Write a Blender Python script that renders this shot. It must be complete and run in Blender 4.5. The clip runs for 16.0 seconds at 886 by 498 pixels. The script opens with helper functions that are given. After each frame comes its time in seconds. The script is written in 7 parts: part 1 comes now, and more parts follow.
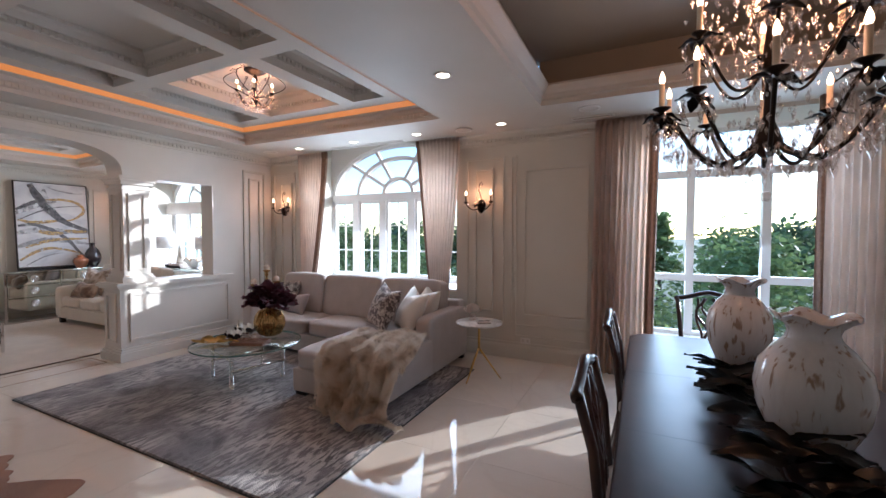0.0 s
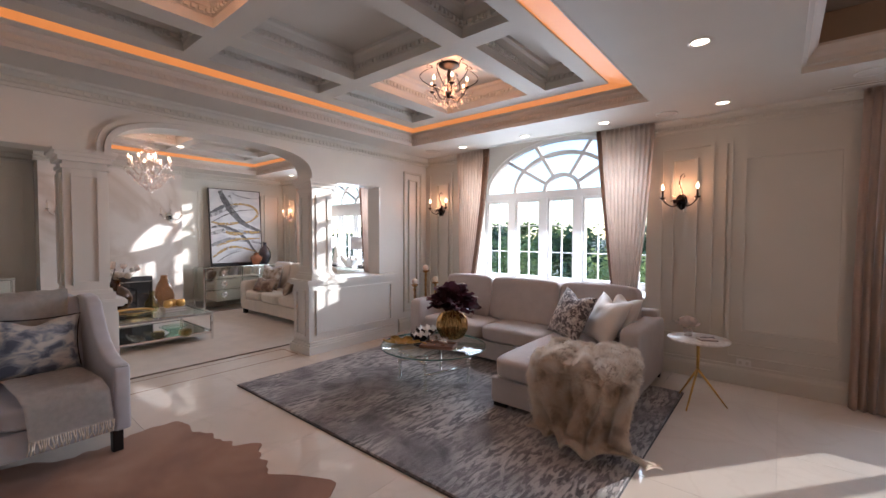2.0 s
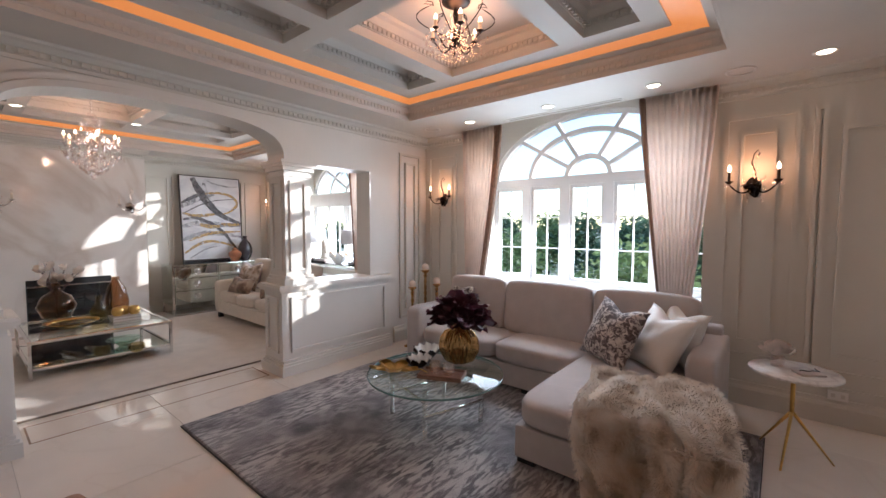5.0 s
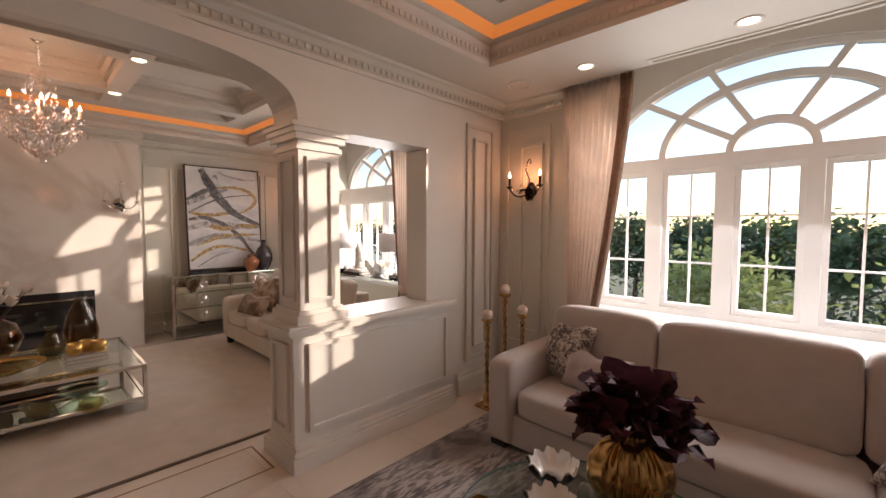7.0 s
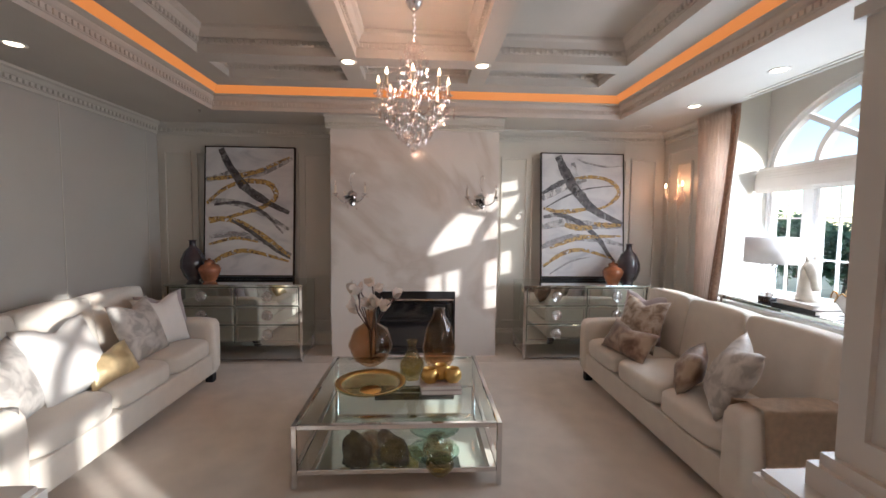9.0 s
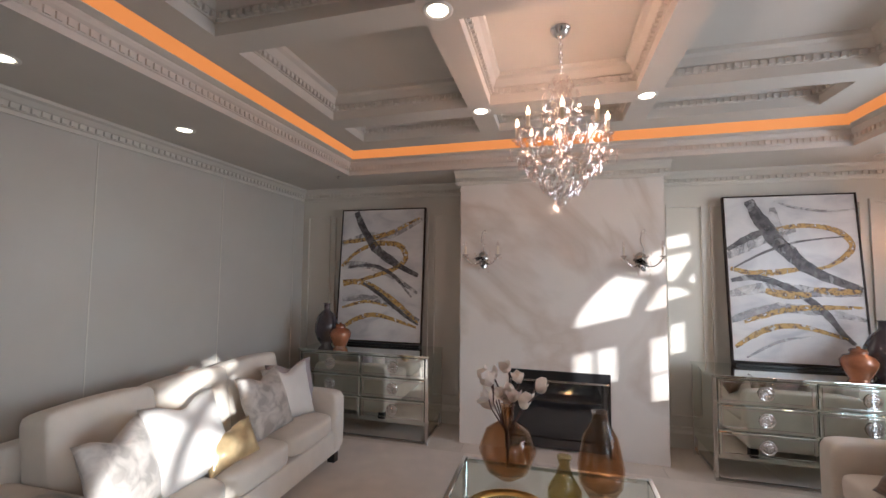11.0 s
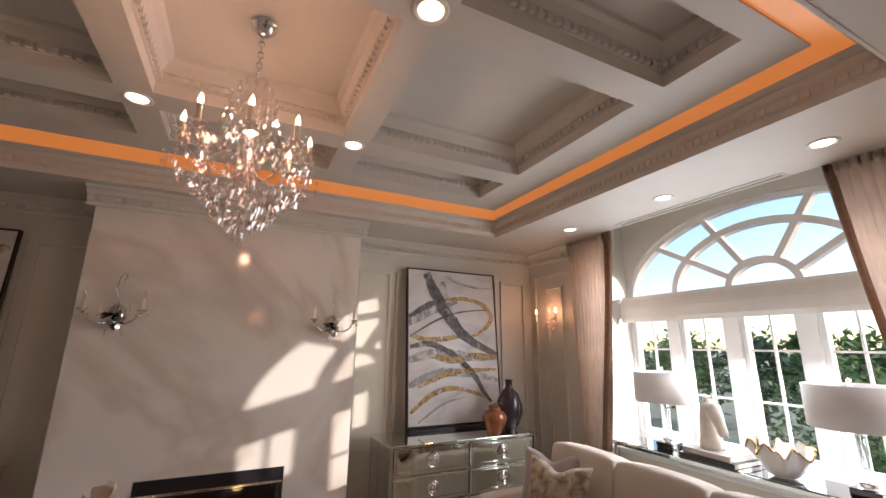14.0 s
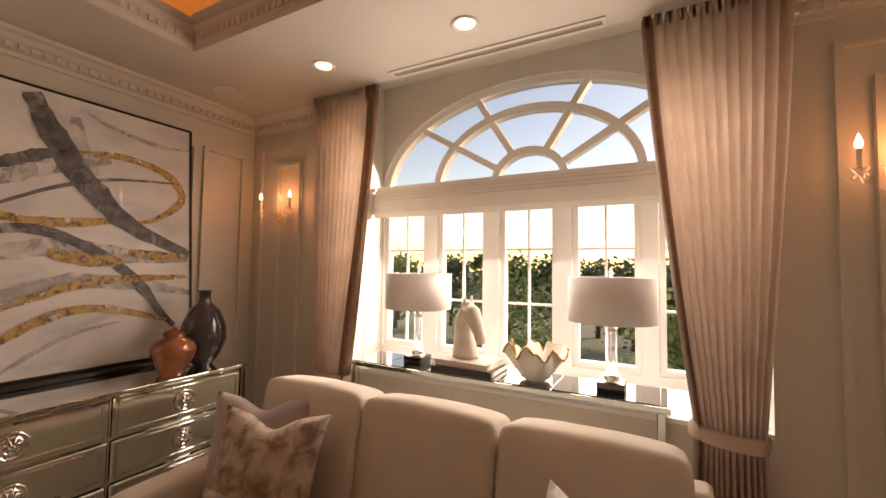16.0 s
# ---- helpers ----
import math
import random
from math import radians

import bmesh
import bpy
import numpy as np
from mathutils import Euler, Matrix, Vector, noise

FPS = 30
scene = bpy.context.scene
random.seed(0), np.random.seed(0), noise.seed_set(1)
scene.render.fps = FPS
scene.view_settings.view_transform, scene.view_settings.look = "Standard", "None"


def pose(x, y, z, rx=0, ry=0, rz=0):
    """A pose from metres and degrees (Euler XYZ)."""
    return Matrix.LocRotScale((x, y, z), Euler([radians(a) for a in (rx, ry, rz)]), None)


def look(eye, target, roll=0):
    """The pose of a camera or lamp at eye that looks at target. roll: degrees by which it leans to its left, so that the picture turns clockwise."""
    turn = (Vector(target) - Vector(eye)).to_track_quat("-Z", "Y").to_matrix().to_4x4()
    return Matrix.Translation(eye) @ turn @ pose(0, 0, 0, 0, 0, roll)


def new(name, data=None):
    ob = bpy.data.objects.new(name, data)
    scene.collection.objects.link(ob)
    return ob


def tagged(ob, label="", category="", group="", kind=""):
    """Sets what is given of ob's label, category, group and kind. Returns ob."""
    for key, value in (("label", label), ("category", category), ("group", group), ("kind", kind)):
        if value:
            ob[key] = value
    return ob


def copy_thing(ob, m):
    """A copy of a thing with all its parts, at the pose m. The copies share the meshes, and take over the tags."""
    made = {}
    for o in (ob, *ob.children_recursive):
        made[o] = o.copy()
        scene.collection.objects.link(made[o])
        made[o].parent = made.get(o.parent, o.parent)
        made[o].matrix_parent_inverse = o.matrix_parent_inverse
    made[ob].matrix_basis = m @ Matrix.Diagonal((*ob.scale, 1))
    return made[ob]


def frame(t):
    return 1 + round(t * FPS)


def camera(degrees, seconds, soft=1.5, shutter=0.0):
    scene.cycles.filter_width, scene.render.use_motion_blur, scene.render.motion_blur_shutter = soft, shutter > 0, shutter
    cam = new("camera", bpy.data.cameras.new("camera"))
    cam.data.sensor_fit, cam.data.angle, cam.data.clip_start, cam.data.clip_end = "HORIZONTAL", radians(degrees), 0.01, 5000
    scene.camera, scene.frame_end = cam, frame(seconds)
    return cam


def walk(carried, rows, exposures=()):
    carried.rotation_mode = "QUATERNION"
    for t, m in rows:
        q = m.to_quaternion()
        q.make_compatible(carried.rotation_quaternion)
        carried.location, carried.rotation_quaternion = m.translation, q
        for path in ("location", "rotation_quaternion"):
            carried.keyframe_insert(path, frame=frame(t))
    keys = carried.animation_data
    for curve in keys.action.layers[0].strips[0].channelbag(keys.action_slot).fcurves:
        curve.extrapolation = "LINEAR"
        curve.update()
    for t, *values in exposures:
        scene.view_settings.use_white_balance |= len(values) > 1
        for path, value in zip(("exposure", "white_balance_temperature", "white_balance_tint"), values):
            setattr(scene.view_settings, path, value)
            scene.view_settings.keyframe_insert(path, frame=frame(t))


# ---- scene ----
cam = camera(94.7, 16.0)
PATH = [
    (0, (0.844, 0.702, 1.502), (-0.033, 2.498, 1.435), 0.1),
    (0.5, (0.55, 0.668, 1.503), (-0.421, 2.415, 1.434), 0.2),
    (1, (0.281, 0.607, 1.492), (-0.816, 2.279, 1.422), 0.2),
    (1.5, (0.026, 0.56, 1.508), (-1.179, 2.155, 1.438), 0.2),
    (2, (-0.142, 0.484, 1.491), (-1.416, 2.024, 1.428), 0.2),
    (2.5, (-0.226, 0.409, 1.493), (-1.537, 1.918, 1.429), 0.2),
    (3, (-0.26, 0.385, 1.479), (-1.584, 1.882, 1.408), 0.1),
    (3.5, (-0.314, 0.427, 1.462), (-1.649, 1.915, 1.382), 0.1),
    (4, (-0.432, 0.642, 1.483), (-1.761, 2.133, 1.389), 0.1),
    (4.2, (-0.488, 0.737, 1.498), (-1.81, 2.235, 1.398), 0.1),
    (6.3, (-1.581, 1.942, 1.546), (-2.796, 3.527, 1.44), 0.2),
    (6.5, (-1.747, 2.014, 1.55), (-2.995, 3.573, 1.44), 0.2),
    (7, (-2.234, 2.155, 1.555), (-3.618, 3.595, 1.448), 0.2),
    (7.5, (-2.671, 2.24, 1.56), (-4.253, 3.46, 1.453), 0.4),
    (8, (-3.132, 2.346, 1.565), (-4.906, 3.263, 1.456), 0.5),
    (8.5, (-3.633, 2.39, 1.525), (-5.558, 2.923, 1.417), 0.6),
    (9, (-4.068, 2.384, 1.569), (-6.061, 2.49, 1.442), 0.6),
    (9.5, (-4.38, 2.349, 1.593), (-6.356, 2.066, 1.463), 0.5),
    (9.7, (-4.481, 2.303, 1.59), (-6.436, 1.898, 1.464), 0.5),
    (11.8, (-4.68, 2.257, 1.745), (-6.622, 1.918, 2.076), 0.3),
    (12, (-4.664, 2.263, 1.746), (-6.608, 2.012, 2.145), 0.4),
    (12.5, (-4.677, 2.275, 1.738), (-6.61, 2.241, 2.251), 0.4),
    (13, (-4.781, 2.273, 1.715), (-6.698, 2.468, 2.251), 0.3),
    (13.5, (-5.02, 2.318, 1.69), (-6.89, 2.801, 2.206), 0.3),
    (14, (-5.23, 2.377, 1.673), (-6.983, 3.224, 2.132), 0.6),
    (14.5, (-5.501, 2.418, 1.649), (-7.044, 3.633, 2.027), 0.6),
    (15, (-5.754, 2.651, 1.586), (-7.069, 4.132, 1.865), 0.6),
    (15.5, (-5.984, 2.944, 1.548), (-7.105, 4.592, 1.713), 0.5),
    (16, (-6.219, 3.243, 1.504), (-7.157, 5.006, 1.601), 0.8),
]
EXPOSURES = [(0, 0.42, 5550, 9), (2, 0.55, 5800, 11), (4, 0.66, 5750, 9), (6.3, 0.22, 6000, 9), (7, 0.06, 7500, 19), (7.6, 0.04, 8300, 20), (8.2, 0.24, 6450, 12), (8.6, 0.42, 5650, 8),
             (9.2, 0.46, 6050, 9), (9.6, 0.52, 6000, 8), (12, 0.6, 5700, 8), (13, 0.55, 5700, 8), (13.5, 0.4, 6050, 11), (14, 0.08, 6700, 15), (14.6, -0.28, 8000, 22), (15.2, -0.26, 9500, 26), (15.6, -0.22, 10400, 27), (16, -0.22, 10400, 27)]
walk(cam, [(t, look(eye, target, roll)) for t, eye, target, roll in PATH], EXPOSURES)

# ---------------- world, sun, large lights ----------------
SUN_FROM = Vector((0.785, 1.0, 0.281)).normalized()
world = bpy.data.worlds.new("world")
scene.world = world
world.use_nodes = True
_wn = world.node_tree
_sky = _wn.nodes.new("ShaderNodeTexSky")
_sky.sky_type, _sky.sun_disc = "NISHITA", False
_sky.air_density, _sky.dust_density, _sky.ozone_density = 0.9, 0.35, 1.5
_sky.sun_elevation = math.asin(SUN_FROM.z)
_sky.sun_rotation = math.atan2(SUN_FROM.x, SUN_FROM.y)
_wn.links.new(_sky.outputs[0], _wn.nodes["Background"].inputs[0])
_wn.nodes["Background"].inputs[1].default_value = 0.38
sun_data = bpy.data.lights.new("sun", "SUN")
sun_data.energy, sun_data.angle, sun_data.color = 5.0, radians(0.6), (1.0, 0.93, 0.84)
sun = new("sun", sun_data)
sun.matrix_world = look((10, 16, 8), Vector((10, 16, 8)) - SUN_FROM)


def area_lamp(name, m, sx, sy, watts, colour):
    d = bpy.data.lights.new(name, "AREA")
    d.shape, d.size, d.size_y, d.energy, d.color = "RECTANGLE", sx, sy, watts, colour
    ob = new(name, d)
    ob.matrix_world = m
    return ob


def point_lamp(name, at, watts, colour, r=0.08):
    d = bpy.data.lights.new(name, "POINT")
    d.energy, d.color, d.shadow_soft_size = watts, colour, r
    ob = new(name, d)
    ob.location = at
    return ob


SKYBLUE = (0.86, 0.93, 1.0)
for cx, wide, watts in ((-2.615, 2.4, 70), (-7.07, 2.4, 82)):
    area_lamp("window_light", look((cx, 6.10, 1.65), (cx, 3.3, 0.0)), wide, 1.6, watts, SKYBLUE)
area_lamp("window_light", look((1.7, 6.1, 1.5), (1.7, 3.2, 0.0)), 1.5, 2.0, 38, (0.70, 0.84, 1.0))
WARM = (1.0, 0.44, 0.21)

# ---------------- materials ----------------


def mat(name, colour, rough=0.5, metal=0.0, var=0.08, scale=6.0, bump=0.0, bscale=60.0, coat=0.0, sheen=0.0, spec=0.5, island=0.0):
    m = bpy.data.materials.new(name)
    m.use_nodes = True
    nt = m.node_tree
    b = nt.nodes["Principled BSDF"]
    L = nt.links.new
    b.inputs["Roughness"].default_value, b.inputs["Metallic"].default_value = rough, metal
    b.inputs["Coat Weight"].default_value, b.inputs["Sheen Weight"].default_value = coat, sheen
    b.inputs["Specular IOR Level"].default_value = spec
    tc = nt.nodes.new("ShaderNodeTexCoord")
    n1 = nt.nodes.new("ShaderNodeTexNoise")
    n1.inputs["Scale"].default_value, n1.inputs["Detail"].default_value = scale, 6
    L(tc.outputs["Object"], n1.inputs["Vector"])
    r = nt.nodes.new("ShaderNodeValToRGB")
    r.color_ramp.elements[0].position, r.color_ramp.elements[1].position = 0.3, 0.7
    lo = tuple(max(0, c * (1 - var)) for c in colour) + (1,)
    hi = tuple(min(1, c * (1 + var)) for c in colour) + (1,)
    r.color_ramp.elements[0].color, r.color_ramp.elements[1].color = lo, hi
    L(n1.outputs["Fac"], r.inputs["Fac"])
    out = r.outputs["Color"]
    if island:
        oi = nt.nodes.new("ShaderNodeObjectInfo")
        hs = nt.nodes.new("ShaderNodeHueSaturation")
        mr = nt.nodes.new("ShaderNodeMapRange")
        mr.inputs["To Min"].default_value, mr.inputs["To Max"].default_value = 1 - island, 1 + island
        L(oi.outputs["Random"], mr.inputs["Value"])
        L(mr.outputs[0], hs.inputs["Value"])
        L(out, hs.inputs["Color"])
        out = hs.outputs["Color"]
    L(out, b.inputs["Base Color"])
    if bump:
        n2 = nt.nodes.new("ShaderNodeTexNoise")
        n2.inputs["Scale"].default_value, n2.inputs["Detail"].default_value = bscale, 5
        L(tc.outputs["Object"], n2.inputs["Vector"])
        bp = nt.nodes.new("ShaderNodeBump")
        bp.inputs["Strength"].default_value, bp.inputs["Distance"].default_value = bump, 0.01
        L(n2.outputs["Fac"], bp.inputs["Height"])
        L(bp.outputs[0], b.inputs["Normal"])
    return m


def glow(name, colour, strength):
    m = bpy.data.materials.new(name)
    m.use_nodes = True
    b = m.node_tree.nodes["Principled BSDF"]
    b.inputs["Base Color"].default_value = (0.8, 0.75, 0.7, 1)
    b.inputs["Emission Color"].default_value = (*colour, 1)
    b.inputs["Emission Strength"].default_value = strength
    return m


def glass(name, colour=(1, 1, 1), rough=0.0, ior=1.45):
    m = bpy.data.materials.new(name)
    m.use_nodes = True
    b = m.node_tree.nodes["Principled BSDF"]
    b.inputs["Base Color"].default_value = (*colour, 1)
    b.inputs["Transmission Weight"].default_value, b.inputs["Roughness"].default_value = 1.0, rough
    b.inputs["IOR"].default_value = ior
    return m


def clear(name, tint=(1, 1, 1), gloss=1.0, ior=1.45):
    """Thin glass: what lies behind shows through, with a mirror gloss at grazing angles."""
    m = bpy.data.materials.new(name)
    m.use_nodes = True
    nt = m.node_tree
    L = nt.links.new
    out = nt.nodes["Material Output"]
    nt.nodes.remove(nt.nodes["Principled BSDF"])
    tr, gl, mx, lw, pw, ad = (nt.nodes.new(k) for k in ("ShaderNodeBsdfTransparent", "ShaderNodeBsdfGlossy", "ShaderNodeMixShader", "ShaderNodeLayerWeight", "ShaderNodeMath", "ShaderNodeMath"))
    tr.inputs[0].default_value, gl.inputs["Roughness"].default_value = (*tint, 1), 0.0
    gl.inputs[0].default_value = (gloss, gloss, gloss, 1)
    lw.inputs[0].default_value = 0.5
    pw.operation, ad.operation = "POWER", "MULTIPLY_ADD"
    pw.inputs[1].default_value = 4.0
    ad.inputs[1].default_value, ad.inputs[2].default_value = 0.7, ((ior - 1) / (ior + 1)) ** 2
    L(lw.outputs["Facing"], pw.inputs[0])
    L(pw.outputs[0], ad.inputs[0])
    L(ad.outputs[0], mx.inputs[0])
    L(tr.outputs[0], mx.inputs[1])
    L(gl.outputs[0], mx.inputs[2])
    L(mx.outputs[0], out.inputs["Surface"])
    return m


def crystal(name, tint):
    """Cut crystal: see-through facets that flash like mirrors when turned."""
    m = clear(name, tint, 1.0, 1.6)
    for n in m.node_tree.nodes:
        if n.type == "MATH" and n.operation == "POWER":
            n.inputs[1].default_value = 1.3
        if n.type == "MATH" and n.operation == "MULTIPLY_ADD":
            n.inputs[1].default_value, n.inputs[2].default_value = 0.55, 0.16
    return m


def lets_light(m, share):
    """Give a cloth or leaf material some light through from behind."""
    nt = m.node_tree
    L = nt.links.new
    b = nt.nodes["Principled BSDF"]
    tl, mx = nt.nodes.new("ShaderNodeBsdfTranslucent"), nt.nodes.new("ShaderNodeMixShader")
    if b.inputs["Base Color"].links:
        L(b.inputs["Base Color"].links[0].from_socket, tl.inputs[0])
    mx.inputs[0].default_value = share
    L(b.outputs[0], mx.inputs[1])
    L(tl.outputs[0], mx.inputs[2])
    L(mx.outputs[0], nt.nodes["Material Output"].inputs["Surface"])
    return m


def veined(name, base, vein, rough, scale, width=0.06, cloud=0.1, island=0.0, strength=0.5):
    """Polished stone: soft clouds and thin wandering veins."""
    m = mat(name, base, rough, var=cloud, scale=scale, island=island)
    nt = m.node_tree
    L = nt.links.new
    b = nt.nodes["Principled BSDF"]
    src = b.inputs["Base Color"].links[0].from_socket
    tc = nt.nodes.new("ShaderNodeTexCoord")
    geo = nt.nodes.new("ShaderNodeNewGeometry")
    n = nt.nodes.new("ShaderNodeTexNoise")
    n.inputs["Scale"].default_value, n.inputs["Detail"].default_value, n.inputs["Distortion"].default_value = scale * 0.6, 7, 1.4
    L(geo.outputs["Position"], n.inputs["Vector"])
    sub = nt.nodes.new("ShaderNodeMath")
    sub.operation = "SUBTRACT"
    sub.inputs[1].default_value = 0.5
    ab = nt.nodes.new("ShaderNodeMath")
    ab.operation = "ABSOLUTE"
    mr = nt.nodes.new("ShaderNodeMapRange")
    mr.inputs["From Min"].default_value, mr.inputs["From Max"].default_value = 0, width
    mr.inputs["To Min"].default_value, mr.inputs["To Max"].default_value = strength, 0
    L(n.outputs["Fac"], sub.inputs[0])
    L(sub.outputs[0], ab.inputs[0])
    L(ab.outputs[0], mr.inputs["Value"])
    mx = nt.nodes.new("ShaderNodeMix")
    mx.data_type = "RGBA"
    L(mr.outputs[0], mx.inputs[0])
    L(src, mx.inputs[6])
    mx.inputs[7].default_value = (*vein, 1)
    L(mx.outputs[2], b.inputs["Base Color"])
    return m


def patterned(name, cols, scale, stops, rough=0.9, bump=0.4, bscale=150, stretch=(1, 1, 1), detail=6, distort=0.6, sheen=0.2):
    """Cloth or pile whose colours break up in blotches."""
    m = bpy.data.materials.new(name)
    m.use_nodes = True
    nt = m.node_tree
    L = nt.links.new
    b = nt.nodes["Principled BSDF"]
    b.inputs["Roughness"].default_value, b.inputs["Sheen Weight"].default_value = rough, sheen
    tc = nt.nodes.new("ShaderNodeTexCoord")
    mp = nt.nodes.new("ShaderNodeMapping")
    mp.inputs["Scale"].default_value = stretch
    L(tc.outputs["Object"], mp.inputs["Vector"])
    n = nt.nodes.new("ShaderNodeTexNoise")
    n.inputs["Scale"].default_value, n.inputs["Detail"].default_value, n.inputs["Distortion"].default_value = scale, detail, distort
    L(mp.outputs[0], n.inputs["Vector"])
    r = nt.nodes.new("ShaderNodeValToRGB")
    while len(r.color_ramp.elements) < len(cols):
        r.color_ramp.elements.new(0.5)
    for e, c, s in zip(r.color_ramp.elements, cols, stops):
        e.position, e.color = s, (*c, 1)
    L(n.outputs["Fac"], r.inputs["Fac"])
    L(r.outputs["Color"], b.inputs["Base Color"])
    n2 = nt.nodes.new("ShaderNodeTexNoise")
    n2.inputs["Scale"].default_value, n2.inputs["Detail"].default_value = bscale, 4
    L(tc.outputs["Object"], n2.inputs["Vector"])
    bp = nt.nodes.new("ShaderNodeBump")
    bp.inputs["Strength"].default_value, bp.inputs["Distance"].default_value = bump, 0.01
    L(n2.outputs["Fac"], bp.inputs["Height"])
    L(bp.outputs[0], b.inputs["Normal"])
    return m


M_WALL = mat("cream_paint", (0.65, 0.62, 0.555), 0.42, var=0.03, scale=2.0, bump=0.03, bscale=90)
M_WHITE = mat("white_paint", (0.72, 0.69, 0.645), 0.35, var=0.02, scale=3.0, bump=0.02, bscale=80)
M_CEIL = mat("ceiling_paint", (0.62, 0.58, 0.525), 0.6, var=0.03, scale=2.0, bump=0.03, bscale=80)
M_TAUPE = mat("taupe_paint", (0.32, 0.265, 0.205), 0.5, var=0.04, scale=2.0)
M_GREYWALL = mat("grey_satin_wall", (0.54, 0.515, 0.475), 0.25, var=0.05, scale=1.2)
M_FLOOR = veined("cream_marble_tile", (0.75, 0.67, 0.585), (0.56, 0.46, 0.37), 0.05, 1.6, 0.025, 0.05, island=0.03, strength=0.14)
M_GROUT = mat("grout", (0.66, 0.59, 0.51), 0.6)
M_FIREMARBLE = veined("fireplace_marble", (0.74, 0.70, 0.66), (0.46, 0.37, 0.30), 0.09, 0.75, 0.05, 0.10, strength=0.42)
M_CARPET = mat("cream_carpet", (0.68, 0.60, 0.52), 0.95, var=0.08, scale=5, bump=0.5, bscale=260, sheen=0.3)
M_SOFA = mat("lilac_grey_upholstery", (0.50, 0.45, 0.43), 0.85, var=0.05, scale=9, bump=0.25, bscale=420, sheen=0.25)
M_SOFAB = mat("ivory_upholstery", (0.72, 0.66, 0.58), 0.85, var=0.04, scale=9, bump=0.25, bscale=420, sheen=0.2)
M_CHAIR = mat("grey_blue_upholstery", (0.53, 0.53, 0.57), 0.8, var=0.06, scale=9, bump=0.25, bscale=400, sheen=0.3)
M_CHROME = mat("chrome", (0.74, 0.73, 0.72), 0.08, 1.0, var=0.03)
M_BLACK = mat("black_metal", (0.02, 0.02, 0.022), 0.35, 0.3)
M_DARKWOOD = mat("mahogany", (0.045, 0.018, 0.014), 0.28, var=0.4, scale=5, coat=0.15)
M_BRONZE = mat("dark_bronze", (0.035, 0.026, 0.022), 0.4, 0.8)
M_GOLD = mat("brushed_gold", (0.72, 0.47, 0.16), 0.28, 1.0, var=0.15, scale=20)
M_CURTAIN = lets_light(mat("blush_curtain_cloth", (0.76, 0.63, 0.54), 0.75, var=0.06, scale=7, bump=0.2, bscale=300, sheen=0.3), 0.42)
M_TRIMVELVET = mat("brown_velvet_edge", (0.30, 0.18, 0.12), 0.8, var=0.2, scale=30, sheen=0.4)
M_MIRROR = mat("mirror", (0.73, 0.78, 0.74), 0.03, 1.0, var=0.02)
# emission and amber base imitate painted cove surfaces lit by hidden LEDs
M_COVE = glow("amber_cove_glow", (1.0, 0.295, 0.06), 0.44)
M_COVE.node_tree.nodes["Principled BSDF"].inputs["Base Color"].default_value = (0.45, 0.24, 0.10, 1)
M_DOWN = glow("downlight_lens", (1.0, 0.80, 0.58), 6.0)
M_BULB = glow("candle_bulb", (1.0, 0.60, 0.36), 7.0)


def rug_pile(name):
    """Worn silk pile: broad mauve-grey clouds, and broken pale cross-hatching that comes and goes."""
    m = patterned(name, [(0.085, 0.076, 0.085), (0.155, 0.14, 0.15), (0.25, 0.23, 0.235)], 2.6, [0.36, 0.5, 0.64], 0.7, 0.8, 110, (1, 1, 1), 12, 1.6)
    nt = m.node_tree
    L = nt.links.new
    b = nt.nodes["Principled BSDF"]
    tc = nt.nodes.new("ShaderNodeTexCoord")
    masks = []
    for turn, sx, sy, lo, hi in ((0.62, 30, 8, 0.49, 0.58), (-0.75, 34, 7, 0.50, 0.60), (0, 1.7, 1.4, 0.38, 0.56)):
        mp, n, mr = nt.nodes.new("ShaderNodeMapping"), nt.nodes.new("ShaderNodeTexNoise"), nt.nodes.new("ShaderNodeMapRange")
        mp.inputs["Rotation"].default_value, mp.inputs["Scale"].default_value = (0, 0, turn), (sx, sy, 1)
        n.inputs["Scale"].default_value, n.inputs["Detail"].default_value, n.inputs["Distortion"].default_value = 1.0, 9, 0.5
        mr.inputs["From Min"].default_value, mr.inputs["From Max"].default_value = lo, hi
        L(tc.outputs["Object"], mp.inputs["Vector"])
        L(mp.outputs[0], n.inputs["Vector"])
        L(n.outputs["Fac"], mr.inputs["Value"])
        masks.append(mr.outputs[0])
    mx, mu = nt.nodes.new("ShaderNodeMath"), nt.nodes.new("ShaderNodeMath")
    mx.operation, mu.operation = "MAXIMUM", "MULTIPLY"
    L(masks[0], mx.inputs[0])
    L(masks[1], mx.inputs[1])
    L(mx.outputs[0], mu.inputs[0])
    L(masks[2], mu.inputs[1])
    mix = nt.nodes.new("ShaderNodeMix")
    mix.data_type = "RGBA"
    L(mu.outputs[0], mix.inputs[0])
    L(b.inputs["Base Color"].links[0].from_socket, mix.inputs[6])
    mix.inputs[7].default_value = (0.52, 0.49, 0.48, 1)
    L(mix.outputs[2], b.inputs["Base Color"])
    return m


M_RUG = rug_pile("grey_silk_rug")
M_PWINDOW = mat("white_window_paint", (0.85, 0.84, 0.83), 0.3, var=0.02)

# ---------------- shape helpers ----------------


def thing(name, label, category, at=(0, 0, 0), rz=0, group="", kind=""):
    ob = new(name)
    ob.matrix_world = pose(*at, 0, 0, rz)
    return tagged(ob, label, category, group, kind)


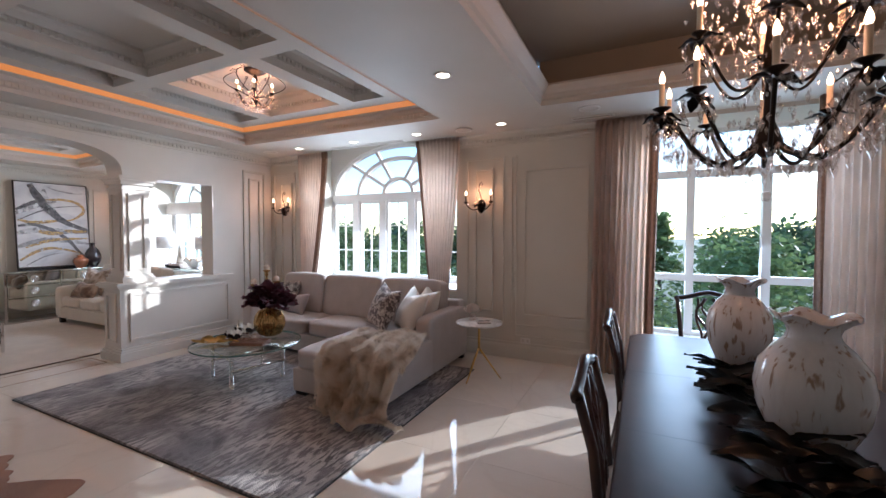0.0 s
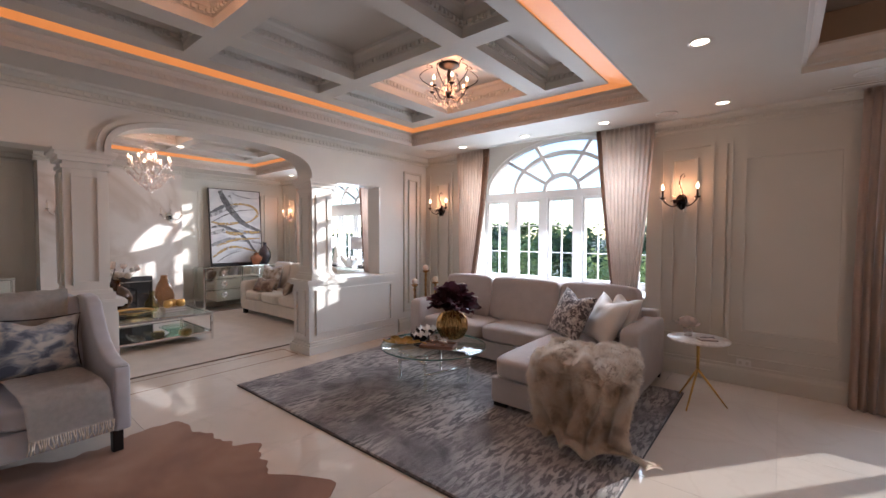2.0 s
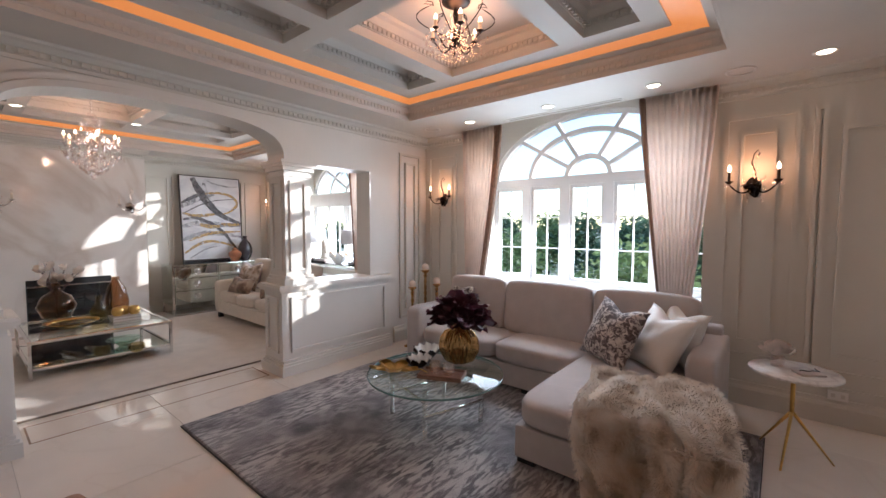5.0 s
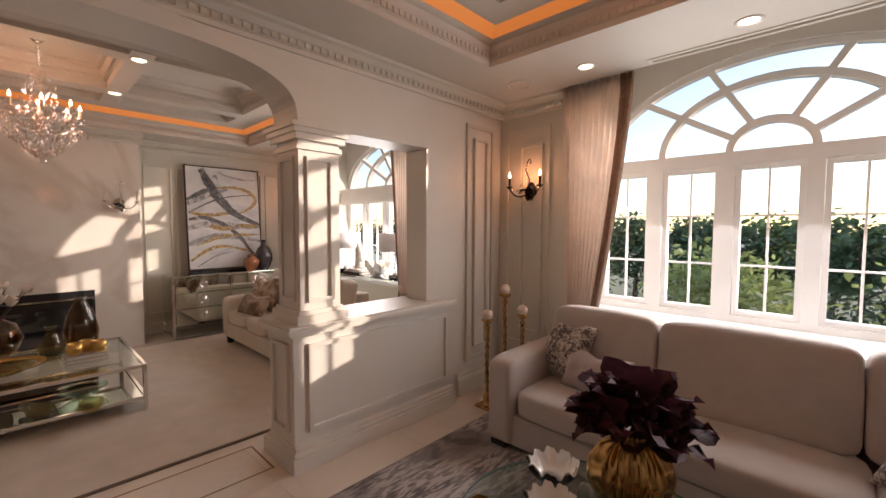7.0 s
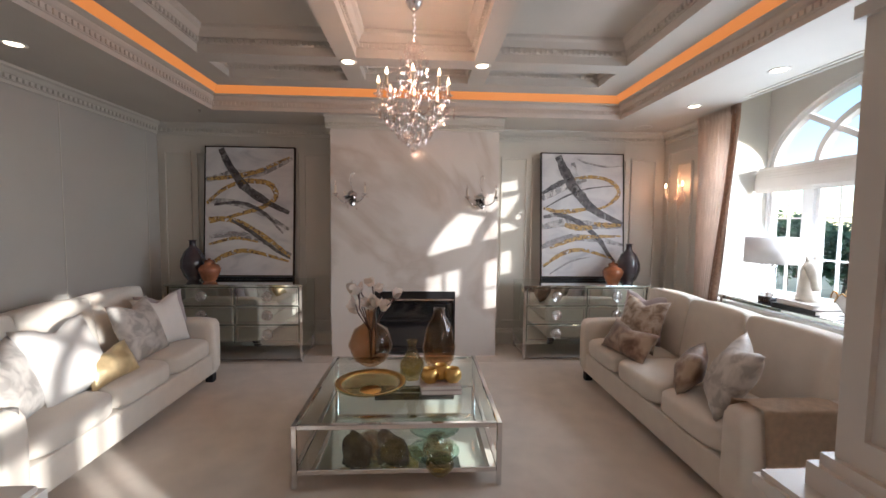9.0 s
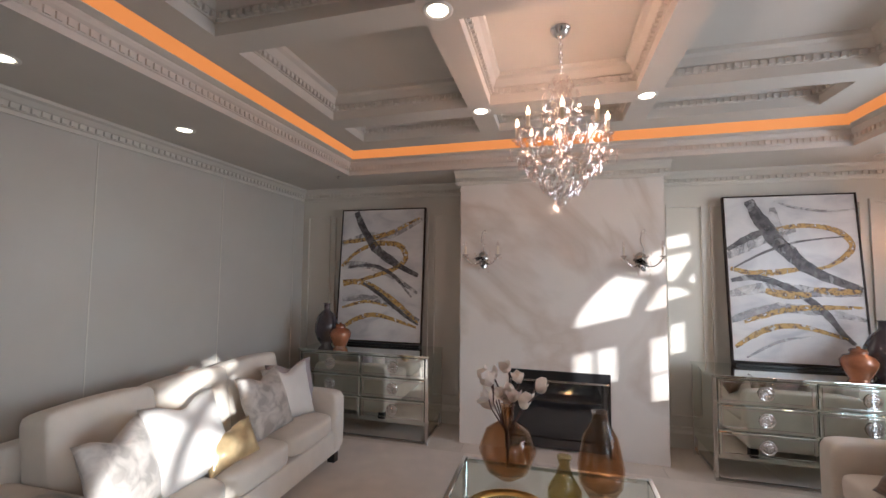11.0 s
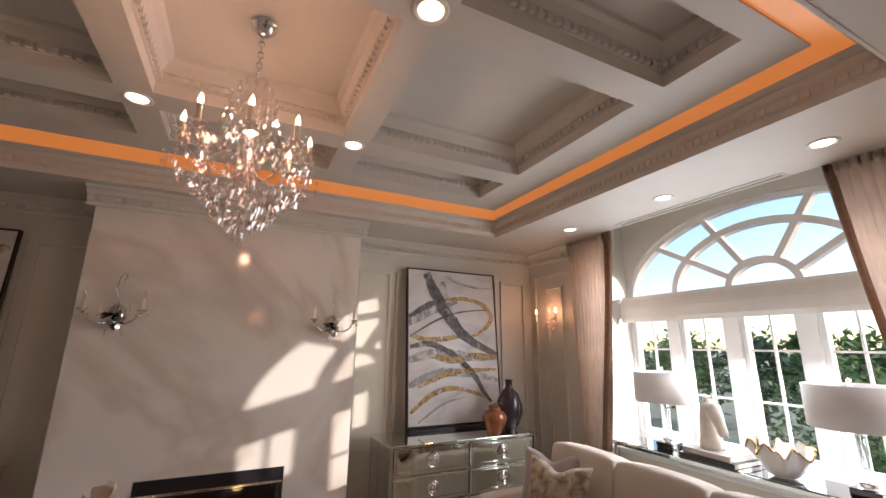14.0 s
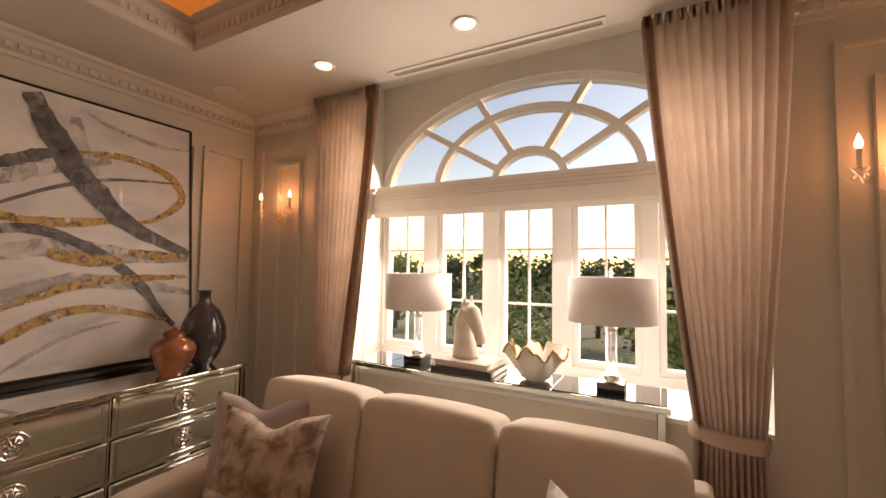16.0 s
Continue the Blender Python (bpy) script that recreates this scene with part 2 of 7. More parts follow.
def mesh_of(bm, name, material, smooth=False):
    me = bpy.data.meshes.new(name)
    bm.to_mesh(me)
    bm.free()
    for mm in material if isinstance(material, (list, tuple)) else [material]:
        me.materials.append(mm)
    if smooth:
        for p in me.polygons:
            p.use_smooth = True
    return me


def part(name, bm, material, parent, label="", smooth=False, kind=""):
    ob = new(name, mesh_of(bm, name, material, smooth))
    ob.parent = parent
    return tagged(ob, label, "", "", kind)


def structure(name, bm, material, label, category, smooth=False):
    ob = new(name, mesh_of(bm, name, material, smooth))
    return tagged(ob, label, category, "", "structure")


def box(bm, x0, x1, y0, y1, z0, z1):
    v = [bm.verts.new((x, y, z)) for z in (z0, z1) for y in (y0, y1) for x in (x0, x1)]
    for f in ((0, 2, 3, 1), (4, 5, 7, 6), (0, 1, 5, 4), (2, 6, 7, 3), (0, 4, 6, 2), (1, 3, 7, 5)):
        bm.faces.new([v[i] for i in f])
    return v


def boxes(*bs):
    bm = bmesh.new()
    for b in bs:
        box(bm, *b)
    return bm


def bevelled(bm, w, seg=2):
    bmesh.ops.bevel(bm, geom=bm.edges[:], offset=w, segments=seg, affect="EDGES", profile=0.6)
    return bm


def rbox(x0, x1, y0, y1, z0, z1, w=0.01, seg=2):
    return bevelled(boxes((x0, x1, y0, y1, z0, z1)), w, seg)


def puff(sx, sy, sz, n=10, power=4.0, bulge=0.0, seed=0, wrinkle=0.0):
    """A soft upholstered block: a rounded box with swelling faces."""
    bm = bmesh.new()
    bmesh.ops.create_cube(bm, size=2)
    bmesh.ops.subdivide_edges(bm, edges=bm.edges[:], cuts=n, use_grid_fill=True)
    for v in bm.verts:
        p = v.co
        k = (abs(p.x) ** power + abs(p.y) ** power + abs(p.z) ** power) ** (-1 / power)
        q = p * k
        b = bulge * (1 - q.x * q.x) * (1 - q.y * q.y)
        w = wrinkle * noise.noise(Vector((q.x * 2.3 + seed, q.y * 2.3, q.z * 2.3)))
        v.co = Vector((q.x * sx / 2, q.y * sy / 2, q.z * sz / 2 * (1 + b))) * (1 + w)
    return bm


def move(bm, x=0, y=0, z=0, rx=0, ry=0, rz=0):
    bmesh.ops.transform(bm, matrix=pose(x, y, z, rx, ry, rz), verts=bm.verts[:])
    return bm


def lathe(profile, n=24, cap=True):
    bm = bmesh.new()
    rings = []
    for r, z in profile:
        if r < 1e-5:
            rings.append([bm.verts.new((0, 0, z))])
        else:
            rings.append([bm.verts.new((r * math.cos(2 * math.pi * i / n), r * math.sin(2 * math.pi * i / n), z)) for i in range(n)])
    for a, b in zip(rings, rings[1:]):
        for i in range(n):
            j = (i + 1) % n
            if len(a) == 1 and len(b) == 1:
                continue
            if len(a) == 1:
                bm.faces.new((a[0], b[i], b[j]))
            elif len(b) == 1:
                bm.faces.new((a[i], a[j], b[0]))
            else:
                bm.faces.new((a[i], a[j], b[j], b[i]))
    return bm


def tube(points, r, n=8, bm=None, taper=None):
    """A round rod along points."""
    bm = bm or bmesh.new()
    pts = [Vector(p) for p in points]
    rings = []
    for i, p in enumerate(pts):
        d = (pts[min(i + 1, len(pts) - 1)] - pts[max(i - 1, 0)]).normalized()
        a = d.cross(Vector((0, 0, 1)))
        if a.length < 1e-3:
            a = d.cross(Vector((0, 1, 0)))
        a.normalize()
        b = d.cross(a)
        rr = r if taper is None else r + (taper - r) * i / (len(pts) - 1)
        rings.append([bm.verts.new(p + (a * math.cos(2 * math.pi * k / n) + b * math.sin(2 * math.pi * k / n)) * rr) for k in range(n)])
    for a, b in zip(rings, rings[1:]):
        for k in range(n):
            bm.faces.new((a[k], a[(k + 1) % n], b[(k + 1) % n], b[k]))
    bm.faces.new(rings[0][::-1])
    bm.faces.new(rings[-1])
    return bm


def prism(bm, poly, axis, a, b):
    """Extrude a closed outline: axis 'x' takes (y, z) outlines, axis 'y' (x, z), axis 'z' (x, y)."""
    def at(p, t):
        return {"x": (t, p[0], p[1]), "y": (p[0], t, p[1]), "z": (p[0], p[1], t)}[axis]
    lo = [bm.verts.new(at(p, a)) for p in poly]
    hi = [bm.verts.new(at(p, b)) for p in poly]
    bm.faces.new(lo[::-1])
    bm.faces.new(hi)
    for i in range(len(poly)):
        j = (i + 1) % len(poly)
        bm.faces.new((lo[i], lo[j], hi[j], hi[i]))
    return bm


def fix(bm):
    bmesh.ops.recalc_face_normals(bm, faces=bm.faces[:])
    return bm


CROWN = [(0, 0), (0, -0.13), (0.018, -0.13), (0.022, -0.105), (0.035, -0.10), (0.04, -0.062), (0.05, -0.058), (0.075, -0.03), (0.10, -0.018), (0.105, 0)]


def moulding(bm, profile, axis, w, a, b, side, z):
    """A moulding with outline (out, up) run along a wall at w from a to b; side is the way out of the wall."""
    pts = [(w + side * o, z + u) for o, u in profile]
    prism(bm, pts, axis, a, b)


def dentils(bm, axis, w, a, b, side, z0, z1, depth, pitch=0.052, wide=0.03):
    n = max(1, int((b - a) / pitch))
    for i in range(n):
        s = a + (i + 0.5) * (b - a) / n
        lo, hi = sorted((w, w + side * depth))
        if axis == "x":
            box(bm, s - wide / 2, s + wide / 2, lo, hi, z0, z1)
        else:
            box(bm, lo, hi, s - wide / 2, s + wide / 2, z0, z1)


def wall_frame(bm, axis, w, a0, a1, z0, z1, side, t=0.03, d=0.022):
    """A raised picture-frame moulding on a wall plane: axis 'x' runs along x on a wall at y = w."""
    lo, hi = sorted((w, w + side * d))
    for p in ((a0, a0 + t, z0, z1), (a1 - t, a1, z0, z1), (a0 + t, a1 - t, z0, z0 + t), (a0 + t, a1 - t, z1 - t, z1)):
        if axis == "x":
            box(bm, p[0], p[1], lo, hi, p[2], p[3])
        else:
            box(bm, lo, hi, p[0], p[1], p[2], p[3])


# ---------------- ceilings ----------------
S = 2.745
WY = 5.55      # window wall, room side
GY = 6.20      # window glass
EAVE = 5.41    # where the ceiling stops before the window bays
WOUT = 6.27    # outer face of the window wall
WIN_A, WIN_B = -2.615, -7.07
WHALF, SILL, SPRING, WTOP = 1.29, 0.80, 2.11, 2.93


def coffered_ceiling(name, x0, x1, y0, tx0, tx1, ty0, ty1, xc, yc, wc, cove, label):
    bm = bmesh.new()
    for b in ((x0, tx0, y0, EAVE), (tx1, x1, y0, EAVE), (tx0, tx1, y0, ty0), (tx0, tx1, ty1, EAVE), (x0, wc - WHALF, EAVE, WY), (wc + WHALF, x1, EAVE, WY)):
        box(bm, *b, S, S + 0.10)
    # stepped moulding round the tray, with a small row of dentils and a lip
    for axis, w, a, b, side in (("x", ty0, tx0, tx1, 1), ("x", ty1, tx0, tx1, -1), ("y", tx0, ty0, ty1, 1), ("y", tx1, ty0, ty1, -1)):
        ax = "x" if axis == "x" else "y"
        pr = [(0.0, -0.003), (0.012, -0.003), (0.012, 0.035), (0.02, 0.04), (0.02, 0.085), (0.035, 0.10), (0.045, 0.118), (0.045, 0.13), (0.0, 0.13)]
        pts = [(w + side * o, S + u) for o, u in pr]
        prism(bm, pts, ax, a, b)
        dentils(bm, ax, w + side * 0.018, a, b, side, S + 0.045, S + 0.08, 0.014, 0.045, 0.026)
        lo, hi = sorted((w, w - side * 0.10))
        if ax == "x":
            box(bm, a - 0.1, b + 0.1, w - side * 0.12 - 0.01, w - side * 0.12 + 0.01, S + 0.10, S + 0.42)
        else:
            box(bm, w - side * 0.12 - 0.01, w - side * 0.12 + 0.01, a - 0.1, b + 0.1, S + 0.10, S + 0.42)
    zb, zt = 2.925, 3.13
    ew, ee, es, en = cove
    ox0, ox1, oy0, oy1 = tx0 + ew, tx1 - ee, ty0 + es, ty1 - en
    xs = [ox0] + [v for c in xc for v in c] + [ox1]
    ys = [oy0] + [v for c in yc for v in c] + [oy1]
    for i in range(0, len(xs), 2):
        box(bm, xs[i], xs[i + 1], oy0, oy1, zb, zt)
    for c in xc:
        for j in range(0, len(ys), 2):
            box(bm, c[0], c[1], ys[j], ys[j + 1], zb, zt)
        for d in yc:
            for axis, w, a, b, side in (("x", d[0], c[0], c[1], 1), ("x", d[1], c[0], c[1], -1), ("y", c[0], d[0], d[1], 1), ("y", c[1], d[0], d[1], -1)):
                pr = [(-0.005, 0.07), (0.012, 0.07), (0.016, 0.11), (0.028, 0.115), (0.05, 0.16), (0.075, 0.175), (0.08, 0.20), (-0.005, 0.20)]
                prism(bm, [(w + side * o, zb + u) for o, u in pr], axis, a, b)
                dentils(bm, axis, w + side * 0.012, a + 0.02, b - 0.02, side, zb + 0.075, zb + 0.105, 0.02, 0.045, 0.026)
    box(bm, tx0 - 0.14, tx1 + 0.14, ty0 - 0.14, ty1 + 0.14, zt - 0.005, zt + 0.08)
    structure(name, fix(bm), M_CEIL, label, "ceiling")
    # amber glow band between lip and coffers, standing in for LED-lit cove surfaces
    bm, lip = bmesh.new(), bmesh.new()
    za, zz = S + 0.122, zb + 0.012
    for axis, w, a, b, side, e in (("x", ty0, tx0, tx1, 1, es), ("x", ty1, tx0, tx1, -1, en), ("y", tx0, ty0, ty1, 1, ew), ("y", tx1, ty0, ty1, -1, ee)):
        cut = 0.40 if e < 0.25 else 0.30
        wm, zm = 0.015 + (e - 0.015) * cut, za + (zz - za) * cut
        prism(lip, [(w + side * 0.015, za), (w + side * wm, zm), (w + side * wm, zm + 0.012), (w + side * 0.015, za + 0.012)], axis, a + 0.015, b - 0.015)
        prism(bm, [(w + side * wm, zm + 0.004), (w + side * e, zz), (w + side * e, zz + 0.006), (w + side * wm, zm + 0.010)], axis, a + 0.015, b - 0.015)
    structure("cove_lip_" + name.split("_")[1], fix(lip), M_CEIL, "painted sloping lip under the amber glow band", "trim")
    ob = structure("cove_light_" + name.split("_")[1], fix(bm), M_COVE, "glowing amber band standing in for cove surfaces lit by hidden LEDs", "cove light")
    return ob


LIV_TRAY = (-4.145, -1.10, 0.10, 4.64)
FRM_TRAY = (-8.61, -5.70, 0.15, 4.61)
coffered_ceiling("ceiling_living", -4.74, -0.45, -2.3, *LIV_TRAY, ((-3.77, -3.39), (-3.20, -2.15), (-1.96, -1.57)), ((0.50, 1.68), (1.86, 2.89), (3.06, 4.25)), WIN_A, (0.19, 0.32, 0.19, 0.19), "cream painted coffered living room ceiling with dentil mouldings")
coffered_ceiling("ceiling_formal", -9.4, -4.98, -0.95, *FRM_TRAY, ((-8.12, -7.75), (-7.565, -6.53), (-6.36, -6.0)), ((0.56, 1.67), (1.835, 2.82), (2.985, 4.125)), WIN_B, (0.26, 0.19, 0.19, 0.19), "cream painted coffered sitting room ceiling with dentil mouldings")
bm = bmesh.new()
DT = (-0.083, 2.80, 0.6, 4.703)
for b in ((-0.45, DT[0], -2.3, WY + 0.02), (DT[1], 3.5, -2.3, WY + 0.02), (DT[0], DT[1], -2.3, DT[2]), (DT[0], DT[1], DT[3], WY + 0.02)):
    box(bm, *b, S, S + 0.10)
for axis, w, a, b, side in (("x", DT[2], DT[0], DT[1], 1), ("x", DT[3], DT[0], DT[1], -1), ("y", DT[0], DT[2], DT[3], 1), ("y", DT[1], DT[2], DT[3], -1)):
    pr = [(0.0, -0.003), (0.03, -0.003), (0.035, 0.04), (0.06, 0.05), (0.07, 0.09), (0.10, 0.12), (0.12, 0.15), (0.12, 0.17), (0.0, 0.17)]
    prism(bm, [(w + side * o, S + u) for o, u in pr], axis, a, b)
structure("ceiling_dining", fix(bm), M_CEIL, "cream dining room ceiling border with tray moulding", "ceiling")
bm = boxes((DT[0] - 0.1, DT[1] + 0.1, DT[2] - 0.1, DT[3] + 0.1, 3.18, 3.25), (DT[0] - 0.12, DT[0] - 0.02, DT[2], DT[3], S + 0.10, 3.18), (DT[1] + 0.02, DT[1] + 0.12, DT[2], DT[3], S + 0.10, 3.18),
           (DT[0], DT[1], DT[2] - 0.12, DT[2] - 0.02, S + 0.10, 3.18), (DT[0], DT[1], DT[3] + 0.02, DT[3] + 0.12, S + 0.10, 3.18))
structure("ceiling_tray", fix(bm), M_TAUPE, "taupe painted recessed dining tray ceiling", "ceiling")

# ---------------- floors ----------------
structure("floor", boxes((-9.5, 3.6, -2.5, 6.2, -0.30, -0.02)), M_GROUT, "cream polished marble tile floor", "floor")
floor_ob = bpy.data.objects["floor"]
structure("carpet_binding", boxes((-5.30, -5.275, -0.80, 5.40, -0.012, 0.010)), mat("brown_binding", (0.16, 0.12, 0.09), 0.8), "brown carpet edge binding strip", "carpet edge")
structure("carpet", rbox(-8.55, -5.30, -0.80, 5.40, -0.012, 0.012, 0.006, 1), M_CARPET, "cream low pile fitted carpet", "carpet")

# ---------------- walls ----------------


def arch_outline(cx, half, z0, top, n=28, power=2.4):
    return [(cx + half * math.copysign(abs(math.cos(a)) ** (2 / power), math.cos(a)), z0 + (top - z0) * abs(math.sin(a)) ** (2 / power)) for a in [math.pi * k / n for k in range(n + 1)]]


DW0, DW1, DWB, DWT = 0.72, 2.74, 0.36, 2.70
bm = bmesh.new()
# wall on the window side, from the floor up, with three openings
segs = [(-9.4, WIN_B - WHALF), (WIN_B + WHALF, WIN_A - WHALF), (WIN_A + WHALF, DW0), (DW1, 3.5)]
for a, b in segs:
    box(bm, a, b, WY, WOUT, -0.02, S + 0.4)
for c in (WIN_A, WIN_B):
    box(bm, c - WHALF, c + WHALF, WY, WOUT, -0.02, SILL - 0.03)
    box(bm, c - WHALF, c + WHALF, EAVE, WOUT, S + 0.34, S + 0.4)
    box(bm, c - WHALF, c + WHALF, EAVE - 0.02, EAVE, S + 0.10, S + 0.34)
    box(bm, c - WHALF - 0.05, c - WHALF, EAVE, WY, S + 0.10, S + 0.4)
    box(bm, c + WHALF, c + WHALF + 0.05, EAVE, WY, S + 0.10, S + 0.4)
box(bm, DW0, DW1, WY, WOUT, -0.02, DWB - 0.03)
box(bm, DW0, DW1, WY, WOUT, DWT, S + 0.4)
wall_n = structure("wall_north", fix(bm), M_WALL, "cream panelled window wall", "wall")
bm = bmesh.new()
for c in (WIN_A, WIN_B):
    arc = arch_outline(c, WHALF - 0.005, SPRING + 0.06, WTOP, 32, 2.0)
    prism(bm, [(c + WHALF, SPRING), (c + WHALF, S + 0.34), (c - WHALF, S + 0.34), (c - WHALF, SPRING)] + arc[::-1], "y", GY - 0.07, WOUT)
structure("wall_arch", fix(bm), M_WHITE, "white arched window surround", "wall")
structure("wall_west", boxes((-9.6, -9.3, -0.95, 6.05, -0.02, S + 0.4)), M_WALL, "cream panelled fireplace wall", "wall")
structure("wall_south", boxes((-9.3, -4.98, -1.05, -0.85, -0.02, S + 0.4)), M_GREYWALL, "grey satin wall behind sofa", "wall")
structure("wall_back", boxes((-4.98, 3.5, -2.5, -2.3, -0.02, S + 0.4)), M_WALL, "plain cream wall", "wall")
structure("wall_east", boxes((3.4, 3.6, -2.3, WY, -0.02, S + 0.4)), M_WALL, "plain cream wall", "wall")
# wall with the arch between the two rooms
AC = 2.375
XF, XB = -4.70, -4.95
bm = bmesh.new()
box(bm, XB, XF, 4.52, WY, -0.02, S + 0.1)
box(bm, XB, XF, -2.3, 0.23, -0.02, S + 0.1)
arc = arch_outline(AC, 0.985, 2.19, 2.52, 36, 3.0)
prism(bm, [(4.52, 2.20), (4.52, S + 0.1), (0.23, S + 0.1), (0.23, 2.20)] + arc[::-1], "x", XB, XF + 0.03)
structure("wall_arch_room", fix(bm), M_WHITE, "white panelled wall with a wide arched opening", "wall")
bm = bmesh.new()
# arch casing: a raised band following the arch
for off, dd in ((0.0, 0.045), (0.05, 0.03)):
    o1 = arch_outline(AC, 0.985 + off, 2.19, 2.52 + off, 36, 3.0)
    o2 = arch_outline(AC, 0.985 + off + 0.045, 2.19, 2.52 + off + 0.045, 36, 3.0)
    for k in range(36):
        prism(bm, [o1[k], o1[k + 1], o2[k + 1], o2[k]], "x", XF + 0.03, XF + 0.03 + dd)
structure("trim_arch", fix(bm), M_WHITE, "white moulded arch casing", "trim")


def half_wall(sgn):
    def yy(a, b):
        a, b = AC + sgn * a, AC + sgn * b
        return (a, b) if a < b else (b, a)
    bm = bmesh.new()
    x0, x1 = -5.00, -4.65
    box(bm, x0 + 0.02, x1 - 0.02, *yy(1.00, 2.42), 0.0, 0.87)
    box(bm, x0 - 0.02, x1 - 0.017, *yy(0.955, 1.345), 0.0, 0.87)
    for k, (g, z0, z1) in enumerate(((0.05, 0.0, 0.10), (0.035, 0.10, 0.125), (0.02, 0.125, 0.15))):
        box(bm, x0 - g, x1 + g, *yy(0.965 - g, 2.42), z0, z1)
    for g, z0, z1 in ((0.03, 0.865, 0.885), (0.05, 0.885, 0.915), (0.038, 0.915, 0.93)):
        box(bm, x0 - g, x1 + g, *yy(0.965 - g, 2.40 + g * 0.5), z0, z1)
        box(bm, x0 - g - 0.02, x1 + g + 0.003, *yy(0.945 - g, 1.345 + g), z0 - 0.001, z1 + 0.001)
    a, b = yy(1.05, 2.36)
    wall_frame(bm, "y", x1 - 0.018, a, b, 0.22, 0.80, 1)
    wall_frame(bm, "x", AC + sgn * 0.955, x0 + 0.05, x1 - 0.08, 0.22, 0.80, -sgn, 0.025)
    a, b = yy(1.00, 1.30)
    wall_frame(bm, "y", x0 - 0.02, a, b, 0.22, 0.80, -1, 0.025)
    structure("half_wall_" + ("north" if sgn > 0 else "south"), fix(bm), M_WHITE, "white panelled half wall with moulded cap", "half wall")
    bm = bmesh.new()
    cx0, cx1 = -4.965, -4.665
    a, b = yy(1.005, 1.295)
    box(bm, cx0, cx1, a, b, 0.93, 2.20)
    for g, z0, z1 in ((0.035, 0.93, 0.99), (0.018, 0.99, 1.02), (0.015, 2.04, 2.07), (0.03, 2.10, 2.14), (0.05, 2.14, 2.17), (0.065, 2.17, 2.20)):
        box(bm, cx0 - g, cx1 + g, a - g, b + g, z0, z1)
    for w, s in ((cx1, 1), (cx0, -1)):
        wall_frame(bm, "y", w, a + 0.05, b - 0.05, 1.07, 2.00, s, 0.025, 0.016)
    for w, s in ((b, 1), (a, -1)):
        wall_frame(bm, "x", w, cx0 + 0.05, cx1 - 0.05, 1.07, 2.00, s, 0.025, 0.016)
    structure("column_" + ("north" if sgn > 0 else "south"), fix(bm), M_WHITE, "white square panelled column with moulded capital", "column")


half_wall(1)
half_wall(-1)

# crown, baseboards and panel frames
bm = bmesh.new()
runs = [("x", WY, -4.70, 3.4, -1), ("x", WY, -9.3, -4.95, -1), ("y", XF + 0.03, -2.3, WY, 1), ("y", XB, -0.85, WY, -1), ("y", -9.3, -0.85, WY, 1), ("x", -0.85, -9.3, -4.95, 1), ("x", -2.3, -4.7, 3.4, 1), ("y", 3.4, -2.3, WY, -1),
        ("y", -8.8, 1.30, 3.32, 1)]
for axis, w, a, b, side in runs:
    cuts = [(a, b)]
    if axis == "x" and w == WY:
        cuts, p = [], a
        for q0, q1 in ((WIN_B - 1.4, WIN_B + 1.36), (WIN_A - 1.35, WIN_A + 1.25), (0.40, 3.0)):
            if q0 > a - 0.01 and q1 < b + 0.01:
                cuts.append((p, q0))
                p = q1
        cuts.append((p, b))
    for c0, c1 in cuts:
        moulding(bm, CROWN, axis, w, c0, c1, side, S)
        dentils(bm, axis, w + side * 0.034, c0, c1, side, S - 0.098, S - 0.066, 0.022)
structure("trim_crown", fix(bm), M_WALL, "cream dentil crown moulding", "trim")
bm = bmesh.new()
BASE = [(0, 0), (0.035, 0), (0.035, 0.14), (0.028, 0.16), (0.02, 0.17), (0.015, 0.20), (0, 0.20)]
for axis, w, a, b, side in (("x", WY, -4.70, 3.4, -1), ("x", WY, -9.3, -4.95, -1), ("y", XF, 4.9, WY, 1), ("y", XF, -2.3, -0.2, 1), ("y", -9.3, -0.85, 1.35, 1), ("y", -9.3, 3.27, WY, 1), ("x", -0.85, -9.3, -4.95, 1), ("x", -2.3, -4.7, 3.4, 1), ("y", 3.4, -2.3, WY, -1)):
    moulding(bm, BASE, axis, w, a, b, side, 0)
structure("baseboard", fix(bm), M_WALL, "cream moulded baseboard", "baseboard")
bm = bmesh.new()
for a0, a1, z0, z1 in ((-4.62, -4.14, 0.42, 2.50), (-1.19, -0.69, 0.42, 2.47), (-0.45, 0.30, 0.52, 2.30), (-0.61, -0.53, 0.42, 2.47)):
    wall_frame(bm, "x", WY, a0, a1, z0, z1, -1)
wall_frame(bm, "x", WY, -1.07, -0.83, 0.55, 2.33, -1, 0.022, 0.03)
wall_frame(bm, "x", WY, -4.45, -4.21, 0.55, 2.33, -1, 0.022, 0.03)
wall_frame(bm, "x", WY, -0.55, 0.30, 0.27, 0.42, -1, 0.02)
for a0, a1 in ((-9.2, -8.5), (-5.55, -5.05)):
    wall_frame(bm, "x", WY, a0, a1, 0.30, 2.50, -1)
    wall_frame(bm, "x", WY, (a0 + a1) / 2 - 0.13, (a0 + a1) / 2 + 0.13, 0.45, 2.33, -1, 0.022, 0.03)
wall_frame(bm, "y", XF, 5.02, 5.42, 0.30, 2.50, 1)
wall_frame(bm, "y", XF, 5.12, 5.32, 0.42, 2.38, 1, 0.02, 0.03)
wall_frame(bm, "y", XF, -1.8, 0.10, 0.30, 2.45, 1)
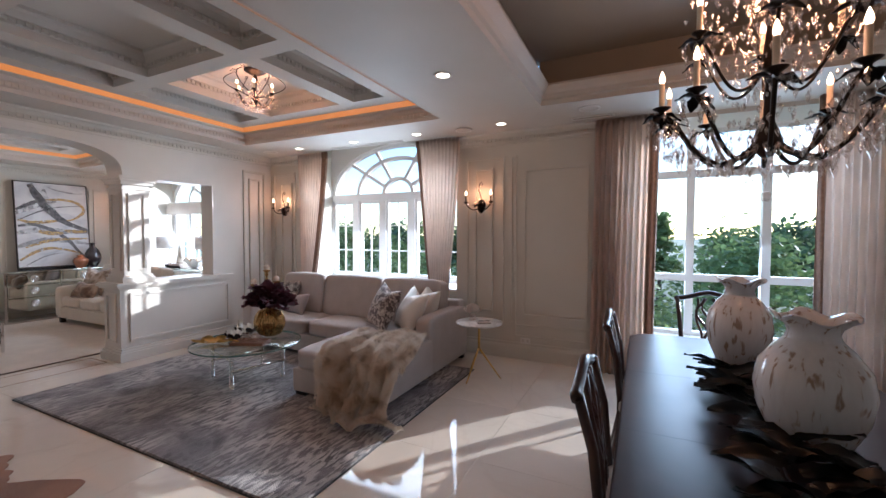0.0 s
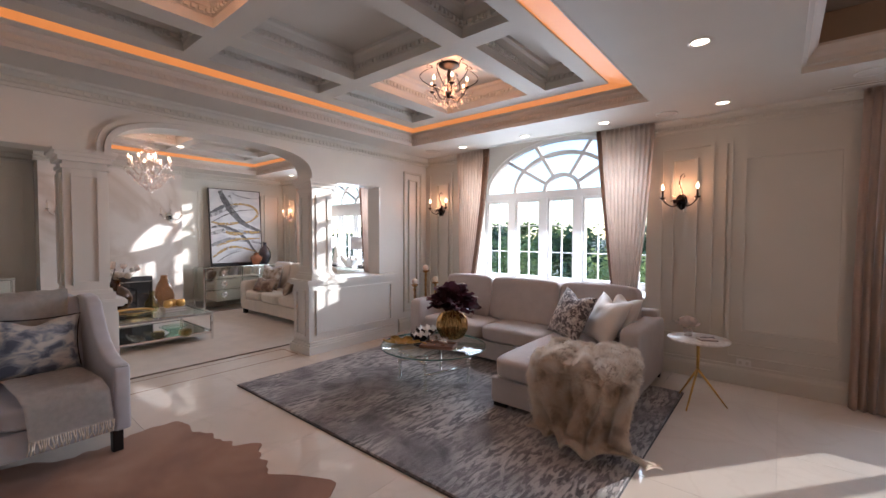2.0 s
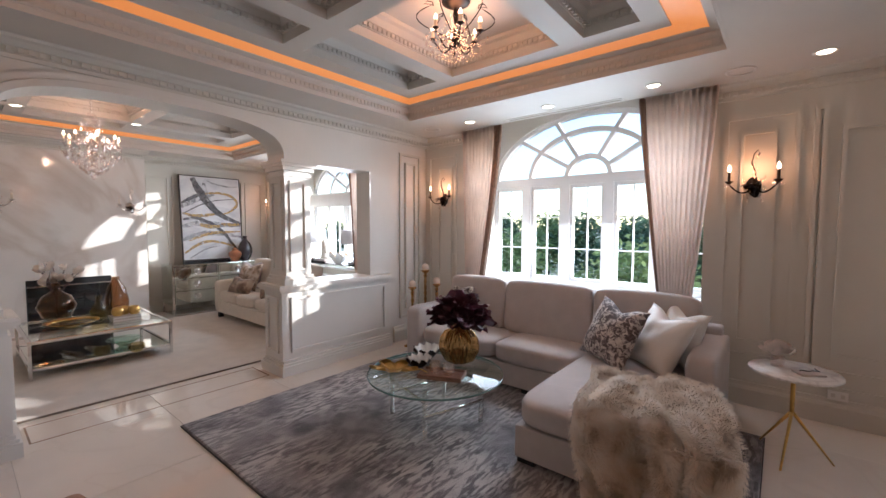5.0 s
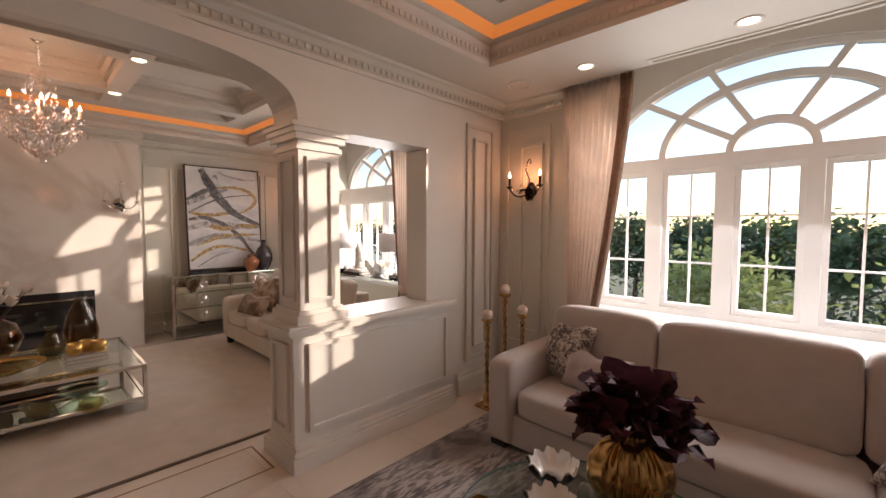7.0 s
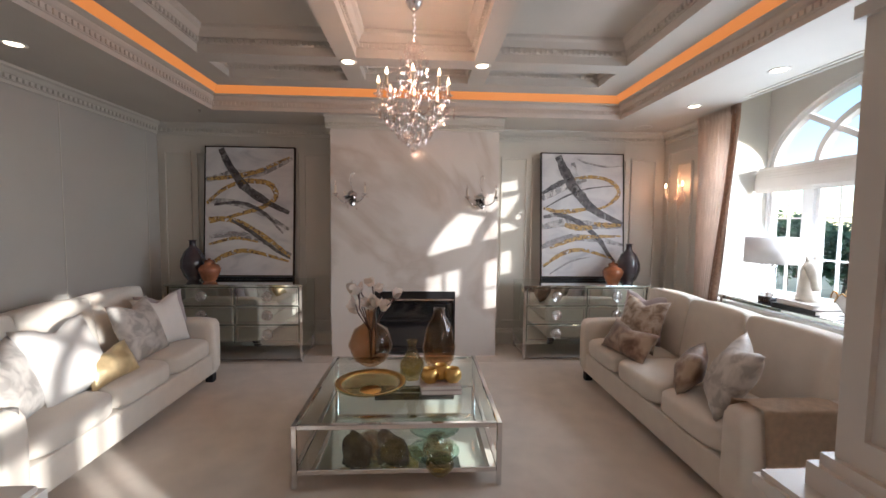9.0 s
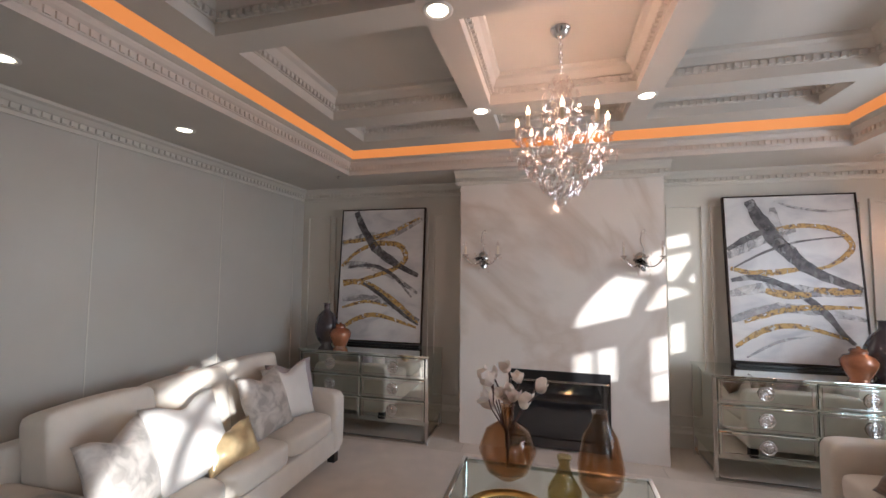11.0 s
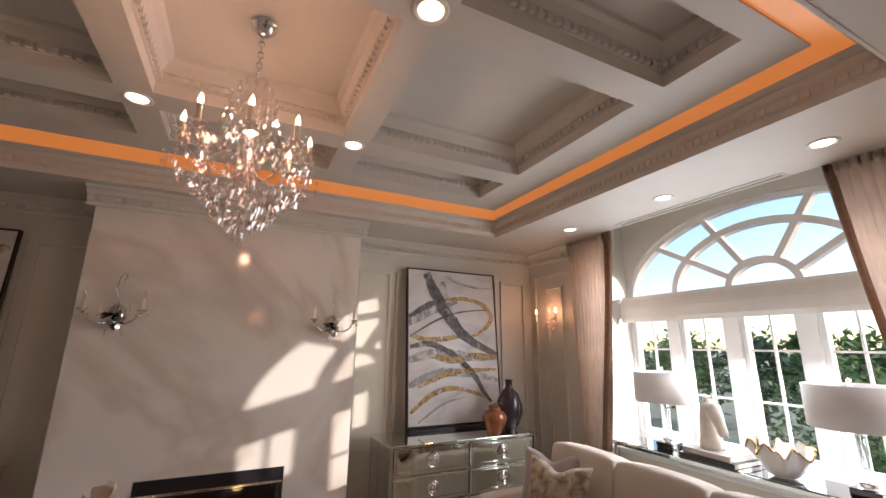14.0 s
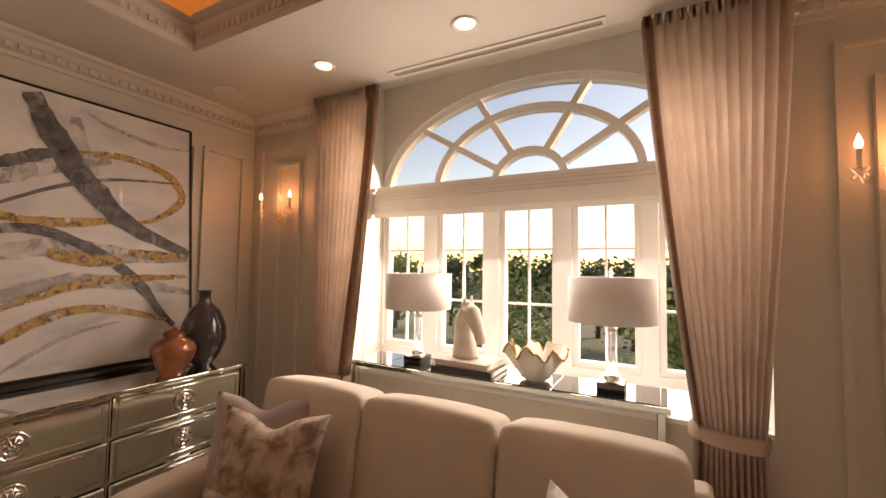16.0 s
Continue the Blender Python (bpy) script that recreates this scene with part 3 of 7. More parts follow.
for a0, a1 in ((3.40, 3.75), (3.80, 5.05), (5.10, 5.45), (-0.78, -0.45), (-0.40, 0.85), (0.9, 1.25)):
    wall_frame(bm, "y", -9.3, a0, a1, 0.28, 2.42, 1)
for k in range(4):
    box(bm, -9.10 + k * 1.15, -9.092 + k * 1.15, -0.85, -0.846, 0.20, 2.60)
structure("trim_panels", fix(bm), M_WALL, "cream raised wall panel mouldings", "trim")

# ---------------- windows ----------------


def window_arched(cx, num):
    w = thing(f"window_{num}", "white arched window of five casements with a sunburst fanlight", "window", (cx, GY, 0), 0, "", "structure")
    # frame: posts, rails
    bm = bmesh.new()
    W = WHALF
    step = 0.53
    box(bm, -W, W, -0.06, 0.06, SILL - 0.03, SILL + 0.05)
    box(bm, -W, W, -0.06, 0.06, SPRING - 0.05, SPRING + 0.06)
    for k in range(6):
        x = (k - 2.5) * step
        box(bm, max(-W, x - 0.05), min(W, x + 0.05), -0.06, 0.06, SILL + 0.05, SPRING - 0.05)
    part("window_frame", bm, M_PWINDOW, w)
    part("window_sill", rbox(-W, W, -0.65, -0.06, SILL - 0.03, SILL - 0.005, 0.006), M_PWINDOW, w)
    for k in range(5):
        x0, x1 = max(-W + 0.012, (k - 2.5) * step + 0.052), min(W - 0.012, (k - 1.5) * step - 0.052)
        z0, z1 = SILL + 0.052, SPRING - 0.052
        bm = bmesh.new()
        t = 0.038
        for b in ((x0, x0 + t, z0, z1), (x1 - t, x1, z0, z1), (x0 + t, x1 - t, z0, z0 + t), (x0 + t, x1 - t, z1 - t, z1)):
            box(bm, b[0], b[1], -0.035, 0.035, b[2], b[3])
        xm = (x0 + x1) / 2
        box(bm, xm - 0.008, xm + 0.008, -0.012, 0.012, z0 + t, z1 - t)
        for f in (1 / 3, 2 / 3):
            zz = z0 + (z1 - z0) * f
            box(bm, x0 + t, xm - 0.008, -0.012, 0.012, zz - 0.008, zz + 0.008)
            box(bm, xm + 0.008, x1 - t, -0.012, 0.012, zz - 0.008, zz + 0.008)
        sash = part("sash", bm, M_PWINDOW, w)
        ob = part("pane", boxes((x0 + t, x1 - t, 0.014, 0.018, z0 + t, z1 - t)), M_PANE, sash)
        ob.visible_shadow = False
    # fanlight bars: three nested half ellipses (half width, height, bar width) and four straight spokes
    z0 = SPRING + 0.06
    bm = bmesh.new()

    def arc_bar(a, h, t):
        n = 32
        pts = [[((a - q) * math.cos(math.pi * k / n), z0 + (h - q) * math.sin(math.pi * k / n)) for k in range(n + 1)] for q in (0, t)]
        for k in range(n):
            prism(bm, [pts[0][k], pts[0][k + 1], pts[1][k + 1], pts[1][k]], "y", -0.04, 0.04)
    for a, h, t in ((1.285, 0.755, 0.045), (0.79, 0.57, 0.055), (0.29, 0.25, 0.055)):
        arc_bar(a, h, t)
    for sg in (-1, 1):
        for p, q in (((0.25, 0.11), (0.95, 0.525)), ((0.13, 0.215), (0.435, 0.70))):
            p, q = Vector((sg * p[0], p[1])), Vector((sg * q[0], q[1]))
            nrm = Vector((-(q - p).y, (q - p).x)).normalized() * 0.024
            o = Vector((0, z0))
            prism(bm, [tuple(o + p + nrm), tuple(o + p - nrm), tuple(o + q - nrm), tuple(o + q + nrm)], "y", -0.034, 0.034)
    part("fanlight_bar", fix(bm), M_PWINDOW, w)
    bm = bmesh.new()
    prism(bm, [(1.26 * math.cos(a), z0 + 0.73 * math.sin(a)) for a in [math.pi * k / 32 for k in range(33)]], "y", 0.012, 0.016)
    ob = part("fanlight_pane", fix(bm), M_PANE, w)
    ob.visible_shadow = False


M_PANE = clear("window_glass", (0.97, 0.98, 0.99), 0.5, 1.3)
window_arched(WIN_A, 1)
window_arched(WIN_B, 2)
w3 = thing("window_3", "tall white framed picture window", "window", (0, GY, 0), 0, "", "structure")
bm = bmesh.new()
for x in (DW0, 1.335, 2.04, DW1):
    box(bm, x - 0.04, x + 0.04, -0.05, 0.05, DWB, DWT)
xs = [DW0, 1.335, 2.04, DW1]
for z in (DWB, 1.02, 2.21, DWT):
    for a, b in zip(xs, xs[1:]):
        box(bm, a + 0.04, b - 0.04, -0.045, 0.045, z - 0.04, z + 0.04)
part("window_frame", bm, M_PWINDOW, w3)
part("window_sill", rbox(DW0, DW1, -0.63, -0.05, DWB - 0.03, DWB - 0.004, 0.006), M_PWINDOW, w3)
for a, b in zip(xs, xs[1:]):
    for z0, z1 in ((DWB, 1.02), (1.02, 2.21), (2.21, DWT)):
        ob = part("pane", boxes((a + 0.04, b - 0.04, 0.0, 0.004, z0 + 0.04, z1 - 0.04)), M_PANE, w3)
        ob.visible_shadow = False

# ---------------- more materials ----------------
M_CRYSTAL = crystal("crystal", (0.97, 0.93, 0.91))
M_ACRYLIC = crystal("clear_acrylic", (0.93, 0.95, 0.95))
M_AMBER = clear("smoky_amber_glass", (0.80, 0.66, 0.53), 1.0, 1.5)
M_OLIVE = clear("olive_glass", (0.80, 0.74, 0.55), 1.0, 1.5)
M_GREENGLASS = clear("pale_green_glass", (0.76, 0.88, 0.82), 1.0, 1.6)
M_SMOKE = mat("smoked_purple_glass", (0.045, 0.035, 0.045), 0.06, var=0.3, coat=0.8)
M_COPPERJAR = mat("copper_glaze", (0.36, 0.13, 0.06), 0.15, 0.2, var=0.5, scale=6, coat=0.8)
M_TABLEGLASS = clear("table_glass", (0.90, 0.95, 0.93), 1.0, 1.45)
M_FUR = patterned("beige_faux_fur", [(0.52, 0.41, 0.31), (0.82, 0.71, 0.59), (0.93, 0.87, 0.79)], 7.0, [0.34, 0.45, 0.62], 0.95, 0.8, 60, (1, 1, 1), 5, 0.5, 0.5)
lets_light(M_FUR, 0.35)
M_HIDE = patterned("brown_cowhide", [(0.22, 0.105, 0.062), (0.34, 0.17, 0.10), (0.45, 0.27, 0.17)], 2.0, [0.3, 0.5, 0.72], 0.8, 0.5, 180)
M_PATPILLOW = patterned("dark_floral_velvet", [(0.09, 0.07, 0.07), (0.16, 0.13, 0.14), (0.42, 0.37, 0.34), (0.62, 0.57, 0.52)], 26.0, [0.40, 0.47, 0.52, 0.62], 0.8, 0.3, 200, (1, 1, 1), 9, 1.2)
M_WATERPILLOW = patterned("blue_grey_watercolour_cloth", [(0.10, 0.12, 0.17), (0.28, 0.31, 0.36), (0.55, 0.54, 0.51), (0.64, 0.62, 0.58)], 9.0, [0.36, 0.46, 0.55, 0.7], 0.75, 0.25, 300, (1, 1, 1.6))
M_WHITEPILLOW = mat("white_satin", (0.78, 0.75, 0.71), 0.5, var=0.03, bump=0.1, bscale=300, sheen=0.3)
M_LILAC = mat("lilac_satin", (0.42, 0.36, 0.37), 0.6, var=0.08, scale=12, bump=0.15, bscale=300, sheen=0.3)
M_TAN = patterned("bronze_cut_velvet", [(0.22, 0.15, 0.10), (0.42, 0.33, 0.25), (0.56, 0.48, 0.40)], 14.0, [0.38, 0.5, 0.62], 0.55, 0.4, 160)
M_BROWNPILLOW = patterned("brown_satin_blotches", [(0.14, 0.08, 0.05), (0.26, 0.17, 0.12), (0.44, 0.34, 0.25)], 7.0, [0.42, 0.52, 0.66], 0.5, 0.2, 200)
M_GREYPILLOW = patterned("silver_damask", [(0.36, 0.33, 0.30), (0.54, 0.50, 0.46), (0.64, 0.60, 0.55)], 11.0, [0.38, 0.5, 0.62], 0.5, 0.3, 200)
M_GOLDPILLOW = mat("gold_satin", (0.62, 0.47, 0.26), 0.3, 0.4, var=0.2, scale=10)
M_THROWGREY = mat("grey_woven_throw", (0.70, 0.67, 0.64), 0.9, var=0.08, scale=30, bump=0.4, bscale=260)
M_FRINGE = mat("cream_fringe", (0.80, 0.73, 0.64), 0.9, var=0.15, scale=40)
M_THROWTAN = mat("tan_wool_throw", (0.64, 0.49, 0.35), 0.9, var=0.1, scale=30, bump=0.4, bscale=240)
M_LEAF = lets_light(mat("burgundy_leaf", (0.115, 0.032, 0.050), 0.5, var=0.45, scale=14, bump=0.3, bscale=60), 0.2)
M_DARKLEAF = mat("dark_magnolia_leaf", (0.012, 0.014, 0.013), 0.35, var=0.5, scale=8)
M_PETAL = lets_light(mat("blush_petal", (0.92, 0.83, 0.76), 0.6, var=0.08, scale=20), 0.3)
M_TWIG = mat("brown_twig", (0.07, 0.035, 0.03), 0.8, var=0.3)
M_CANDLE = mat("wax_ball", (0.80, 0.66, 0.56), 0.5, var=0.08)
M_IVORYCANDLE = mat("ivory_candle_sleeve", (0.72, 0.64, 0.52), 0.6)
M_STONE = mat("pale_carved_stone", (0.66, 0.60, 0.52), 0.75, var=0.12, scale=14, bump=0.4, bscale=90)
M_SHADE = mat("white_linen_shade", (0.82, 0.80, 0.80), 0.8, var=0.02, bump=0.15, bscale=300)
M_BLACKGLASS = mat("black_glass_top", (0.015, 0.015, 0.018), 0.04, 0.0, coat=1.0)
M_PAPER = mat("grey_book_cover", (0.52, 0.46, 0.43), 0.6)
M_CERAMIC = mat("white_ceramic", (0.82, 0.79, 0.75), 0.2, var=0.03, coat=0.4)
M_ARTGLASS = patterned("white_art_glass_with_brown_flecks", [(0.36, 0.27, 0.22), (0.55, 0.48, 0.44), (0.74, 0.73, 0.74), (0.80, 0.79, 0.80)], 20.0, [0.33, 0.38, 0.42, 0.7], 0.12, 0.0, 60, (2.0, 2.0, 0.45), 2, 0.3, 0.0)
M_MARBLETOP = veined("white_marble_top", (0.78, 0.75, 0.72), (0.5, 0.46, 0.43), 0.2, 6)
M_GRILLE = mat("white_grille", (0.62, 0.58, 0.53), 0.6)
M_TABLETOP = mat("dark_lacquered_mahogany", (0.04, 0.018, 0.016), 0.31, var=0.4, scale=4, spec=0.36)
M_GLASSEDGE = mat("green_glass_edge", (0.10, 0.17, 0.15), 0.08, spec=0.8)
M_BINDING = mat("charcoal_binding", (0.09, 0.085, 0.09), 0.9, var=0.2, scale=30)
M_TRAY = mat("brown_shagreen", (0.24, 0.13, 0.09), 0.45, var=0.2, scale=40)
M_PEWTER = mat("dark_pewter", (0.42, 0.39, 0.37), 0.22, 0.9, var=0.3, scale=18)
M_ANTIQUEGOLD = mat("antique_gold", (0.50, 0.30, 0.12), 0.22, 1.0, var=0.35, scale=24)

# ---------------- fireplace ----------------
fp = thing("fireplace", "tall polished veined marble fireplace with black firebox", "fireplace", (-9.3, 2.31, 0))
bm = bmesh.new()
prism(bm, [(-0.96, 0), (-0.465, 0), (-0.465, 0.77), (0.475, 0.77), (0.475, 0), (0.96, 0), (0.96, 2.62), (-0.96, 2.62)], "x", 0.0, 0.5)
part("surround", fix(bm), M_FIREMARBLE, fp)
part("firebox", boxes((0.2, 0.21, -0.463, 0.473, 0, 0.767), (0.21, 0.49, -0.463, -0.45, 0, 0.75), (0.21, 0.49, 0.46, 0.473, 0, 0.75), (0.21, 0.506, -0.463, 0.473, 0.68, 0.767)), M_BLACK, fp, "black steel firebox")
part("trim_bar", rbox(0.507, 0.515, -0.455, 0.465, 0.665, 0.682, 0.003), M_CHROME, fp, "thin brass-bright trim bar")
part("glass_front", boxes((0.44, 0.446, -0.445, 0.455, 0.02, 0.66)), M_BLACKGLASS, fp, "black glass fire screen")

# ---------------- curtains ----------------


def curtain(name, x_top, x_tie, z_tie, x_bot, y, edge_side, label, folds=9, tie=True):
    """A pleated drape: (x0, x1) at the top, at the tie-back and at the floor."""
    ob = thing(name, label, "curtain", (0, 0, 0), 0, "window curtains")
    rows = 44
    cols = folds * 10
    ztop = S - 0.004
    bm = bmesh.new()
    grid = []
    for r in range(rows + 1):
        z = 0.012 + (ztop - 0.012) * (1 - r / rows)
        if z > z_tie:
            k = ((ztop - z) / (ztop - z_tie)) ** 1.25
            a = [x_top[i] + (x_tie[i] - x_top[i]) * k for i in (0, 1)]
        else:
            k = ((z_tie - z) / max(z_tie, 0.01)) ** 0.8
            a = [x_tie[i] + (x_bot[i] - x_tie[i]) * k for i in (0, 1)]
        depth = 0.034 + 0.012 * math.sin(z * 2.1)
        head = z > ztop - 0.11
        line = []
        for c in range(cols + 1):
            u = c / cols
            ph = 2 * math.pi * folds * u
            wob = 0.6 * noise.noise(Vector((u * 4, z * 0.7, x_top[0])))
            d = depth * (math.sin(ph + wob) + 0.35 * math.sin(2 * ph + 1.3 + wob * 3))
            if head:
                d = 0.032 * math.copysign(abs(math.sin(ph)) ** 0.5, math.sin(ph)) + 0.010 * math.sin(ph * 3)
            line.append(bm.verts.new((a[0] + (a[1] - a[0]) * u + 0.01 * math.cos(ph), y + d, z)))
        grid.append(line)
    lo, hi = (0, 14) if edge_side < 0 else (cols - 14, cols)
    if edge_side == 0:
        lo = hi = -5
    for r in range(rows):
        for c in range(cols):
            f = bm.faces.new((grid[r][c], grid[r + 1][c], grid[r + 1][c + 1], grid[r][c + 1]))
            f.smooth = True
            f.material_index = 1 if lo <= c < hi else 0
    bmesh.ops.solidify(bm, geom=bm.faces[:], thickness=0.006)
    part("drape", bm, [M_CURTAIN, M_TRIMVELVET], ob)
    if tie:
        w = (x_tie[1] - x_tie[0]) / 2 + 0.02
        c = (x_tie[0] + x_tie[1]) / 2
        bm = lathe([(1.0, -0.035), (1.04, -0.01), (1.04, 0.01), (1.0, 0.035), (0.93, 0.03), (0.93, -0.03), (1.0, -0.035)], 28)
        bmesh.ops.transform(bm, matrix=Matrix.Translation((c, y, z_tie)) @ Matrix.Rotation(radians(6), 4, "Y") @ Matrix.Diagonal((w, 0.085, 1, 1)), verts=bm.verts[:])
        part("tieback", fix(bm), M_CURTAIN, ob, "", True)
    return ob


CL = "blush pleated floor-length curtain tied back beside the arched window"
curtain("curtain", (-3.98, -3.39), (-3.88, -3.64), 0.80, (-3.93, -3.58), 5.44, 1, CL, 11)
curtain("curtain", (-1.88, -1.24), (-1.66, -1.40), 0.80, (-1.70, -1.34), 5.44, -1, CL, 12)
curtain("curtain", (-8.48, -7.89), (-8.36, -8.10), 0.76, (-8.42, -8.05), 5.42, 1, CL, 11)
curtain("curtain", (-6.30, -5.71), (-6.09, -5.84), 0.80, (-6.12, -5.82), 5.42, -1, CL, 12)
CD = "blush pleated floor-length dining room curtain hanging straight"
curtain("curtain", (0.36, 0.98), (0.34, 0.96), 1.2, (0.33, 0.95), 5.42, 1, CD, 11, False)
curtain("curtain", (2.22, 2.92), (2.22, 2.92), 1.2, (2.22, 2.92), 5.42, -1, CD, 12, False)
sh = thing("window_shade", "folded cream fabric roman shade under the arched fanlight", "window shade", (WIN_B, 6.02, 1.92))
for k in range(4):
    part("fold", rbox(-1.27, 1.27, -0.018 - 0.007 * k, -0.012 - 0.007 * k, 0.012 * k, 0.235 - 0.03 * k, 0.0025, 1), M_WHITEPILLOW, sh)
part("head_rail", rbox(-1.27, 1.27, 0.0, 0.03, 0.235, 0.265, 0.006), M_PWINDOW, sh)

# ---------------- ceiling fittings ----------------


def downlight(x, y, z=S):
    ob = thing("downlight", "round recessed ceiling downlight, lit", "downlight", (x, y, z), 0, "recessed downlights")
    part("trim_ring", lathe([(0.048, 0.012), (0.05, -0.002), (0.062, -0.008), (0.072, -0.004), (0.074, 0.004), (0.048, 0.012)], 24), M_WHITE, ob, "", True)
    part("lens", lathe([(0, -0.004), (0.048, -0.003), (0.049, 0.002), (0, 0.003)], 20), M_DOWN, ob, "glowing warm lens")
    return ob


for x in (-0.59, -1.672, -2.64, -3.615):
    downlight(x, 5.11)
for x in (-8.038, -7.078, -6.14):
    downlight(x, 5.063)
for x, y in ((-0.57, 3.59), (-0.57, 2.15), (-0.57, 0.75), (-7.05, -0.37), (-5.46, 2.48), (-6.0, -0.37), (-4.43, 0.2)):
    downlight(x, y)
for x in (-7.66, -6.44):
    for y in (1.753, 2.90):
        downlight(x, y, 2.925)


def speaker(x, y):
    ob = thing("ceiling_speaker", "round flush white ceiling speaker grille", "speaker", (x, y, S), 0, "ceiling speakers")
    part("grille", lathe([(0, -0.006), (0.085, -0.006), (0.09, 0.004), (0, 0.005)], 28), M_GRILLE, ob)
    part("rim", lathe([(0.088, 0.004), (0.088, -0.009), (0.10, -0.008), (0.103, 0.004), (0.088, 0.004)], 28), M_WHITE, ob)


for x, y in ((-4.18, 5.10), (0.36, 4.95), (-1.07, 5.17), (-8.92, 5.04)):
    speaker(x, y)


def slot(x0, x1, y):
    ob = thing("ceiling_vent", "long narrow white slot air vent", "vent", ((x0 + x1) / 2, y, S), 0, "slot vents")
    w = (x1 - x0) / 2
    part("frame", boxes((-w, w, -0.045, -0.02, -0.006, 0.004), (-w, w, 0.02, 0.045, -0.006, 0.004), (-w, -w + 0.02, -0.02, 0.02, -0.006, 0.004), (w - 0.02, w, -0.02, 0.02, -0.006, 0.004)), M_WHITE, ob)
    part("slot", boxes((-w + 0.02, w - 0.02, -0.02, 0.02, -0.001, 0.003)), M_TAUPE, ob, "dark slot opening")


slot(-3.25, -1.98, 5.338)
slot(-7.73, -6.44, 5.35)
slot(0.14, 0.57, 5.27)
sp = thing("sprinkler_head", "small chrome sprinkler head on the ceiling", "sprinkler", (-8.62, 0.02, S))
part("head", lathe([(0, -0.03), (0.012, -0.028), (0.012, -0.01), (0.025, -0.006), (0.027, 0.003), (0, 0.004)], 14), M_CHROME, sp)

# ---------------- chandeliers and wall lamps ----------------


def leaf_mesh(name, length, width, material, curl=0.35, ruffle=0.12, n=6):
    bm = bmesh.new()
    g = {}
    for i in range(n + 1):
        u = i / n
        w = width / 2 * math.sin(math.pi * min(1, 0.06 + 0.94 * u)) ** 0.6 if u < 1 else 0.002
        for j in range(-2, 3):
            s = j / 2
            g[i, j] = bm.verts.new((w * s, length * u, curl * length * u * u * -0.5 + 0.25 * w * s * s + ruffle * width * 0.5 * math.sin(u * 9 + s * 4) * abs(s)))
    for i in range(n):
        for j in range(-2, 2):
            bm.faces.new((g[i, j], g[i + 1, j], g[i + 1, j + 1], g[i, j + 1]))
    bmesh.ops.solidify(bm, geom=bm.faces[:], thickness=0.0015)
    return mesh_of(bm, name, material, True)



def crystal_mesh(name, points, size, seed):
    """Faceted drops hung at the given points, joined because they are countless."""
    rnd = random.Random(seed)
    bm = bmesh.new()
    for p in points:
        s = size * rnd.uniform(0.7, 1.3)
        n = 6
        top = bm.verts.new(Vector(p) + Vector((0, 0, s * 0.9)))
        bot = bm.verts.new(Vector(p) - Vector((0, 0, s * 1.5)))
        a0 = rnd.random() * 6
        ring = [bm.verts.new(Vector(p) + Vector((s * 0.55 * math.cos(a0 + 2 * math.pi * k / n), s * 0.55 * math.sin(a0 + 2 * math.pi * k / n), 0))) for k in range(n)]
        for k in range(n):
            bm.faces.new((top, ring[k], ring[(k + 1) % n]))
            bm.faces.new((bot, ring[(k + 1) % n], ring[k]))
    return bm


BULB = [(0, -0.002), (0.006, 0), (0.011, 0.012), (0.0115, 0.02), (0.008, 0.035), (0.003, 0.05), (0, 0.056)]


def candle_arm(ob, ang, r, z_hub, z_cup, sleeve, mat_arm, r_arm=0.008, r_hub=0.02, r_cup=0.036):
    c, s = math.cos(ang), math.sin(ang)
    pts = []
    for k in range(13):
        u = k / 12
        rr = r_hub + (r - r_hub) * u
        dip = -0.26 * (z_cup - z_hub + 0.25) * math.sin(math.pi * min(1, u * 1.15))
        pts.append((rr * c, rr * s, z_hub + (z_cup - z_hub) * u ** 2 + dip))
    arm = part("arm", tube(pts, r_arm, 7), mat_arm, ob, "", True)
    cup = lathe([(0, -0.02), (0.012, -0.018), (0.016, -0.004), (0.036, 0.006), (0.046, 0.012), (0.034, 0.014), (0, 0.012)], 16)
    bmesh.ops.scale(cup, vec=(r_cup / 0.046, r_cup / 0.046, 1), verts=cup.verts[:])
    part("drip_cup", move(cup, r * c, r * s, pts[-1][2] + 0.012), mat_arm, ob, "", True)
    zz = pts[-1][2] + 0.026
    part("candle_sleeve", move(lathe([(0, 0), (0.011, 0), (0.011, sleeve), (0, sleeve)], 12), r * c, r * s, zz), M_IVORYCANDLE, ob, "", True)
    part("bulb", move(lathe(BULB, 12), r * c, r * s, zz + sleeve), M_BULB, ob, "glowing flame bulb", True)
    return (r * c, r * s, zz)


def hang_points(cups, rnd, n, spread, drop):
    out = []
    for c in cups:
        for k in range(n):
            a = 2 * math.pi * k / n + rnd.random()
            out.append((c[0] + spread * math.cos(a), c[1] + spread * math.sin(a), c[2] - drop * rnd.uniform(0.6, 1.6)))
    return out


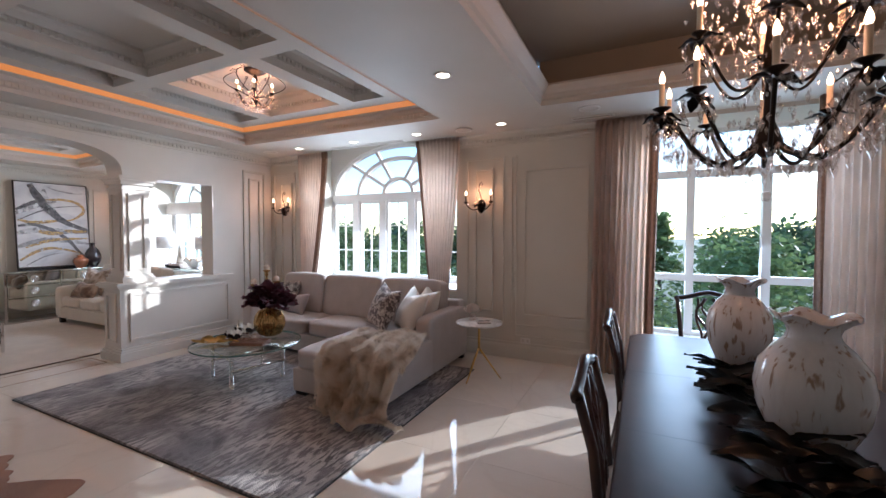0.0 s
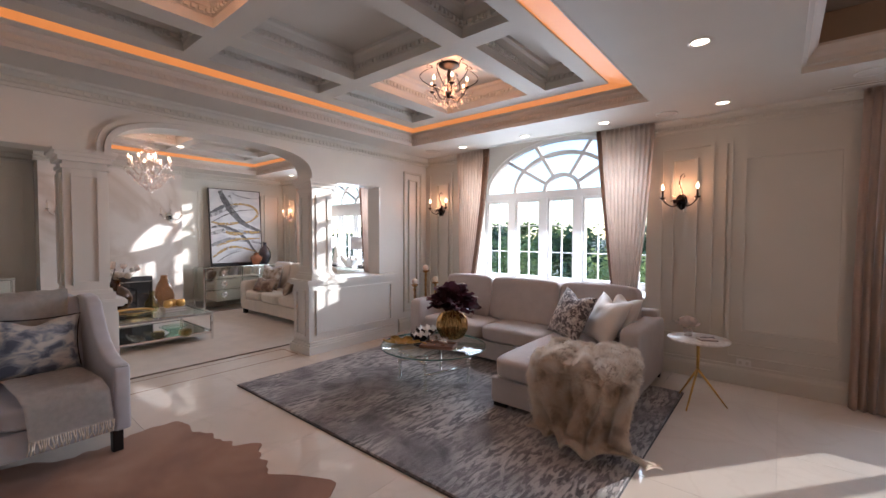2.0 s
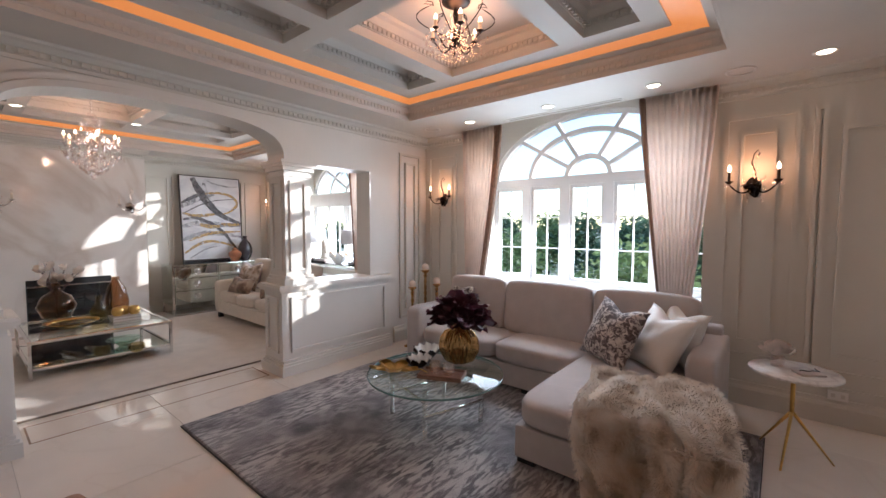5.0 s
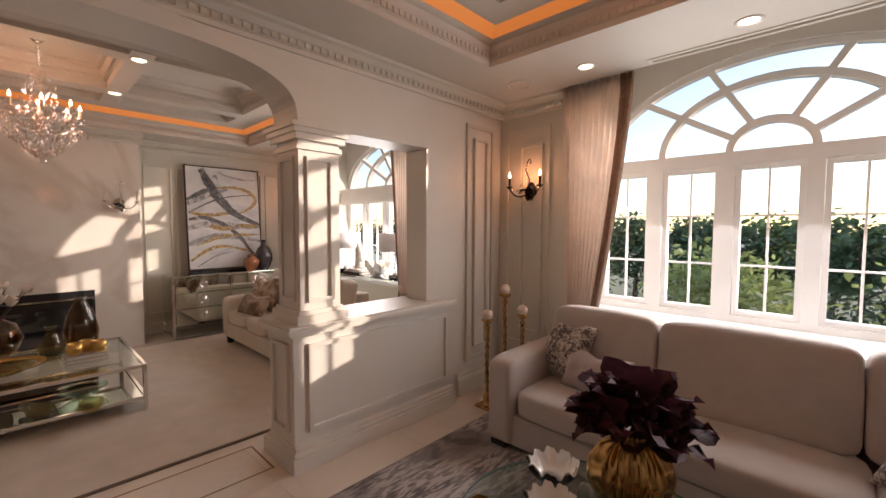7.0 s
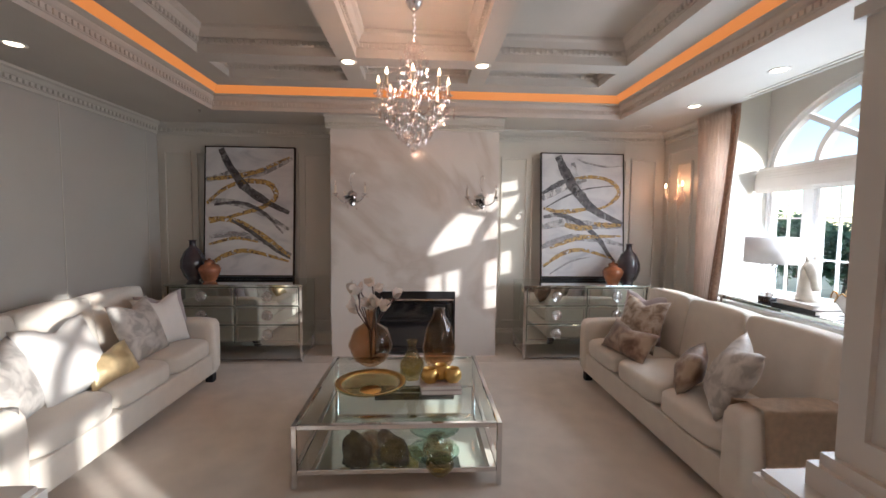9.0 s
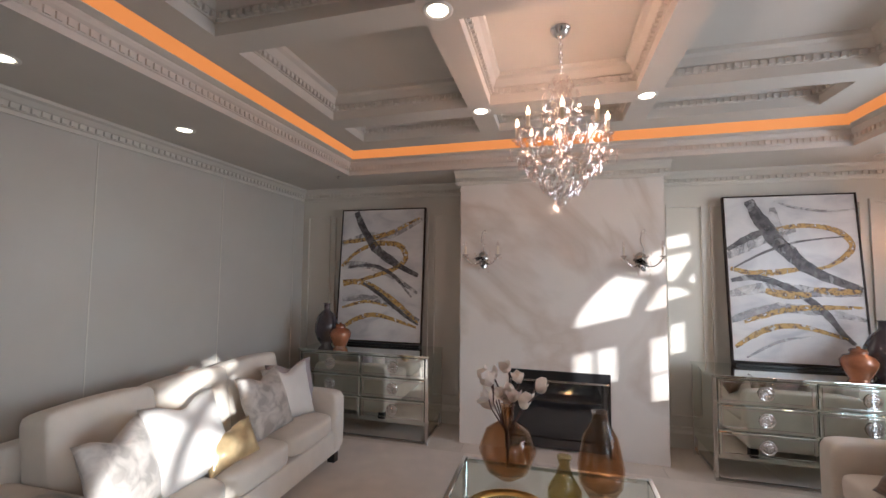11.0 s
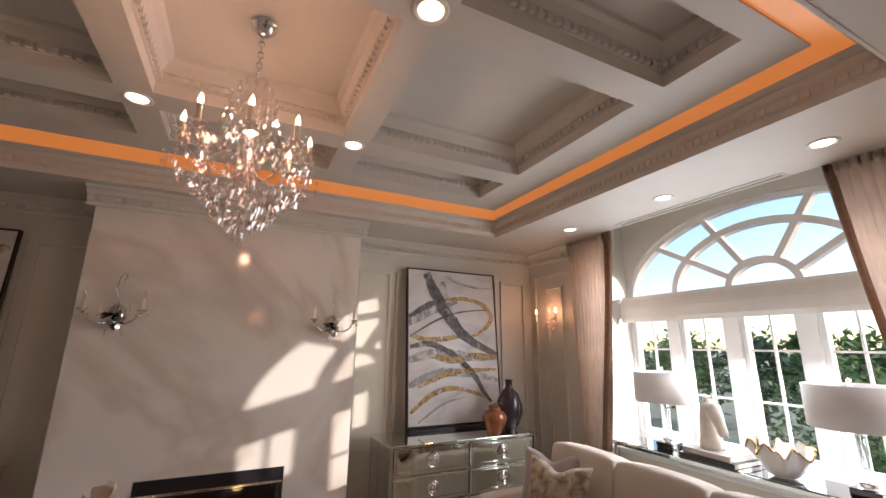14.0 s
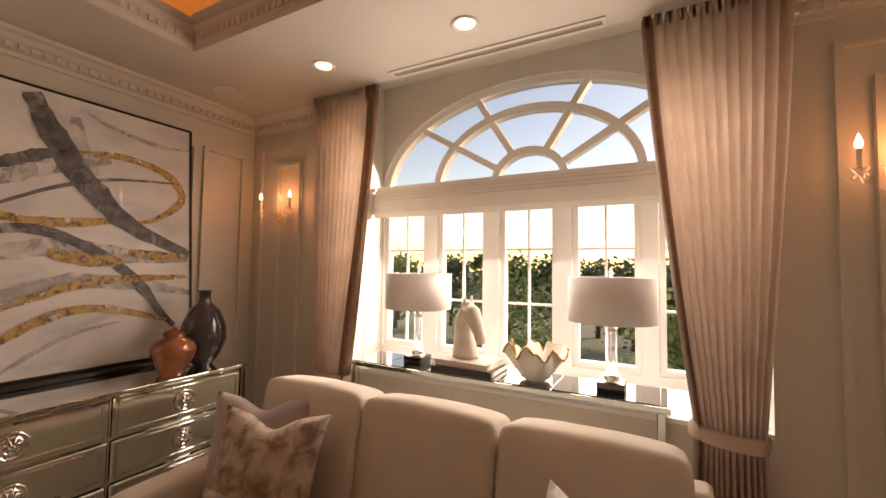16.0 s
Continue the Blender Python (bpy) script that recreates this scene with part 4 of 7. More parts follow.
def flush_chandelier(x, y):
    ob = thing("chandelier", "small dark bronze ceiling chandelier with crystal drops, lit", "chandelier", (x, y, 3.12), 0, "living room chandeliers")
    ob.scale = (1.12, 1.12, 0.76)
    rnd = random.Random(3)
    part("canopy", lathe([(0, 0), (0.09, 0), (0.09, -0.015), (0.07, -0.03), (0.035, -0.06), (0, -0.062)], 24), M_BRONZE, ob, "", True)
    part("stem", lathe([(0, -0.06), (0.012, -0.06), (0.02, -0.12), (0.012, -0.2), (0.02, -0.3), (0.03, -0.36), (0.012, -0.42), (0, -0.43)], 14), M_BRONZE, ob, "", True)
    cups = []
    for k in range(6):
        a = 2 * math.pi * k / 6 + 0.3
        cups.append(candle_arm(ob, a, 0.16, -0.38, -0.33, 0.07, M_BRONZE, 0.0045, 0.02, 0.024))
        c, s = math.cos(a + 0.5), math.sin(a + 0.5)
        pts = [((0.03 + 0.22 * math.sin(u * 2.6)) * c, (0.03 + 0.22 * math.sin(u * 2.6)) * s, -0.34 + 0.30 * u) for u in [i / 9 for i in range(10)]]
        pts += [((0.17 + 0.03 * math.cos(v)) * c, (0.17 + 0.03 * math.cos(v)) * s, -0.04 + 0.03 * math.sin(v)) for v in (0.0, 1.2, 2.4, 3.6)]
        part("scroll", tube(pts, 0.004, 6), M_BRONZE, ob, "", True)
    pts = hang_points(cups, rnd, 12, 0.05, 0.06)
    for k in range(260):
        a, u = rnd.random() * 6.283, rnd.random()
        r = 0.02 + 0.19 * u
        pts.append((r * math.cos(a), r * math.sin(a), -0.47 + 0.10 * u + rnd.uniform(-0.07, 0.05)))
    for k in range(110):
        a, r = rnd.random() * 6.283, rnd.uniform(0.02, 0.07)
        pts.append((r * math.cos(a), r * math.sin(a), rnd.uniform(-0.40, -0.12)))
    for ring, z in ((0.16, -0.42), (0.12, -0.47), (0.08, -0.52), (0.04, -0.56), (0.0, -0.60)):
        n = max(1, int(ring * 100))
        pts += [(ring * math.cos(2 * math.pi * k / n), ring * math.sin(2 * math.pi * k / n), z + rnd.uniform(-0.01, 0.01)) for k in range(n)]
    part("crystal_drop", crystal_mesh("crystal_drop", pts, 0.012, 4), M_CRYSTAL, ob, "clear cut crystal drops", False, "stuff")
    point_lamp("chandelier_light", (x, y, 2.93), 8, WARM, 0.12)


flush_chandelier(-2.61, 3.55)
flush_chandelier(-2.61, 1.10)


def crystal_chandelier(x, y):
    ob = thing("chandelier", "clear crystal chandelier hanging on a chain, lit", "chandelier", (x, y, 3.12))
    rnd = random.Random(8)
    part("canopy", lathe([(0, 0), (0.06, 0), (0.055, -0.02), (0.03, -0.045), (0.012, -0.06), (0, -0.06)], 20), M_CHROME, ob, "", True)
    for k in range(7):
        bm = lathe([(0.010, 0), (0.012, 0.003), (0.014, 0), (0.012, -0.003), (0.010, 0)], 12)
        bmesh.ops.transform(bm, matrix=pose(0, 0, -0.075 - 0.028 * k, 90, 0, 90 * (k % 2)) @ Matrix.Diagonal((1, 1.5, 1, 1)), verts=bm.verts[:])
        part("chain_link", bm, M_CHROME, ob)
    part("column", lathe([(0, -0.27), (0.03, -0.27), (0.055, -0.30), (0.03, -0.34), (0.06, -0.39), (0.075, -0.44), (0.05, -0.50), (0.03, -0.56), (0.045, -0.62), (0.03, -0.70), (0.06, -0.76), (0.05, -0.80), (0, -0.86)], 18), M_CRYSTAL, ob, "turned clear glass stem", True)
    cups = [candle_arm(ob, 2 * math.pi * k / 8, 0.25, -0.72, -0.66, 0.07, M_CRYSTAL, 0.008) for k in range(8)]
    pts = hang_points(cups, rnd, 9, 0.05, 0.10)
    for r, z in ((0.07, -0.34), (0.10, -0.40), (0.10, -0.46), (0.12, -0.52)):
        pts += [(r * math.cos(k * 0.52), r * math.sin(k * 0.52), z) for k in range(12)]
    for k in range(330):
        a, u = rnd.random() * 6.283, rnd.random()
        r = 0.04 + 0.22 * (1 - u) ** 0.8
        pts.append((r * math.cos(a), r * math.sin(a), -0.74 - 0.24 * u + rnd.uniform(-0.02, 0.02)))
    for k in range(150):
        a, r = rnd.random() * 6.283, rnd.uniform(0.08, 0.28)
        pts.append((r * math.cos(a), r * math.sin(a), -0.62 + rnd.uniform(-0.05, 0.05)))
    part("crystal_drop", crystal_mesh("crystal_drop", pts, 0.017, 5), M_CRYSTAL, ob, "clear cut crystal drops", False, "stuff")
    part("finial", move(lathe([(0, 0.03), (0.02, 0.02), (0.028, 0), (0.02, -0.02), (0, -0.028)], 14), 0, 0, -1.02), M_CRYSTAL, ob, "", True)
    point_lamp("chandelier_light", (x, y, 2.62), 10, (1.0, 0.58, 0.38), 0.04)


crystal_chandelier(-7.06, 2.32)


def dining_chandelier(x, y, zc):
    ob = thing("chandelier", "large dark iron chandelier with crystal drops and candle lights", "chandelier", (x, y, zc))
    rnd = random.Random(12)
    part("canopy", move(lathe([(0, 0), (0.10, 0), (0.10, -0.015), (0.03, -0.05), (0, -0.05)], 20), 0, 0, 3.18 - zc), M_BRONZE, ob, "", True)
    part("rod", tube([(0, 0, 3.14 - zc), (0, 0, 0.9)], 0.007, 8), M_BRONZE, ob)
    part("stem", lathe([(0, 0.9), (0.012, 0.9), (0.02, 0.8), (0.009, 0.7), (0.025, 0.6), (0.010, 0.5), (0.025, 0.36), (0.010, 0.28), (0.015, 0.15), (0.05, 0.06), (0.055, 0.03), (0.02, -0.01), (0, -0.02)], 16), M_BRONZE, ob, "", True)
    cups = [candle_arm(ob, 2 * math.pi * k / 10 + 0.15, 0.38, 0.05, 0.19, 0.10, M_BRONZE, 0.0085, 0.03, 0.036) for k in range(10)]
    cups += [candle_arm(ob, 2 * math.pi * k / 6 + 0.4, 0.27, 0.33, 0.46, 0.10, M_BRONZE, 0.0065, 0.02, 0.030) for k in range(6)]
    pts = hang_points(cups, rnd, 14, 0.055, 0.08)
    for k in range(620):
        a, u = rnd.random() * 6.283, rnd.random()
        r = 0.06 + 0.35 * math.sqrt(u)
        pts.append((r * math.cos(a), r * math.sin(a), rnd.uniform(-0.12, 0.02) + 0.16 * u))
    for k in range(520):
        a, u = rnd.random() * 6.283, rnd.random()
        pts.append(((0.03 + 0.26 * u) * math.cos(a), (0.04 + 0.24 * u) * math.sin(a), rnd.uniform(0.25, 0.75)))
    part("crystal_drop", crystal_mesh("crystal_drop", pts, 0.0125, 6), M_CRYSTAL, ob, "clear cut crystal drops", False, "stuff")
    big = hang_points(cups, rnd, 6, 0.05, 0.05)
    for k in range(150):
        a, u = rnd.random() * 6.283, rnd.random()
        r = 0.05 + 0.34 * math.sqrt(u)
        big.append((r * math.cos(a), r * math.sin(a), rnd.uniform(-0.11, -0.02) + 0.14 * u))
    bm = crystal_mesh("pendant", big, 0.021, 16)
    part("pendant", bm, M_CRYSTAL, ob, "long almond-shaped crystal pendants", False, "stuff")
    cupleaf = leaf_mesh("leaf", 0.075, 0.045, M_BRONZE, 0.7, 0.3, 4)
    for cx, cy, cz in cups:
        for k in range(4):
            lf = new("leaf", cupleaf)
            lf.parent = ob
            lf.matrix_basis = pose(cx, cy, cz - 0.03, rnd.uniform(-25, 25), 0, 90 * k + rnd.uniform(-25, 25))
    bm = lathe([(0, 0.022), (0.012, 0.019), (0.020, 0.008), (0.022, 0), (0.020, -0.008), (0.012, -0.019), (0, -0.022)], 14)
    part("ball_finial", move(bm, 0, 0, -0.17), M_CRYSTAL, ob, "", True)
    point_lamp("chandelier_light", (x, y, zc + 0.62), 15, WARM, 0.1)


dining_chandelier(1.285, 2.75, 1.83)


def sconce(x, y, z, rz, metal, label, group, lit=True):
    ob = thing("wall_sconce", label, "wall lamp", (x, y, z), rz, group)
    ob.scale = (1.2, 1.2, 1.12)
    rnd = random.Random(21)
    bm = lathe([(0, -0.018), (0.03, -0.016), (0.045, 0.0), (0, 0.0)], 16)
    bmesh.ops.transform(bm, matrix=pose(0, 0, -0.04, 90) @ Matrix.Diagonal((1, 1.5, 1, 1)), verts=bm.verts[:])
    bmesh.ops.translate(bm, vec=(0, -0.002, 0), verts=bm.verts[:])
    part("backplate", fix(bm), metal, ob, "", True)
    pts = []
    for sg in (-1, 1):
        arm = [(0, -0.02, -0.06)] + [(sg * 0.135 * u, -0.02 - 0.08 * math.sin(u * 1.6), -0.06 - 0.05 * math.sin(math.pi * u) + 0.03 * u) for u in [k / 8 for k in range(1, 9)]]
        part("arm", tube(arm, 0.006, 7), metal, ob, "", True)
        cx, cy, cz = arm[-1]
        part("drip_cup", move(lathe([(0, -0.015), (0.01, -0.012), (0.028, 0.008), (0.022, 0.01), (0, 0.01)], 14), cx, cy, cz + 0.012), metal, ob, "", True)
        part("candle_sleeve", move(lathe([(0, 0), (0.009, 0), (0.009, 0.07), (0, 0.07)], 10), cx, cy, cz + 0.022), M_BRONZE if metal is M_BRONZE else M_IVORYCANDLE, ob, "", True)
        part("bulb", move(lathe(BULB, 12), cx, cy, cz + 0.092), M_BULB if lit else M_CRYSTAL, ob, "glowing flame bulb" if lit else "clear unlit bulb", True)
        for k in range(6):
            pts.append((cx + 0.028 * math.cos(k), cy + 0.028 * math.sin(k), cz - 0.01))
    lf = leaf_mesh("leaf", 0.075, 0.05, metal, 0.6, 0.3, 5)
    for k in range(9):
        o = new("leaf", lf)
        o.parent = ob
        o.matrix_basis = pose(rnd.uniform(-0.02, 0.02), -0.045, -0.05 + rnd.uniform(-0.02, 0.02), rnd.uniform(-70, 60), rnd.uniform(-30, 30), 180 + rnd.uniform(-80, 80))
    scroll = [(0.0, -0.03, -0.04), (0.012, -0.05, 0.05), (-0.012, -0.06, 0.12), (0.0, -0.06, 0.19), (0.02, -0.05, 0.215), (0.03, -0.05, 0.19), (0.018, -0.05, 0.175)]
    part("scroll", tube(scroll, 0.0045, 6), metal, ob, "", True)
    for k in range(26):
        pts.append((rnd.uniform(-0.07, 0.07), -0.05 + rnd.uniform(-0.03, 0.03), rnd.uniform(-0.17, 0.02)))
    for k in range(8):
        pts.append((rnd.uniform(-0.03, 0.03), -0.06, 0.02 + 0.02 * k))
    part("crystal_drop", crystal_mesh("crystal_drop", pts, 0.012, 7), M_CRYSTAL, ob, "clear cut crystal drops", False, "stuff")
    if lit:
        m = pose(x, y, z, 0, 0, rz)
        point_lamp("sconce_light", m @ Vector((0, -0.11, 0.09)), 1.9, WARM, 0.05)


SL = "dark bronze two-candle wall sconce with crystal drops, lit"
sconce(-4.325, WY - 0.02, 1.95, 0, M_BRONZE, SL, "bronze sconces")
sconce(-0.975, WY - 0.02, 1.925, 0, M_BRONZE, SL, "bronze sconces")
SC = "clear crystal two-candle wall sconce, lit"
sconce(-8.86, WY - 0.02, 1.96, 0, M_CRYSTAL, SC, "crystal sconces")
sconce(-5.36, WY - 0.02, 1.93, 0, M_CRYSTAL, SC, "crystal sconces")
SF = "chrome and crystal wall sconce on the marble fireplace"
sconce(-8.80, 1.59, 1.90, 90, M_CHROME, SF, "fireplace sconces", False)
sconce(-8.80, 3.06, 1.88, 90, M_CHROME, SF, "fireplace sconces", False)

# ---------------- living room furniture ----------------
rug = thing("rug", "grey patterned silk rug under the sectional sofa", "rug", (-2.47, 3.60, 0))
part("rug_body", rbox(-1.785, 1.645, -1.325, 1.30, 0.0, 0.018, 0.006, 1), M_RUG, rug)
for b in ((-1.792, -1.786, -1.332, 1.307), (1.646, 1.652, -1.332, 1.307), (-1.786, 1.646, -1.332, -1.326), (-1.786, 1.646, 1.301, 1.307)):
    part("binding", boxes((*b, 0.0, 0.010)), M_BINDING, rug, "dark woven edge binding")


def pillow(name, x, y, z, w, h, t, rx, ry, rz, material, label, group="", piping=None, ear=0.36, chop=0.11):
    """A scatter cushion standing on its edge, its corners drawn out."""
    ob = thing(name, label, "pillow", (0, 0, 0), 0, group)
    ob.matrix_world = pose(x, y, z, rx, ry, rz)
    n = 16
    bm = bmesh.new()
    front, back = {}, {}
    for i in range(n + 1):
        for j in range(n + 1):
            u, v = 2 * i / n - 1, 2 * j / n - 1
            dent = chop * h * math.exp(-(u / 0.34) ** 2) * max(0.0, v) ** 2
            px = u * (1 - ear * 0.28 * (1 - v * v)) * w / 2
            pz = v * (1 - ear * 0.28 * (1 - u * u)) * h / 2 - dent
            d = t / 2 * 1.12 * ((1 - abs(u) ** 2.6) * (1 - abs(v) ** 2.6)) ** 0.62
            d *= 1 + 0.20 * noise.noise(Vector((u * 1.7 + x * 5, v * 1.7 + y * 3, 0))) + 0.07 * noise.noise(Vector((u * 5 + x * 9, v * 3 - u * 2, y)))
            front[i, j] = bm.verts.new((px, -d, pz))
            back[i, j] = front[i, j] if d < 1e-6 else bm.verts.new((px, d, pz))
    for i in range(n):
        for j in range(n):
            for g, rev in ((front, False), (back, True)):
                q = [g[i, j], g[i + 1, j], g[i + 1, j + 1], g[i, j + 1]]
                q = q[::-1] if rev else q
                try:
                    bm.faces.new(q)
                except ValueError:
                    pass
    part("cover", bm, material, ob, "", True)
    if piping:
        pts = [(u * w / 2, 0, v * h / 2) for u, v in [(-1 + 2 * k / 8, -(1 - ear * 0.28 * (1 - (-1 + 2 * k / 8) ** 2))) for k in range(9)]]
        pts += [((1 - ear * 0.28 * (1 - v * v)) * w / 2, 0, v * h / 2) for v in [-1 + 2 * k / 8 for k in range(1, 9)]]
        pts += [(u * w / 2, 0, (1 - ear * 0.28 * (1 - u * u)) * h / 2) for u in [1 - 2 * k / 8 for k in range(1, 9)]]
        pts += [(-(1 - ear * 0.28 * (1 - v * v)) * w / 2, 0, v * h / 2) for v in [1 - 2 * k / 8 for k in range(1, 9)]]
        part("piping", tube(pts, 0.005, 6), piping, ob, "dark piping", True)
    return ob


def soft(name, parent, x0, x1, y0, y1, z0, z1, material, power=7.0, bulge=0.12, n=9, tilt=0, wrinkle=0.006):
    bm = puff(x1 - x0, y1 - y0, z1 - z0, n, power, bulge, x0 * 3, wrinkle)
    move(bm, (x0 + x1) / 2, (y0 + y1) / 2, (z0 + z1) / 2, tilt)
    return part(name, bm, material, parent, "", True)


sofa = thing("sectional_sofa", "lilac-grey upholstered sectional sofa with chaise", "sofa", (0, 0, 0))
X0, X1, XC = -3.96, -1.07, -2.06
YF, YB, YCH = 4.42, 5.32, 3.44
part("base", rbox(X0 + 0.02, XC, YF + 0.03, YB, 0.06, 0.27, 0.015), M_SOFA, sofa)
part("chaise_base", rbox(XC + 0.005, X1 - 0.01, YCH + 0.02, YB, 0.06, 0.27, 0.015), M_SOFA, sofa)
soft("seat_cushion", sofa, X0 + 0.19, -2.86, YF, 5.02, 0.27, 0.45, M_SOFA)
soft("seat_cushion", sofa, -2.855, XC - 0.005, YF, 5.02, 0.27, 0.45, M_SOFA)
soft("chaise_cushion", sofa, XC, X1 - 0.20, YCH, 5.02, 0.27, 0.45, M_SOFA, 8)
part("chaise_side", rbox(X1 - 0.20, X1, YCH + 0.02, YF - 0.02, 0.06, 0.44, 0.03, 3), M_SOFA, sofa, "", True)
soft("arm", sofa, X0, X0 + 0.19, YF - 0.02, YB, 0.06, 0.65, M_SOFA, 12, 0.02, 10)
soft("arm", sofa, X1 - 0.19, X1, YF - 0.08, YB, 0.06, 0.65, M_SOFA, 12, 0.02, 10)
part("back_frame", rbox(X0 + 0.05, X1 - 0.05, YB - 0.16, YB, 0.27, 0.72, 0.03, 3), M_SOFA, sofa, "", True)
for a, b in ((X0 + 0.19, -3.03), (-3.025, -2.10), (-2.095, X1 - 0.19)):
    soft("back_cushion", sofa, a, b, 4.92, 5.18, 0.42, 0.955, M_SOFA, 10.0, 0.08, 14, -9, 0.010)
for x, y in ((X0 + 0.06, YF + 0.06), (X0 + 0.06, YB - 0.08), (XC + 0.07, YCH + 0.08), (X1 - 0.08, YCH + 0.08), (X1 - 0.08, YB - 0.08), (-2.5, YF + 0.08)):
    part("leg", rbox(x - 0.06, x + 0.06, y - 0.03, y + 0.03, 0.012, 0.06, 0.004, 1), M_BLACK, sofa, "short black block foot")

pillow("pillow", -3.63, 4.93, 0.68, 0.46, 0.46, 0.16, -18, 8, -28, M_PATPILLOW, "dark floral velvet pillow standing in the sofa corner", "sectional pillows")
pillow("pillow", -3.35, 4.77, 0.585, 0.50, 0.30, 0.14, -22, 0, -14, M_LILAC, "small lilac satin lumbar pillow on the sectional", "sectional pillows")
pillow("pillow", -1.80, 4.57, 0.68, 0.52, 0.52, 0.19, -24, 6, -34, M_PATPILLOW, "dark floral velvet pillow leaning on the chaise", "sectional pillows")
pillow("pillow", -1.47, 4.63, 0.67, 0.50, 0.50, 0.19, -28, 6, -40, M_WHITEPILLOW, "plump white satin pillow on the chaise", "sectional pillows")
pillow("pillow", -1.37, 4.82, 0.68, 0.42, 0.46, 0.17, -20, 4, -40, M_WHITEPILLOW, "plump white satin pillow behind another on the chaise", "sectional pillows")

# fur throw over the chaise end, falling to the rug
throw = thing("fur_throw", "shaggy beige faux-fur throw draped over the chaise end", "throw blanket", (0, 0, 0))


def throw_at(u, v):
    """Down from the seat, over the front edge, in round folds to the rug."""
    prof = [(4.18, 0.475), (3.95, 0.485), (3.7, 0.49), (3.47, 0.485), (3.38, 0.43), (3.345, 0.31), (3.32, 0.19), (3.28, 0.10), (3.22, 0.05), (3.12, 0.04)]
    s = v * (len(prof) - 1)
    i = min(int(s), len(prof) - 2)
    f = s - i
    y, z = (prof[i][k] + (prof[i + 1][k] - prof[i][k]) * f for k in (0, 1))
    ends = [(-1.80, -1.06), (-1.72, -0.94), (-1.62, -0.88), (-1.55, -0.86), (-1.52, -0.84), (-1.56, -0.66)]
    q = v * (len(ends) - 1)
    i = min(int(q), len(ends) - 2)
    xl, xr = (ends[i][k] + (ends[i + 1][k] - ends[i][k]) * (q - i) for k in (0, 1))
    x = xl + (xr - xl) * u + 0.02 * math.sin(v * 9 + u * 5)
    warp = 0.9 * noise.noise(Vector((u * 2.6, v * 2.2, 4.0))) + 0.25 * v
    lobe = abs(math.sin(math.pi * (4.3 * u + warp + 0.25)))
    fold = (0.115 * lobe ** 0.7 - 0.035) * (0.5 + 0.5 * min(1, v * 1.7)) + 0.045 * noise.noise(Vector((u * 5, v * 5, 1.7)))
    steep = max(0.0, min(1.0, (v - 0.30) / 0.12)) * (1 - max(0.0, min(1.0, (v - 0.80) / 0.15)))
    y -= fold * (0.15 + 0.95 * steep)
    z += max(0.0, fold) * (1 - 0.8 * steep) * 0.9 + 0.012
    if x > -1.06 and v < 0.4:
        z -= (x + 1.06) * 0.5
    y += 0.16 * (u - 0.3) * (1 - v) + (0.10 * math.sin(u * 8.5 + 0.6)) * max(0.0, v - 0.75) * 4 * 0.7
    return Vector((x, y, max(z, 0.034)))


NU, NV = 80, 72
bm = bmesh.new()
grid = [[bm.verts.new(throw_at(i / NU, j / NV)) for j in range(NV + 1)] for i in range(NU + 1)]
for i in range(NU):
    for j in range(NV):
        bm.faces.new((grid[i][j], grid[i][j + 1], grid[i + 1][j + 1], grid[i + 1][j]))
bmesh.ops.solidify(bm, geom=bm.faces[:], thickness=0.02)
part("fur_skin", fix(bm), M_FUR, throw, "", True)
rnd = random.Random(31)
vs, fs = [], []
for k in range(34000):
    u, v = rnd.random(), rnd.random()
    p = throw_at(u, v)
    du, dv = throw_at(min(1, u + 0.01), v) - p, throw_at(u, min(1, v + 0.01)) - p
    nrm = du.cross(dv)
    if nrm.length < 1e-9:
        continue
    nrm.normalize()
    if nrm.z < -0.2 or (nrm.y > 0.3):
        nrm = -nrm
    clump = noise.noise_vector(p * 9) * 0.8
    d = (nrm + clump + dv.normalized() * 0.7 + Vector((rnd.uniform(-.3, .3), rnd.uniform(-.3, .3), rnd.uniform(-.3, .3)))).normalized()
    side = d.cross(nrm)
    side = (side.normalized() if side.length > 1e-3 else Vector((1, 0, 0))) * 0.0022
    tip = p + d * rnd.uniform(0.02, 0.04)
    tip.z = max(tip.z, 0.022)
    b0 = len(vs)
    vs += [p - side + nrm * 0.008, p + side + nrm * 0.008, tip + nrm * 0.008]
    fs.append((b0, b0 + 1, b0 + 2))
me = bpy.data.meshes.new("fur_fibre")
me.from_pydata(vs, [], fs)
me.materials.append(M_FUR)
ob = new("fur_fibre", me)
ob.parent = throw
tagged(ob, "", "", "", "stuff")

# round glass coffee table
ct = thing("coffee_table", "round clear glass coffee table with acrylic legs and chrome bars", "coffee table", (-2.85, 3.61, 0))
part("tabletop", lathe([(0, 0.378), (0.523, 0.378), (0.53, 0.384), (0.523, 0.39), (0, 0.39)], 64), M_TABLEGLASS, ct, "clear glass top", True)
part("glass_edge", lathe([(0.531, 0.377), (0.534, 0.384), (0.531, 0.391), (0.5305, 0.384), (0.531, 0.377)], 64), M_GLASSEDGE, ct, "dark green polished edge", True)
for a in (0.5, 2.07, 3.64, 5.21):
    x, y = 0.36 * math.cos(a), 0.36 * math.sin(a)
    part("leg", move(lathe([(0, 0.0), (0.02, 0.0), (0.02, 0.359), (0, 0.359)], 14), x, y, 0.018), M_ACRYLIC, ct, "clear acrylic leg", True)
